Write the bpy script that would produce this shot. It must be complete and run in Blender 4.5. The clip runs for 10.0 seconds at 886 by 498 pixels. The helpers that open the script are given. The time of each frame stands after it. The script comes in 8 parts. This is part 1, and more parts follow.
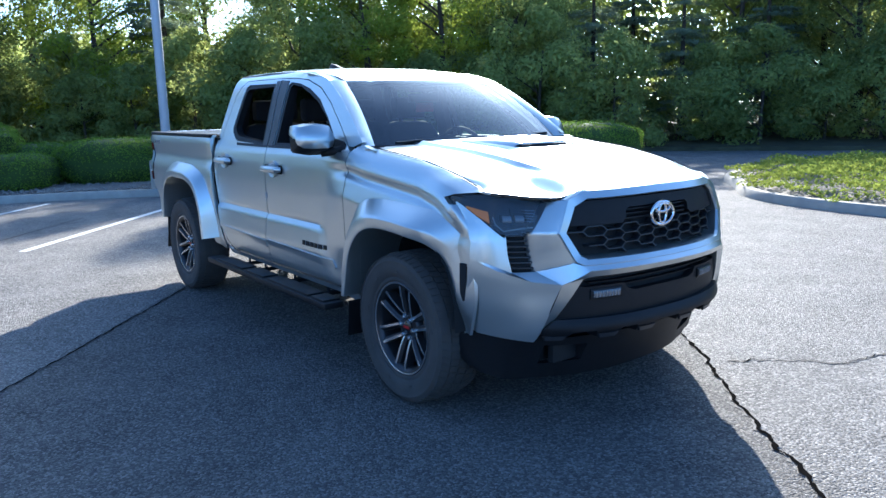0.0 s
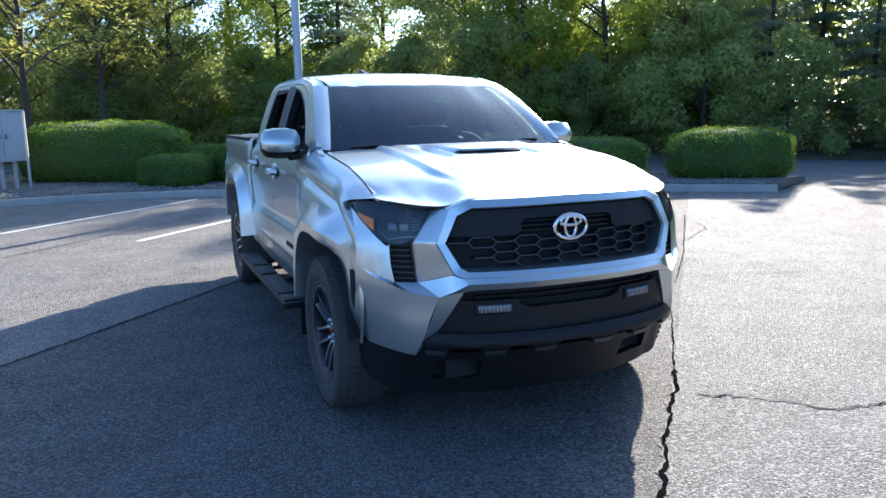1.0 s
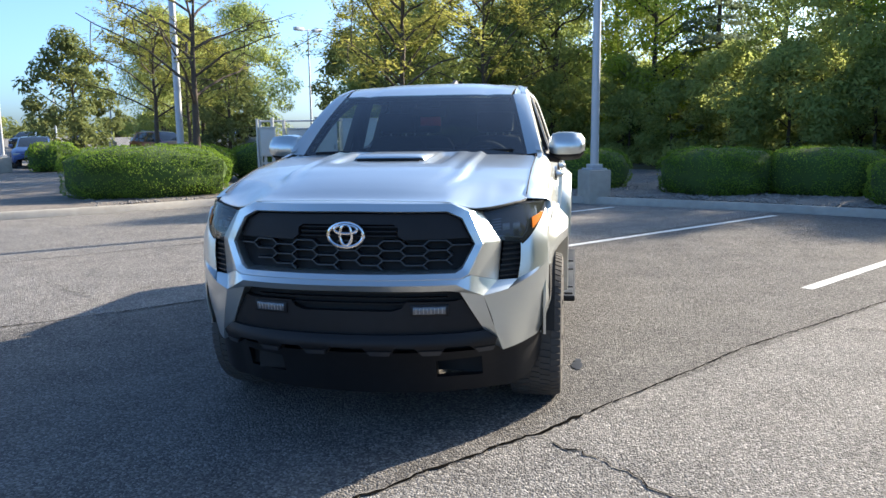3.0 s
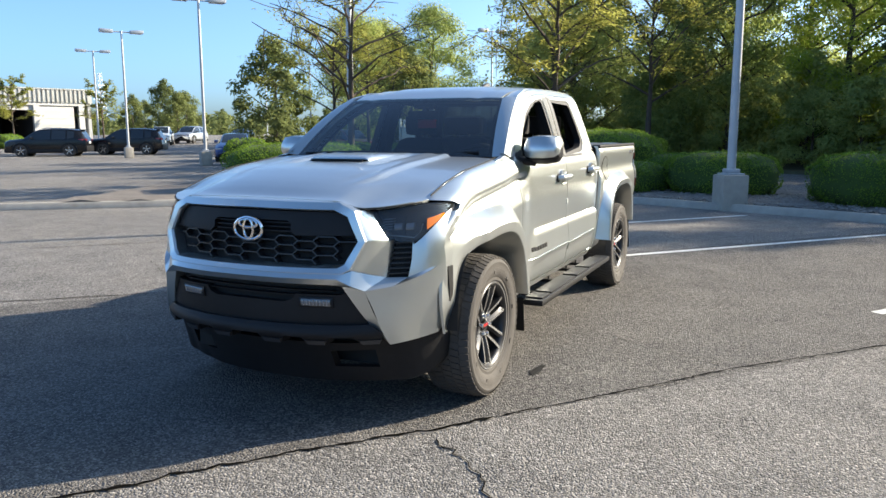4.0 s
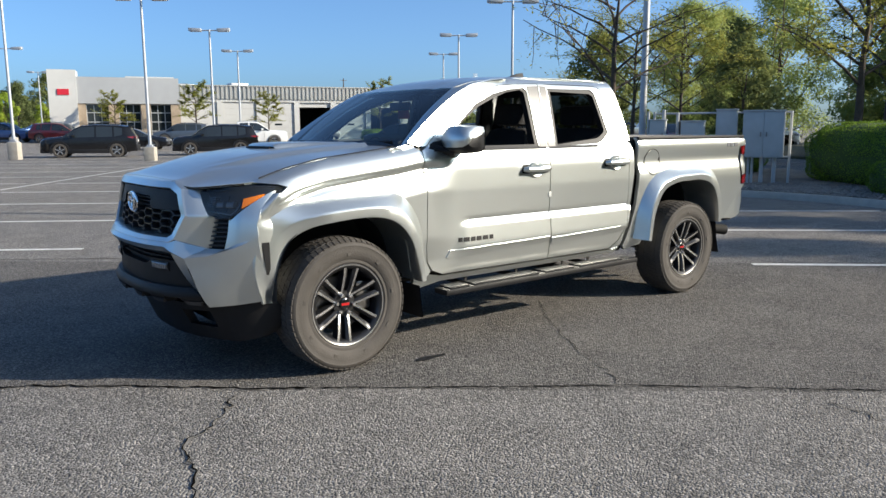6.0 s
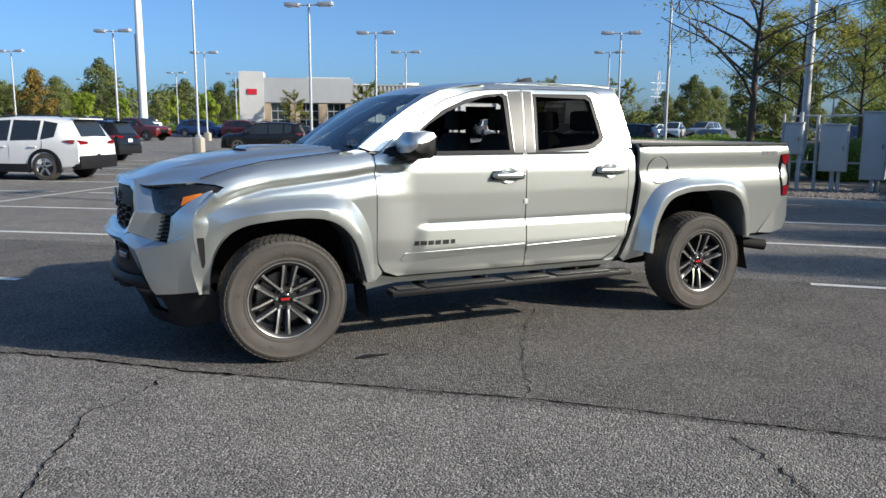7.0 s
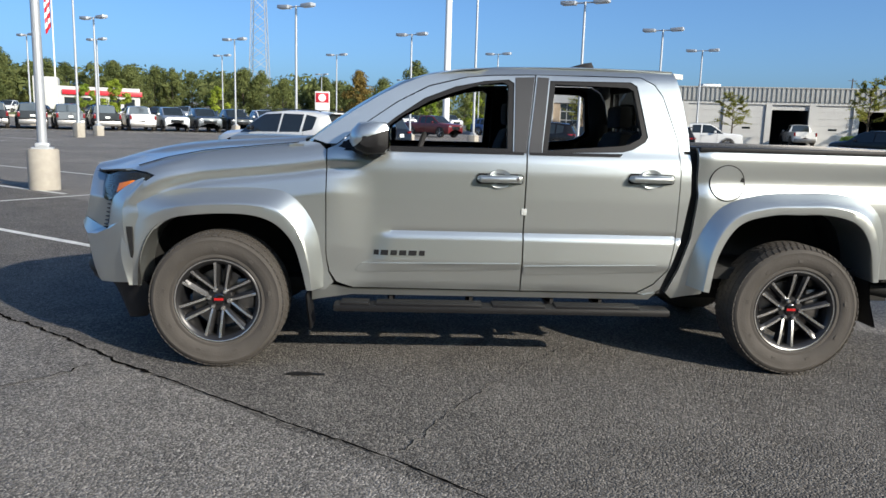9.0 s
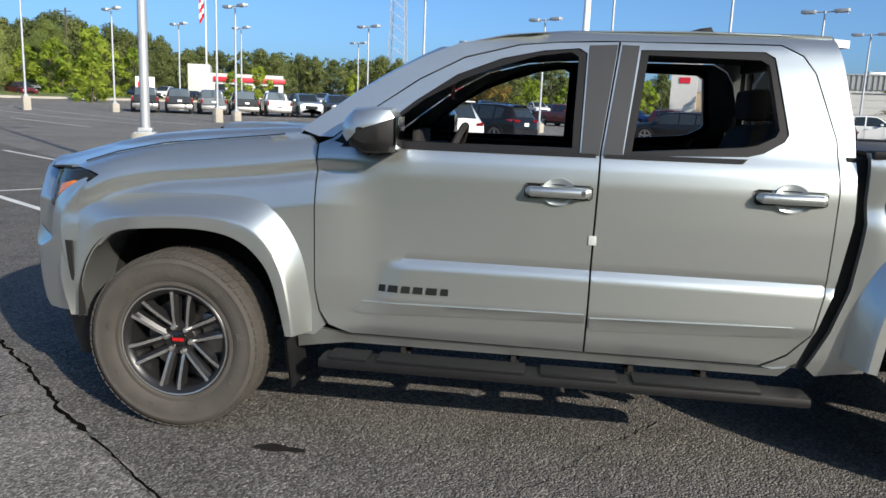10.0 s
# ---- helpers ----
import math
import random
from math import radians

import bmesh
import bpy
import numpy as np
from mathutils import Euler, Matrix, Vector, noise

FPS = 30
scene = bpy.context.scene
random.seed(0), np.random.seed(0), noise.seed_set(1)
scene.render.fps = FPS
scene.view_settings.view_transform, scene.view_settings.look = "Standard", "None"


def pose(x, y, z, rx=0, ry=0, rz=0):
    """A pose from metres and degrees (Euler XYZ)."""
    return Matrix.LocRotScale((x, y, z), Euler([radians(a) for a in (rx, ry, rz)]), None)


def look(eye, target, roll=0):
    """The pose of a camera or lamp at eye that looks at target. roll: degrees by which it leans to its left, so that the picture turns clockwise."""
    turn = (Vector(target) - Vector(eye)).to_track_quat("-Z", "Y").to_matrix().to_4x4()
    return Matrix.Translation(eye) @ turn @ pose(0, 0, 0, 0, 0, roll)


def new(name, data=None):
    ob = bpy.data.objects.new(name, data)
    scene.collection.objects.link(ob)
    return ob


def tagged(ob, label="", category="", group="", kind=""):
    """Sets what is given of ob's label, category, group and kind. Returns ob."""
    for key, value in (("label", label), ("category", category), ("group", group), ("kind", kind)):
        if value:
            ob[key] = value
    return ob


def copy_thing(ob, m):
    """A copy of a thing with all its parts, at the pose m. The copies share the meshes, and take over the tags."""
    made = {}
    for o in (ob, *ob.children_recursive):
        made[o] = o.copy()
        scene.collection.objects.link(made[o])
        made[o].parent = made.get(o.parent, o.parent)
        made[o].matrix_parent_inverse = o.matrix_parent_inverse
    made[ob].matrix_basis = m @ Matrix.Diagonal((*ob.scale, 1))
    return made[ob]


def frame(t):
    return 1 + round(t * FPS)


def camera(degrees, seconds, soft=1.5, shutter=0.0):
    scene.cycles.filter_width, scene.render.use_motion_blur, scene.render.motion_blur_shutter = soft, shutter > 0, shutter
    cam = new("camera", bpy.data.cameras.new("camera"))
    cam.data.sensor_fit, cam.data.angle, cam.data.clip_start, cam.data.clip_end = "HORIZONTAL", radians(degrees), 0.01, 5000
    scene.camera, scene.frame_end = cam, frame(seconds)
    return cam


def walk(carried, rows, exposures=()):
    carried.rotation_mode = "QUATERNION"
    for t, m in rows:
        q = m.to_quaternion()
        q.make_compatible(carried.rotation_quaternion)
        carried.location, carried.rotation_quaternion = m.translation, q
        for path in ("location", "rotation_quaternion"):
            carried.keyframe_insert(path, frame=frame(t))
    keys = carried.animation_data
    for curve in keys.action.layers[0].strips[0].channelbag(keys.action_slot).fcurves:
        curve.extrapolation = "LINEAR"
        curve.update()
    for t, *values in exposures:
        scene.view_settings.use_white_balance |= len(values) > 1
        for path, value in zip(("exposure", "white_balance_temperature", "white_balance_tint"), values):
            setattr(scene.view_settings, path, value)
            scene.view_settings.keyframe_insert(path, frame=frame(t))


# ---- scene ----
cam = camera(60.8, 10.0)
PATH = [
    (0, (3.125, -2.938, 1.493), (1.543, -1.771, 1.126), -1.2),
    (0.5, (3.404, -2.362, 1.481), (1.694, -1.389, 1.124), -1.2),
    (1, (3.714, -1.743, 1.469), (1.888, -1.005, 1.123), -1.2),
    (1.5, (3.923, -1.076, 1.461), (2.009, -0.599, 1.133), -1.2),
    (2, (4.123, -0.384, 1.479), (2.158, -0.182, 1.163), -1.2),
    (2.5, (4.123, 0.295, 1.457), (2.148, 0.226, 1.151), -0.9),
    (2.7, (4.102, 0.57, 1.445), (2.133, 0.39, 1.139), -0.8),
    (3.8, (3.873, 2.091, 1.403), (2.037, 1.357, 1.098), -0.2),
    (4, (3.781, 2.348, 1.437), (1.984, 1.526, 1.133), -0.1),
    (4.5, (3.472, 2.947, 1.431), (1.79, 1.91, 1.122), -0.2),
    (5, (3.122, 3.578, 1.43), (1.578, 2.344, 1.122), -0.4),
    (5.5, (2.669, 4.084, 1.43), (1.278, 2.68, 1.121), -0.5),
    (5.7, (2.512, 4.287, 1.396), (1.179, 2.828, 1.085), -0.4),
    (6.8, (1.319, 5.267, 1.43), (0.395, 3.523, 1.111), 0.2),
    (7, (1.077, 5.402, 1.442), (0.229, 3.618, 1.124), 0.3),
    (7.5, (0.496, 5.668, 1.443), (-0.162, 3.807, 1.125), 0.5),
    (8, (-0.059, 5.819, 1.442), (-0.527, 3.901, 1.123), 0.9),
    (8.5, (-0.599, 5.582, 1.42), (-0.878, 3.628, 1.1), 1.3),
    (9, (-1.066, 5.137, 1.418), (-1.162, 3.167, 1.091), 1.7),
    (9.5, (-1.325, 4.526, 1.43), (-1.243, 2.558, 1.085), 2.0),
    (10, (-1.521, 3.85, 1.426), (-1.273, 1.9, 1.058), 2.3),
]
walk(cam, [(t, look(eye, target, roll)) for t, eye, target, roll in PATH], exposures=[(0, 2.02, 5900, 8), (1.0, 1.95, 6400, 10), (2.0, 1.88, 7100, 10), (2.7, 1.86, 7150, 10), (4.0, 1.62, 7400, 8), (5.5, 1.14, 7200, 8), (7.0, 0.78, 6850, 8), (8.5, 0.68, 6850, 8), (10, 0.68, 6850, 8)])

# ---- daylight ----
SUN_FROM = Vector((-0.70, 0.71, 0.445)).normalized()
world = bpy.data.worlds.new("daylight")
scene.world = world
world.use_nodes = True
wn = world.node_tree.nodes
sky = wn.new("ShaderNodeTexSky")
sky.sky_type = "NISHITA"
sky.sun_disc = False
sky.sun_elevation = radians(24)
sky.sun_rotation = radians(315)
sky.air_density, sky.dust_density, sky.ozone_density = 0.6, 2.2, 6.0
wn["Background"].inputs[1].default_value = 0.130
clear = wn.new("ShaderNodeMix")
clear.data_type, clear.blend_type = "RGBA", "MULTIPLY"
clear.inputs[0].default_value = 1.0
clear.inputs[7].default_value = (0.84, 0.98, 1.0, 1)
world.node_tree.links.new(sky.outputs[0], clear.inputs[6])
world.node_tree.links.new(clear.outputs[2], wn["Background"].inputs[0])
sun = new("sun", bpy.data.lights.new("sun", "SUN"))
sun.data.energy, sun.data.angle, sun.data.color = 4.0, radians(0.6), (1.0, 0.92, 0.82)
sun.matrix_world = look(SUN_FROM * 50, (0, 0, 0))


# ---- materials ----
def mat(name, rgb, rough=0.6, metal=0.0, coat=0.0, spec=0.5, var=0.0, scale=8.0, bump=0.0, bump_scale=60.0, rand=0.0, detail=5.0):
    """A surface with grain and stains: var is the swing of its colour, at scale and at a fifth of it."""
    m = bpy.data.materials.new(name)
    m.use_nodes = True
    nt, b = m.node_tree, m.node_tree.nodes["Principled BSDF"]
    b.inputs["Base Color"].default_value = (*rgb, 1)
    b.inputs["Roughness"].default_value = rough
    b.inputs["Metallic"].default_value = metal
    b.inputs["Coat Weight"].default_value = coat
    b.inputs["Coat Roughness"].default_value = 0.02
    b.inputs["Specular IOR Level"].default_value = spec
    co = nt.nodes.new("ShaderNodeTexCoord")
    if var or rand:
        val = None
        if var:
            fine, wide = nt.nodes.new("ShaderNodeTexNoise"), nt.nodes.new("ShaderNodeTexNoise")
            fine.inputs["Scale"].default_value, wide.inputs["Scale"].default_value = scale, scale / 6
            fine.inputs["Detail"].default_value = detail
            add = nt.nodes.new("ShaderNodeMath")
            add.operation = "ADD"
            for n, k in ((fine, 0), (wide, 1)):
                nt.links.new(co.outputs["Object"], n.inputs["Vector"])
                nt.links.new(n.outputs["Fac"], add.inputs[k])
            val = nt.nodes.new("ShaderNodeMapRange")
            val.inputs["From Min"].default_value, val.inputs["From Max"].default_value = 0.6, 1.4
            val.inputs["To Min"].default_value, val.inputs["To Max"].default_value = 1 - var, 1 + var
            nt.links.new(add.outputs[0], val.inputs["Value"])
        hsv = nt.nodes.new("ShaderNodeHueSaturation")
        hsv.inputs["Color"].default_value = (*rgb, 1)
        if val:
            nt.links.new(val.outputs[0], hsv.inputs["Value"])
        if rand:
            info = nt.nodes.new("ShaderNodeObjectInfo")
            r = nt.nodes.new("ShaderNodeMapRange")
            r.inputs["To Min"].default_value, r.inputs["To Max"].default_value = 1 - rand, 1 + rand
            nt.links.new(info.outputs["Random"], r.inputs["Value"])
            if val:
                mul = nt.nodes.new("ShaderNodeMath")
                mul.operation = "MULTIPLY"
                nt.links.new(val.outputs[0], mul.inputs[0])
                nt.links.new(r.outputs[0], mul.inputs[1])
                nt.links.new(mul.outputs[0], hsv.inputs["Value"])
            else:
                nt.links.new(r.outputs[0], hsv.inputs["Value"])
        nt.links.new(hsv.outputs[0], b.inputs["Base Color"])
    if bump:
        n = nt.nodes.new("ShaderNodeTexNoise")
        n.inputs["Scale"].default_value = bump_scale
        n.inputs["Detail"].default_value = 4
        nt.links.new(co.outputs["Object"], n.inputs["Vector"])
        bp = nt.nodes.new("ShaderNodeBump")
        bp.inputs["Strength"].default_value = bump
        bp.inputs["Distance"].default_value = 0.01
        nt.links.new(n.outputs["Fac"], bp.inputs["Height"])
        nt.links.new(bp.outputs[0], b.inputs["Normal"])
    return m


def glass_mat(name, tint, ior=1.45, rough=0.0, haze=0.0):
    """A thin pane: clear, tinted, with gloss that grows towards grazing."""
    m = bpy.data.materials.new(name)
    m.use_nodes = True
    nt = m.node_tree
    nt.nodes.remove(nt.nodes["Principled BSDF"])
    tr, gl, fr, mix = (nt.nodes.new(k) for k in ("ShaderNodeBsdfTransparent", "ShaderNodeBsdfGlossy", "ShaderNodeFresnel", "ShaderNodeMixShader"))
    tr.inputs[0].default_value = (*tint, 1)
    gl.inputs["Roughness"].default_value = rough
    fr.inputs[0].default_value = ior
    nt.links.new(fr.outputs[0], mix.inputs[0])
    nt.links.new(tr.outputs[0], mix.inputs[1])
    nt.links.new(gl.outputs[0], mix.inputs[2])
    last = mix
    # even pale diffuse share that imitates reflected sky and glow on the pane
    if haze:
        di, last = nt.nodes.new("ShaderNodeBsdfDiffuse"), nt.nodes.new("ShaderNodeMixShader")
        di.inputs[0].default_value = (0.55, 0.60, 0.60, 1)
        last.inputs[0].default_value = haze
        nt.links.new(mix.outputs[0], last.inputs[1])
        nt.links.new(di.outputs[0], last.inputs[2])
    nt.links.new(last.outputs[0], nt.nodes["Material Output"].inputs[0])
    return m


def leaf_mat(name, rgb, rgb2, through_light=0.35, patch=0.35):
    """Leaves: matt, lit through, each one a little different, in lighter and darker boughs."""
    m = bpy.data.materials.new(name)
    m.use_nodes = True
    nt = m.node_tree
    nt.nodes.remove(nt.nodes["Principled BSDF"])
    geo, info = nt.nodes.new("ShaderNodeNewGeometry"), nt.nodes.new("ShaderNodeObjectInfo")
    co, no = nt.nodes.new("ShaderNodeTexCoord"), nt.nodes.new("ShaderNodeTexNoise")
    no.inputs["Scale"].default_value = patch
    nt.links.new(co.outputs["Object"], no.inputs["Vector"])
    a = nt.nodes.new("ShaderNodeMath")
    a.operation = "MULTIPLY_ADD"
    nt.links.new(geo.outputs["Random Per Island"], a.inputs[0])
    a.inputs[1].default_value = 0.5
    nt.links.new(no.outputs["Fac"], a.inputs[2])
    s = nt.nodes.new("ShaderNodeMath")
    s.operation = "MULTIPLY_ADD"
    nt.links.new(info.outputs["Random"], s.inputs[0])
    s.inputs[1].default_value = 0.5
    nt.links.new(a.outputs[0], s.inputs[2])
    ramp = nt.nodes.new("ShaderNodeMapRange")
    ramp.inputs["From Min"].default_value, ramp.inputs["From Max"].default_value = 0.45, 1.35
    nt.links.new(s.outputs[0], ramp.inputs["Value"])
    col = nt.nodes.new("ShaderNodeMix")
    col.data_type = "RGBA"
    col.inputs[6].default_value, col.inputs[7].default_value = (*rgb, 1), (*rgb2, 1)
    nt.links.new(ramp.outputs[0], col.inputs[0])
    di, tl, mx = nt.nodes.new("ShaderNodeBsdfDiffuse"), nt.nodes.new("ShaderNodeBsdfTranslucent"), nt.nodes.new("ShaderNodeMixShader")
    nt.links.new(col.outputs[2], di.inputs[0])
    nt.links.new(col.outputs[2], tl.inputs[0])
    mx.inputs[0].default_value = through_light
    nt.links.new(di.outputs[0], mx.inputs[1])
    nt.links.new(tl.outputs[0], mx.inputs[2])
    nt.links.new(mx.outputs[0], nt.nodes["Material Output"].inputs[0])
    return m


def asphalt_mat(name, dark, light, wet=0.0):
    m = bpy.data.materials.new(name)
    m.use_nodes = True
    nt, b = m.node_tree, m.node_tree.nodes["Principled BSDF"]
    co = nt.nodes.new("ShaderNodeTexCoord")
    vor, grit, wide, mid = (nt.nodes.new(k) for k in ("ShaderNodeTexVoronoi", "ShaderNodeTexNoise", "ShaderNodeTexNoise", "ShaderNodeTexNoise"))
    vor.inputs["Scale"].default_value = 100
    grit.inputs["Scale"].default_value, grit.inputs["Detail"].default_value = 160, 5
    wide.inputs["Scale"].default_value, wide.inputs["Detail"].default_value = 0.35, 6
    mid.inputs["Scale"].default_value, mid.inputs["Detail"].default_value = 2.6, 7
    for n in (vor, grit, wide, mid):
        nt.links.new(co.outputs["Object"], n.inputs["Vector"])

    def math_node(op, x, y):
        n = nt.nodes.new("ShaderNodeMath")
        n.operation = op
        for k, v in enumerate((x, y)):
            if isinstance(v, (int, float)):
                n.inputs[k].default_value = v
            else:
                nt.links.new(v, n.inputs[k])
        return n.outputs[0]

    stone = math_node("POWER", vor.outputs["Color"], 2.2)
    mix = math_node("ADD", math_node("MULTIPLY", wide.outputs["Fac"], 1.3), math_node("MULTIPLY", mid.outputs["Fac"], 0.8))
    mix = math_node("ADD", mix, math_node("MULTIPLY", stone, 2.1))
    mix = math_node("ADD", mix, math_node("MULTIPLY", grit.outputs["Fac"], 0.4))
    mr = nt.nodes.new("ShaderNodeMapRange")
    mr.inputs["From Min"].default_value, mr.inputs["From Max"].default_value = 0.85, 3.15
    nt.links.new(mix, mr.inputs["Value"])
    col = nt.nodes.new("ShaderNodeMix")
    col.data_type = "RGBA"
    col.inputs[6].default_value, col.inputs[7].default_value = (*dark, 1), (*light, 1)
    nt.links.new(mr.outputs[0], col.inputs[0])
    # the newer, darker paving lane between two straight seams
    sep = nt.nodes.new("ShaderNodeSeparateXYZ")
    nt.links.new(co.outputs["Object"], sep.inputs[0])
    across = math_node("ADD", math_node("MULTIPLY", sep.outputs[0], 0.649), math_node("MULTIPLY", sep.outputs[1], 0.761))
    across = math_node("ADD", across, math_node("MULTIPLY", math_node("SUBTRACT", mid.outputs["Fac"], 0.5), 0.05))
    lane = math_node("MULTIPLY", math_node("LESS_THAN", across, 1.017), math_node("GREATER_THAN", across, -2.95))
    tone = math_node("SUBTRACT", 1.0, math_node("MULTIPLY", lane, 0.30))
    hsv = nt.nodes.new("ShaderNodeHueSaturation")
    nt.links.new(col.outputs[2], hsv.inputs["Color"])
    nt.links.new(tone, hsv.inputs["Value"])
    nt.links.new(hsv.outputs[0], b.inputs["Base Color"])
    b.inputs["Roughness"].default_value = 0.76
    b.inputs["Specular IOR Level"].default_value = 0.07
    bp = nt.nodes.new("ShaderNodeBump")
    bp.inputs["Strength"].default_value, bp.inputs["Distance"].default_value = 1.0, 0.012
    smooth = nt.nodes.new("ShaderNodeMapRange")
    smooth.inputs["From Min"].default_value, smooth.inputs["From Max"].default_value = 0.36, 0.58
    smooth.inputs["To Min"].default_value, smooth.inputs["To Max"].default_value = 0.35, 1.0
    nt.links.new(wide.outputs["Fac"], smooth.inputs["Value"])
    h = math_node("ADD", math_node("MULTIPLY", vor.outputs["Distance"], -1.1), math_node("MULTIPLY", grit.outputs["Fac"], 0.5))
    nt.links.new(math_node("MULTIPLY", h, smooth.outputs[0]), bp.inputs["Height"])
    nt.links.new(bp.outputs[0], b.inputs["Normal"])
    return m


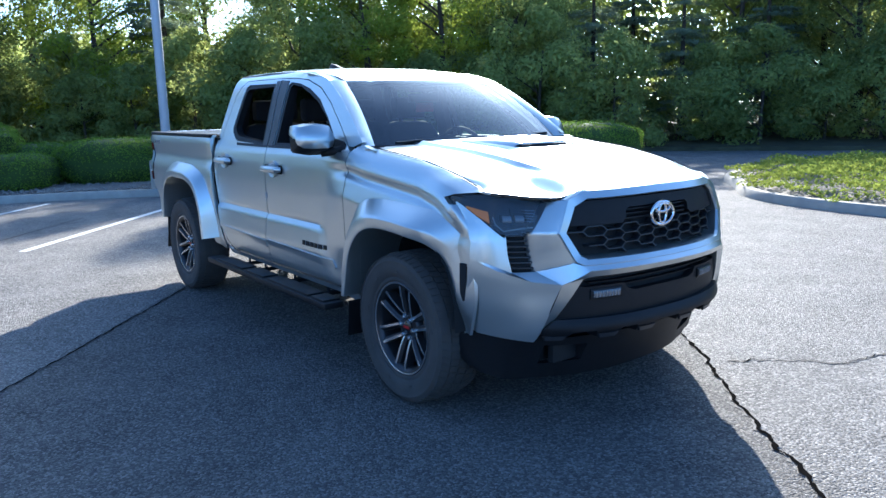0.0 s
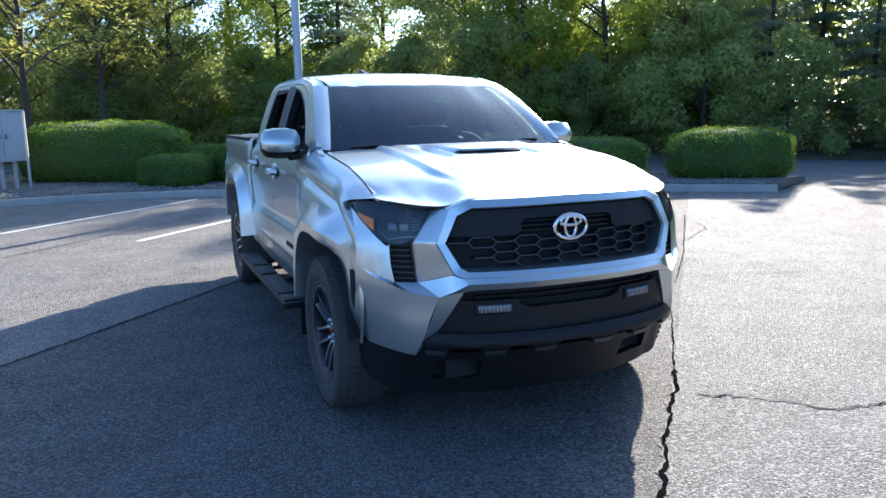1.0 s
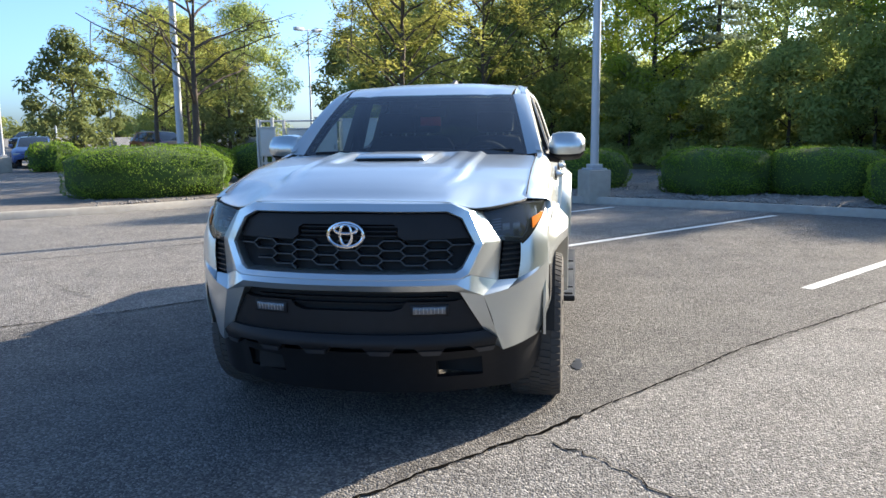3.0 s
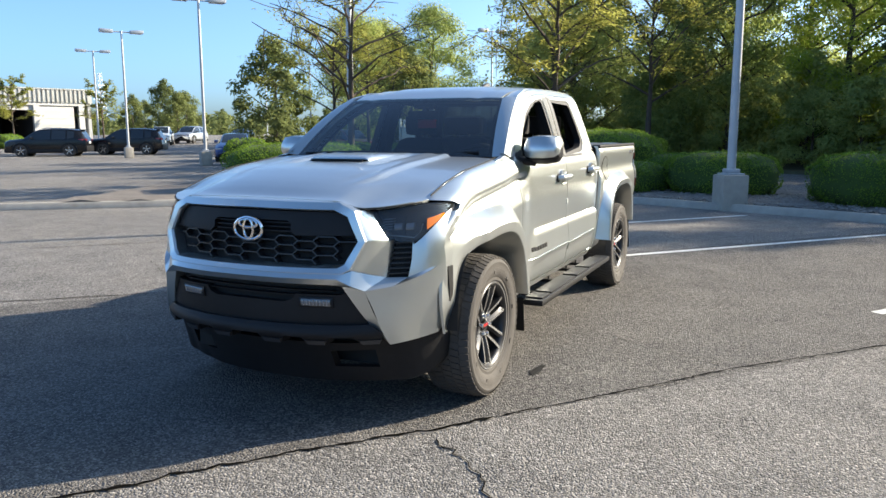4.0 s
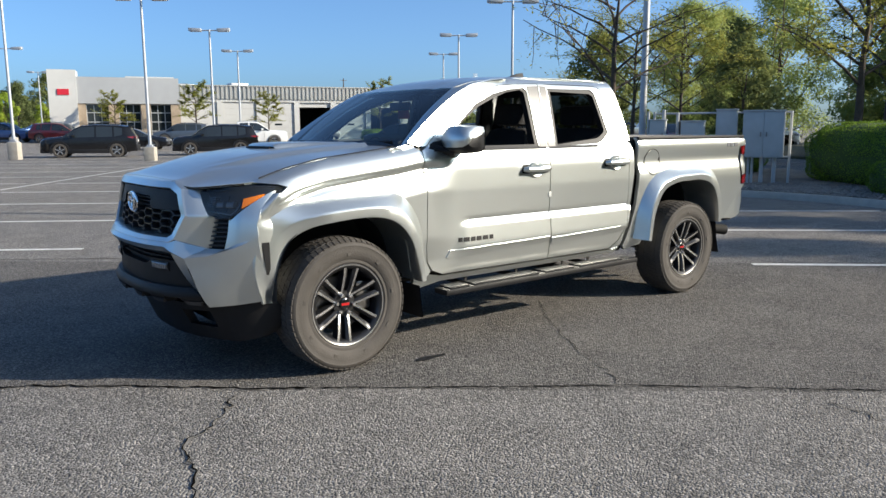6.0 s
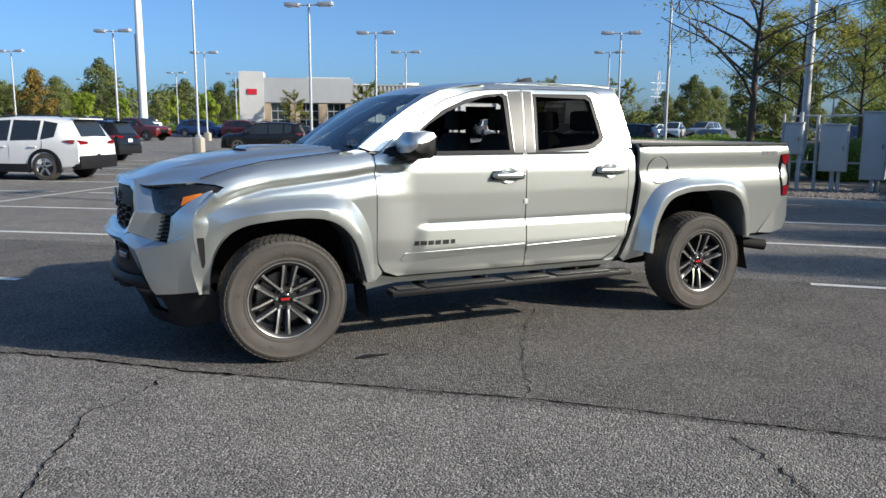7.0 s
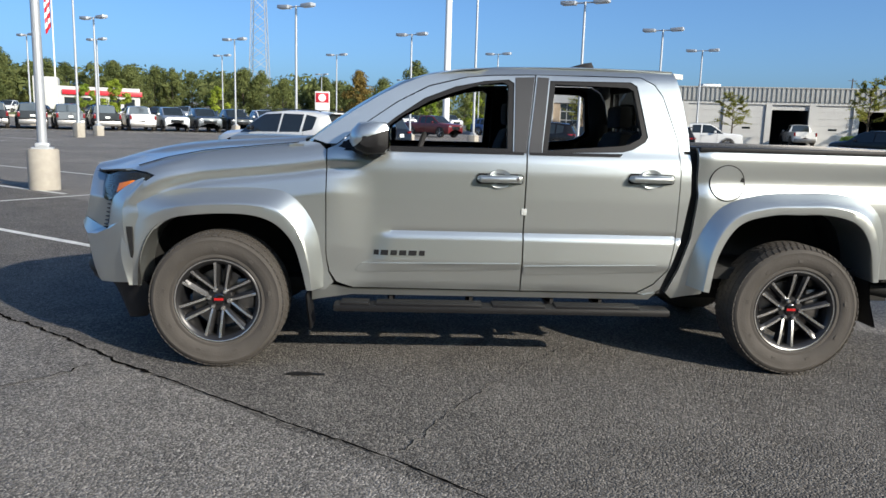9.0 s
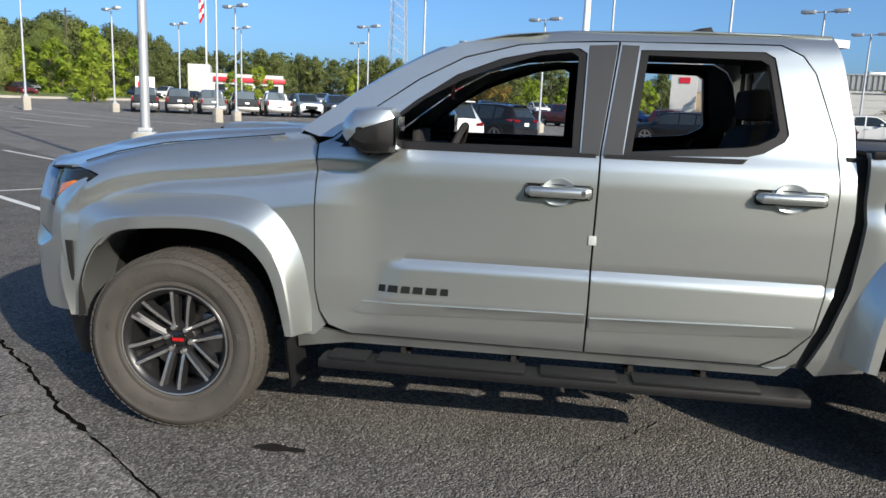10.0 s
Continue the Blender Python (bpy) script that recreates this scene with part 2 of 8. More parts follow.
M = dict(
    paint=mat("silver_paint", (0.59, 0.62, 0.605), rough=0.305, metal=0.88, coat=0.45, var=0.02, scale=3, bump=0.015, bump_scale=900),
    black=mat("black_plastic", (0.011, 0.011, 0.012), rough=0.5, spec=0.25, var=0.2, scale=30, bump=0.10, bump_scale=350),
    gloss=mat("gloss_black", (0.008, 0.008, 0.009), rough=0.12, coat=0.5, var=0.1),
    trim=mat("satin_black_trim", (0.011, 0.011, 0.012), rough=0.5, spec=0.25, var=0.1),
    satin=mat("satin_dark_grey", (0.030, 0.030, 0.032), rough=0.33, var=0.1),
    mesh=mat("grille_black", (0.022, 0.022, 0.024), rough=0.32, var=0.1),
    pillar=mat("pillar_film", (0.036, 0.036, 0.037), rough=0.40, var=0.06),
    smoke=mat("smoked_housing", (0.030, 0.030, 0.032), rough=0.25, metal=0.3, var=0.1),
    under=mat("underbody", (0.010, 0.010, 0.010), rough=0.85, var=0.3, scale=12),
    rubber=mat("tyre_rubber", (0.058, 0.052, 0.046), rough=0.82, var=0.25, scale=10, bump=0.2, bump_scale=120),
    alloy=mat("machined_alloy", (0.50, 0.497, 0.49), rough=0.25, metal=0.85, var=0.04),
    alloy_dark=mat("dark_alloy_pocket", (0.035, 0.035, 0.037), rough=0.35, metal=0.6, var=0.1),
    steel=mat("brake_steel", (0.25, 0.24, 0.23), rough=0.38, metal=1.0, var=0.15, scale=25),
    chrome=mat("chrome", (0.72, 0.72, 0.72), rough=0.10, metal=1.0),
    red=mat("red_enamel", (0.45, 0.01, 0.012), rough=0.35),
    paper=mat("red_paper", (0.70, 0.06, 0.06), rough=0.7, var=0.05),
    amber=mat("amber_plastic", (0.66, 0.17, 0.012), rough=0.2, coat=0.5),
    lampred=mat("red_lens", (0.17, 0.006, 0.008), rough=0.12, coat=0.8),
    fog=mat("fog_lens", (0.13, 0.135, 0.14), rough=0.2, coat=0.8, metal=0.3),
    lampclear=mat("clear_lens", (0.32, 0.33, 0.34), rough=0.15, coat=0.8, metal=0.4),
    screen=glass_mat("windscreen_glass", (0.50, 0.62, 0.60), ior=2.0, haze=0.012),
    dark_glass=glass_mat("dark_tinted_glass", (0.05, 0.055, 0.055)),
    lens=glass_mat("headlight_lens", (0.66, 0.67, 0.69), ior=1.50, haze=0.03),
    cloth=mat("seat_cloth", (0.022, 0.022, 0.024), rough=0.9, var=0.25, scale=40, bump=0.2, bump_scale=500),
    head=mat("headliner", (0.10, 0.10, 0.098), rough=0.95, var=0.06, scale=30),
    asphalt=asphalt_mat("asphalt", (0.045, 0.0445, 0.0445), (0.42, 0.396, 0.364)),
    crack=mat("crack_filling", (0.008, 0.0075, 0.007), rough=1.0, spec=0.0, var=0.4, scale=25),
    line=mat("road_paint", (0.62, 0.62, 0.58), rough=0.65, var=0.28, scale=14, bump=0.3, bump_scale=150),
    grit=mat("pale_grit", (0.33, 0.31, 0.28), rough=0.9, var=0.3, scale=40),
    oil=mat("oil_stain", (0.016, 0.015, 0.014), rough=0.45, var=0.3, scale=20),
    scuff=mat("pale_scuff", (0.17, 0.16, 0.145), rough=0.9, var=0.3, scale=30, bump=0.3, bump_scale=150),
    concrete=mat("concrete", (0.36, 0.33, 0.28), rough=0.9, var=0.18, scale=7, bump=0.3, bump_scale=90),
    stone=mat("gravel_stone", (0.34, 0.31, 0.275), rough=0.9, var=0.2, scale=10, rand=0.5),
    soil=mat("gravel_bed", (0.155, 0.135, 0.115), rough=0.95, var=0.35, scale=14, bump=0.8, bump_scale=45),
    verge=mat("leaf_litter", (0.055, 0.052, 0.026), rough=0.95, var=0.5, scale=3, bump=0.6, bump_scale=20),
    galv=mat("galvanised_pole", (0.42, 0.44, 0.46), rough=0.45, metal=0.35, var=0.08, scale=6),
    cabinet=mat("cabinet_paint", (0.44, 0.46, 0.45), rough=0.5, var=0.10, scale=4),
    conduit=mat("conduit", (0.42, 0.43, 0.43), rough=0.5, var=0.1),
    bark=mat("bark", (0.075, 0.058, 0.044), rough=0.95, var=0.35, scale=9, bump=0.8, bump_scale=25),
    wallwhite=mat("white_panel_wall", (0.46, 0.46, 0.445), rough=0.7, var=0.06, scale=1.5),
    wallgrey=mat("grey_panel_wall", (0.32, 0.33, 0.34), rough=0.6, var=0.06, scale=1.5),
    ribbed=mat("ribbed_metal", (0.39, 0.385, 0.36), rough=0.45, metal=0.3, var=0.05, scale=2),
    roofm=mat("roof_membrane", (0.32, 0.32, 0.31), rough=0.8, var=0.1, scale=2),
    dark_in=mat("dark_interior", (0.016, 0.016, 0.017), rough=0.8, var=0.2),
    stonewall=mat("stone_pier", (0.33, 0.26, 0.19), rough=0.85, var=0.25, scale=6, bump=0.5, bump_scale=12),
    pane=mat("window_pane", (0.02, 0.026, 0.03), rough=0.06, spec=0.8, var=0.1),
    signred=mat("sign_red", (0.48, 0.015, 0.03), rough=0.4),
    signwhite=mat("sign_white", (0.78, 0.78, 0.76), rough=0.5, var=0.03),
    # dark green of the bush bodies: shade behind the leaves, put into the colour
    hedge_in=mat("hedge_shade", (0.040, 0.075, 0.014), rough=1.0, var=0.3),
    leaf=leaf_mat("woodland_leaves", (0.20, 0.265, 0.095), (0.43, 0.47, 0.155), 0.62),
    leaf_y=leaf_mat("yellow_leaves", (0.21, 0.31, 0.05), (0.42, 0.47, 0.08), 0.6),
    leaf_c=leaf_mat("conifer_needles", (0.15, 0.20, 0.135), (0.28, 0.33, 0.20), 0.55),
    leaf_l=leaf_mat("locust_leaves", (0.20, 0.235, 0.060), (0.42, 0.40, 0.11), 0.6),
    leaf_h=leaf_mat("hedge_leaves", (0.095, 0.18, 0.026), (0.20, 0.30, 0.052), 0.45, patch=1.5),
    leaf_g=leaf_mat("ground_cover_leaves", (0.13, 0.19, 0.035), (0.36, 0.40, 0.085), 0.35, patch=1.6),
    leaf_f=leaf_mat("far_tree_leaves", (0.09, 0.118, 0.052), (0.215, 0.24, 0.088), 0.5),
    leaf_r=leaf_mat("rust_leaves", (0.14, 0.085, 0.03), (0.23, 0.17, 0.055), 0.4),
)


# ---- geometry helpers: each gives (verts, faces) ----
def join(*geos):
    v, f = [], []
    for g in geos:
        n = len(v)
        v += [tuple(p) for p in g[0]]
        f += [tuple(i + n for i in q) for q in g[1]]
    return v, f


def moved(g, m):
    return [tuple(m @ Vector(p)) for p in g[0]], list(g[1])


def mirrored(g):
    return [(x, -y, z) for x, y, z in g[0]], [tuple(reversed(q)) for q in g[1]]


def box(x0, x1, y0, y1, z0, z1, b=0.0):
    """A block, its edges bevelled by b."""
    if b <= 0:
        v = [(x, y, z) for x in (x0, x1) for y in (y0, y1) for z in (z0, z1)]
        return v, [(0, 1, 3, 2), (4, 6, 7, 5), (0, 4, 5, 1), (2, 3, 7, 6), (0, 2, 6, 4), (1, 5, 7, 3)]
    bm = bmesh.new()
    bmesh.ops.create_cube(bm, size=1)
    for p in bm.verts:
        p.co = ((x0 + x1) / 2 + p.co.x * (x1 - x0), (y0 + y1) / 2 + p.co.y * (y1 - y0), (z0 + z1) / 2 + p.co.z * (z1 - z0))
    bmesh.ops.bevel(bm, geom=bm.edges[:], offset=b, segments=2, affect="EDGES", profile=0.6)
    bm.verts.index_update()
    g = [tuple(p.co) for p in bm.verts], [tuple(p.index for p in f.verts) for f in bm.faces]
    bm.free()
    return g


def loft(rows, closed=False, cap=False):
    """Quads between rows of points of one length; closed: each row is a ring."""
    n, v, f = len(rows[0]), [tuple(p) for r in rows for p in r], []
    for i in range(len(rows) - 1):
        for j in range(n if closed else n - 1):
            k = (j + 1) % n
            f.append((i * n + j, i * n + k, (i + 1) * n + k, (i + 1) * n + j))
    if cap:
        f.append(tuple(range(n - 1, -1, -1)))
        f.append(tuple((len(rows) - 1) * n + j for j in range(n)))
    return v, f


def tube(points, radii, n=8, cap=True):
    """A round bar along points."""
    pts = [Vector(p) for p in points]
    if isinstance(radii, (int, float)):
        radii = [radii] * len(pts)
    rows, side = [], None
    for i, p in enumerate(pts):
        d = (pts[min(i + 1, len(pts) - 1)] - pts[max(i - 1, 0)]).normalized()
        if side is None:
            side = d.orthogonal().normalized()
        side = (side - d * side.dot(d)).normalized()
        up = d.cross(side)
        rows.append([p + (side * math.cos(a) + up * math.sin(a)) * radii[i] for a in [2 * math.pi * k / n for k in range(n)]])
    return loft(rows, closed=True, cap=cap)


def lathe(profile, n=48):
    """(r, y) turned round the y axis."""
    rows = [[(r * math.cos(2 * math.pi * k / n), y, r * math.sin(2 * math.pi * k / n)) for k in range(n)] for r, y in profile]
    return loft(rows, closed=True)


def prism(outline, w0, w1, axes="xz"):
    """A flat outline given depth along the third axis."""
    n = len(outline)
    put = {"xz": lambda a, b, c: (a, c, b), "yz": lambda a, b, c: (c, a, b), "xy": lambda a, b, c: (a, b, c)}[axes]
    v = [put(a, b, w0) for a, b in outline] + [put(a, b, w1) for a, b in outline]
    f = [(i, (i + 1) % n, n + (i + 1) % n, n + i) for i in range(n)]
    return v, f + [tuple(range(n - 1, -1, -1)), tuple(range(n, 2 * n))]


def smooth_line(pts, n=6, closed=False):
    """A smooth curve through pts."""
    p = [Vector(q) for q in pts]
    m, out = len(p), []
    for i in range(m if closed else m - 1):
        a, b = p[i], p[(i + 1) % m]
        z = p[i - 1] if (closed or i) else a * 2 - b
        c = p[(i + 2) % m] if (closed or i + 2 < m) else b * 2 - a
        for k in range(n):
            t = k / n
            out.append(0.5 * (2 * a + (b - z) * t + (2 * z - 5 * a + 4 * b - c) * t * t + (3 * a - z - 3 * b + c) * t ** 3))
    if not closed:
        out.append(p[-1])
    return [tuple(q) for q in out]


def resample(pts, n):
    """n points at even steps along a line."""
    a = np.array(pts, float)
    s = np.concatenate([[0], np.cumsum(np.linalg.norm(np.diff(a, axis=0), axis=1))])
    t = np.linspace(0, s[-1], n)
    return np.stack([np.interp(t, s, a[:, k]) for k in range(a.shape[1])], 1)


def inside(pts, loop):
    p, q = np.asarray(pts, float), np.asarray(loop, float)
    r = np.roll(q, -1, axis=0)
    hit = np.zeros(len(p), bool)
    for (ax, ay), (bx, by) in zip(q, r):
        if ay != by:
            hit ^= ((ay > p[:, 1]) != (by > p[:, 1])) & (p[:, 0] < (bx - ax) * (p[:, 1] - ay) / (by - ay) + ax)
    return hit


def panel(outline, surf, holes=(), step=0.04, depth=0.03, inward=(0, -1, 0)):
    """A sheet of bodywork: the outline (in the sheet's two coordinates) laid on surf, with a turned-in edge."""
    from mathutils.geometry import delaunay_2d_cdt

    def dense(loop):
        out, m = [], len(loop)
        for i in range(m):
            a, b = Vector(loop[i]), Vector(loop[(i + 1) % m])
            k = max(1, math.ceil((b - a).length / step))
            out += [tuple(a + (b - a) * j / k) for j in range(k)]
        return out

    loops = [dense(outline)] + [dense(h) for h in holes]
    o = np.array(loops[0])
    lo, hi = o.min(0), o.max(0)
    gx, gy = np.meshgrid(np.arange(lo[0], hi[0], step), np.arange(lo[1], hi[1], step))
    g = np.stack([gx.ravel(), gy.ravel()], 1)

    def keep(p):
        k = inside(p, loops[0])
        for h in loops[1:]:
            k &= ~inside(p, h)
        return k

    g = g[keep(g)]
    edge = np.concatenate([np.array(q) for q in loops])
    if len(g):
        far = np.min(((g[:, None] - edge[None]) ** 2).sum(2), axis=1) > (0.45 * step) ** 2
        g = g[far]
    pts = [Vector(p) for p in edge] + [Vector(p) for p in g]
    edges, n = [], 0
    for q in loops:
        edges += [(n + i, n + (i + 1) % len(q)) for i in range(len(q))]
        n += len(q)
    vs, _, fs, *_ = delaunay_2d_cdt(pts, edges, [], 0, 1e-6)
    va = np.array([tuple(v) for v in vs])
    cent = np.array([va[list(f)].mean(0) for f in fs])
    ok = keep(cent)
    faces = [tuple(f) for f, k in zip(fs, ok) if k]
    verts = [Vector(surf(*p)) for p in va]
    inward = Vector(inward)
    flip = 0
    for f in faces[:: max(1, len(faces) // 60)]:
        a, b, c = (verts[i] for i in f[:3])
        flip += 1 if (b - a).cross(c - a).dot(inward) > 0 else -1
    if flip > 0:
        faces = [tuple(reversed(f)) for f in faces]
    used, count = {}, {}
    for f in faces:
        for i in range(len(f)):
            e = (f[i], f[(i + 1) % len(f)])
            count[frozenset(e)] = count.get(frozenset(e), 0) + 1
    for f in list(faces):
        for i in range(len(f)):
            a, b = f[i], f[(i + 1) % len(f)]
            if count[frozenset((a, b))] == 1:
                for k in (a, b):
                    if k not in used:
                        used[k] = len(verts)
                        verts.append(verts[k] + inward * depth)
                faces.append((b, a, used[a], used[b]))
    return [tuple(v) for v in verts], faces


# ---- things and parts ----
def made(name, geo, material, angle=38):
    me = bpy.data.meshes.new(name)
    if isinstance(geo, bpy.types.Mesh):
        return new(name, geo)
    me.from_pydata([tuple(p) for p in geo[0]], [], [tuple(f) for f in geo[1]])
    mats = material if isinstance(material, (list, tuple)) else [material]
    for m in mats:
        me.materials.append(m)
    if len(geo) > 2:
        me.polygons.foreach_set("material_index", list(geo[2]))
    me.validate()
    if angle:
        me.shade_smooth()
        me.set_sharp_from_angle(angle=radians(angle))
    return new(name, me)


def part(name, geo, material, parent, label="", angle=38):
    ob = made(name, geo, material, angle)
    ob.parent = parent
    if label:
        tagged(ob, label)
    return ob


def thing(name, label, category, m=Matrix(), group="", kind=""):
    ob = new(name)
    ob.empty_display_size = 0.2
    ob.matrix_world = m
    return tagged(ob, label, category, group, kind)


def solid(name, geo, material, label, category, m=Matrix(), group="", kind="", angle=38):
    ob = made(name, geo, material, angle)
    ob.matrix_world = m
    return tagged(ob, label, category, group, kind)


# ---- the ground ----
def rise(x, y):
    """The lot climbs gently away from the truck, and on to a low hill beyond."""
    d = math.hypot(x, y)
    far = max(0.0, min(1.0, (-y - 12) / 20))
    return far * (0.015 * max(0, min(d, 115) - 45) + 0.03 * max(0, min(d, 330) - 125) * max(0, min(1, (x + 20) / 60)))


ax = sorted({round(math.copysign(k ** 1.6 * 2.4, s), 2) for k in range(41) for s in (1, -1)})
ground_geo = loft([[(x, y, rise(x, y)) for x in ax] for y in ax])
solid("ground", ground_geo, M["asphalt"], "worn grey asphalt of a car park, cracked and patched", "ground", kind="structure", angle=60)


def ribbon(points, widths, z):
    """A flat strip with an uneven edge along points."""
    p = [Vector((*q, 0)) for q in points]
    rows = []
    for i, q in enumerate(p):
        d = (p[min(i + 1, len(p) - 1)] - p[max(i - 1, 0)]).normalized()
        s = Vector((-d.y, d.x, 0)) * widths[i] / 2
        rows.append([(q.x - s.x, q.y - s.y, z), (q.x + s.x, q.y + s.y, z)])
    return loft(rows)


def wander(a, b, n, sway, rng):
    """An uneven line from a to b, with swings at several lengths."""
    a, b = Vector(a), Vector(b)
    d = b - a
    s = Vector((-d.y, d.x)).normalized()
    ph = [rng.uniform(0, 6.28) for _ in range(4)]
    out = []
    for i in range(n + 1):
        t = i / n
        k = sum(math.sin(t * f + p) * w for f, p, w in zip((5, 17, 41, 97), ph, (0.5, 0.3, 0.25, 0.2)))
        out.append(tuple(a + d * t + s * (k * sway * min(1, 8 * t, 8 * (1 - t)) + rng.gauss(0, sway * 0.12))))
    return out


rng = random.Random(5)


def crack(points, width, sway, label="dark open crack in the asphalt"):
    line = []
    for a, b in zip(points, points[1:]):
        k = max(6, int((Vector(b) - Vector(a)).length / 0.035))
        line += wander(a, b, k, sway, rng)[:-1]
    w = [width * rng.uniform(0.35, 1.0) * (1.7 if rng.random() < 0.06 else 1) for _ in line]
    w[0] = w[-1] = 0.002
    edge = [(x + rng.gauss(0, 0.006), y + rng.gauss(0, 0.006)) for x, y in line]
    we = [max(0.001, q * rng.uniform(0.2, 2.4)) + (0.012 if rng.random() < 0.25 else 0) for q in w]
    solid("crack_edge", ribbon(edge, we, 0.003), M["scuff"], "pale crumbled edge of a crack", "crack", group="crack edges", kind="structure", angle=0)
    solid("crack", ribbon(line, w, 0.006), M["crack"], label, "crack", group="cracks in the asphalt", kind="structure", angle=0)


crack([(4.2, -2.2), (1.77, -0.15), (1.25, 0.27), (0.30, 1.08)], 0.027, 0.024, "wide open seam crack between asphalt lanes")
crack([(0.30, 1.08), (-1.03, 2.11), (-2.63, 3.58), (-5.0, 5.55)], 0.014, 0.010, "narrow straight seam between asphalt lanes")
crack([(2.6, -6.0), (-0.42, -3.79), (-1.02, -3.08), (-1.5, -2.58), (-2.15, -2.0), (-3.42, -0.90)], 0.016, 0.012, "straight seam crack between asphalt lanes")
crack([(-2.6, -6.3), (-4.02, -4.96), (-4.94, -4.10), (-6.06, -3.05), (-9.0, -0.6)], 0.018, 0.010, "straight seam crack between asphalt lanes")
crack([(-2.13, 0.37), (-1.75, 0.85), (-1.43, 1.34), (-1.22, 1.72), (-1.02, 2.10)], 0.005, 0.03)
crack([(0.70, 0.90), (0.95, 1.19), (1.15, 1.36), (1.31, 1.92), (1.5, 2.6)], 0.009, 0.035)
crack([(-1.62, 2.92), (-1.53, 3.34), (-1.3, 3.9)], 0.008, 0.03)
crack([(-2.55, -4.2), (-2.1, -3.6), (-1.9, -3.2)], 0.007, 0.03)
crack([(-3.1, 3.9), (-3.7, 4.8), (-4.3, 5.2)], 0.009, 0.04)

# pale grit strewn in patches, and an oil drip
gg = np.random.default_rng(15)
spots = [(-2.62, 1.31, 0.16, 130), (-2.75, 1.75, 0.13, 80), (-0.2, 1.75, 0.10, 40), (0.55, 1.15, 0.10, 50), (-1.28, 1.45, 0.10, 40), (1.45, -0.95, 0.12, 60), (1.6, -0.45, 0.08, 40), (-0.62, 2.55, 0.14, 60), (-1.9, 2.2, 0.12, 40), (0.2, 2.2, 0.25, 90), (-1.0, 3.0, 0.3, 80), (0.9, 1.6, 0.3, 90), (-0.6, 3.6, 0.25, 70), (0.6, 2.6, 0.3, 90)]
gp = np.concatenate([gg.normal(0, 1, (n_, 2)) * r_ + (x_, y_) for x_, y_, r_, n_ in spots] + [np.stack([gg.uniform(-5, 5, 1100), gg.uniform(-5, 6, 1100)], 1)])
gs = gg.uniform(0.0010, 0.0032, len(gp))
ga = gg.uniform(0, 6.28, len(gp))
grit_v, grit_f = [], []
for (x, y), r, a in zip(gp, gs, ga):
    k = len(grit_v)
    grit_v += [(x + r * 1.5 * math.cos(a + q), y + r * math.sin(a + q), 0.0015) for q in (0, 1.6, 3.1, 4.7)] + [(x, y, 0.0015 + r * 0.8)]
    grit_f += [(k, k + 1, k + 4), (k + 1, k + 2, k + 4), (k + 2, k + 3, k + 4), (k + 3, k, k + 4)]
solid("grit", (grit_v, grit_f), M["grit"], "pale grit strewn over the asphalt", "grit", kind="stuff", angle=0)
ring = [(-0.50 + 0.12 * math.cos(q) * rng.uniform(0.7, 1.2), 1.02 + 0.03 * math.sin(q) * rng.uniform(0.6, 1.3), 0.005) for q in np.linspace(0, 6.28, 22)[:-1]]
solid("oil_stain", (ring, [tuple(range(21))]), M["oil"], "small dark wet drip stain on asphalt", "stain", kind="structure", angle=0)


def stripe(a, b, w=0.105, label="white painted parking line, slightly worn", material="line"):
    pts = [tuple(Vector(a).lerp(Vector(b), t)) for t in np.linspace(0, 1, max(3, int((Vector(b) - Vector(a)).length / 0.15)))]
    solid("parking_line", ribbon(pts, [w * rng.uniform(0.94, 1.05) for _ in pts], 0.005), M[material], label, "road marking", group="parking lines", kind="structure", angle=0)


for a, b in [((-8.09, -3.53), (-11.4, -0.68)), ((-6.40, -1.78), (-10.35, 1.70)), ((-5.05, 0.59), (-9.1, 4.25)), ((-3.03, 3.05), (-7.25, 6.45)),
             ]:
    stripe(a, b)

# bays of the open lot, in rows beyond the truck
DD, NN = Vector((0.82, -0.57)), Vector((0.57, 0.82))


def lot(d, n):
    return (d * DD.x + n * NN.x, d * DD.y + n * NN.y)


for k in range(11):
    n = -1.2 - 2.9 * k
    stripe(lot(2.9, n), lot(8.1, n))
    stripe(lot(8.9, n), lot(16.7, n))
stripe(lot(8.5, -1.2), lot(8.5, -33), 0.09)
for k in range(6):
    stripe(lot(-14.0, -22 - 2.9 * k), lot(-8.8, -22 - 2.9 * k))
    stripe(lot(-22.0, -16 - 2.9 * k), lot(-16.8, -16 - 2.9 * k))


# ---- kerb, gravel bed, island, far road ----
KERB = smooth_line([(-4.6, -12.5), (-7.4, -8.9), (-8.9, -7.35), (-10.4, -6.1), (-11.5, -4.9), (-12.1, -3.6), (-12.15, -2.0), (-11.75, -0.3), (-10.95, 1.5), (-10.2, 3.3), (-9.3, 5.0), (-8.2, 6.7), (-7.2, 8.1), (-6.55, 8.9)], 8)
BACK = smooth_line([(-7.6, 11.1), (-9.4, 9.9), (-10.8, 8.6), (-12.6, 6.2), (-14.4, 3.9), (-16.4, 1.6), (-18.2, -1.0), (-19.6, -4.5), (-20.2, -9.0), (-19.0, -15.0)], 8)


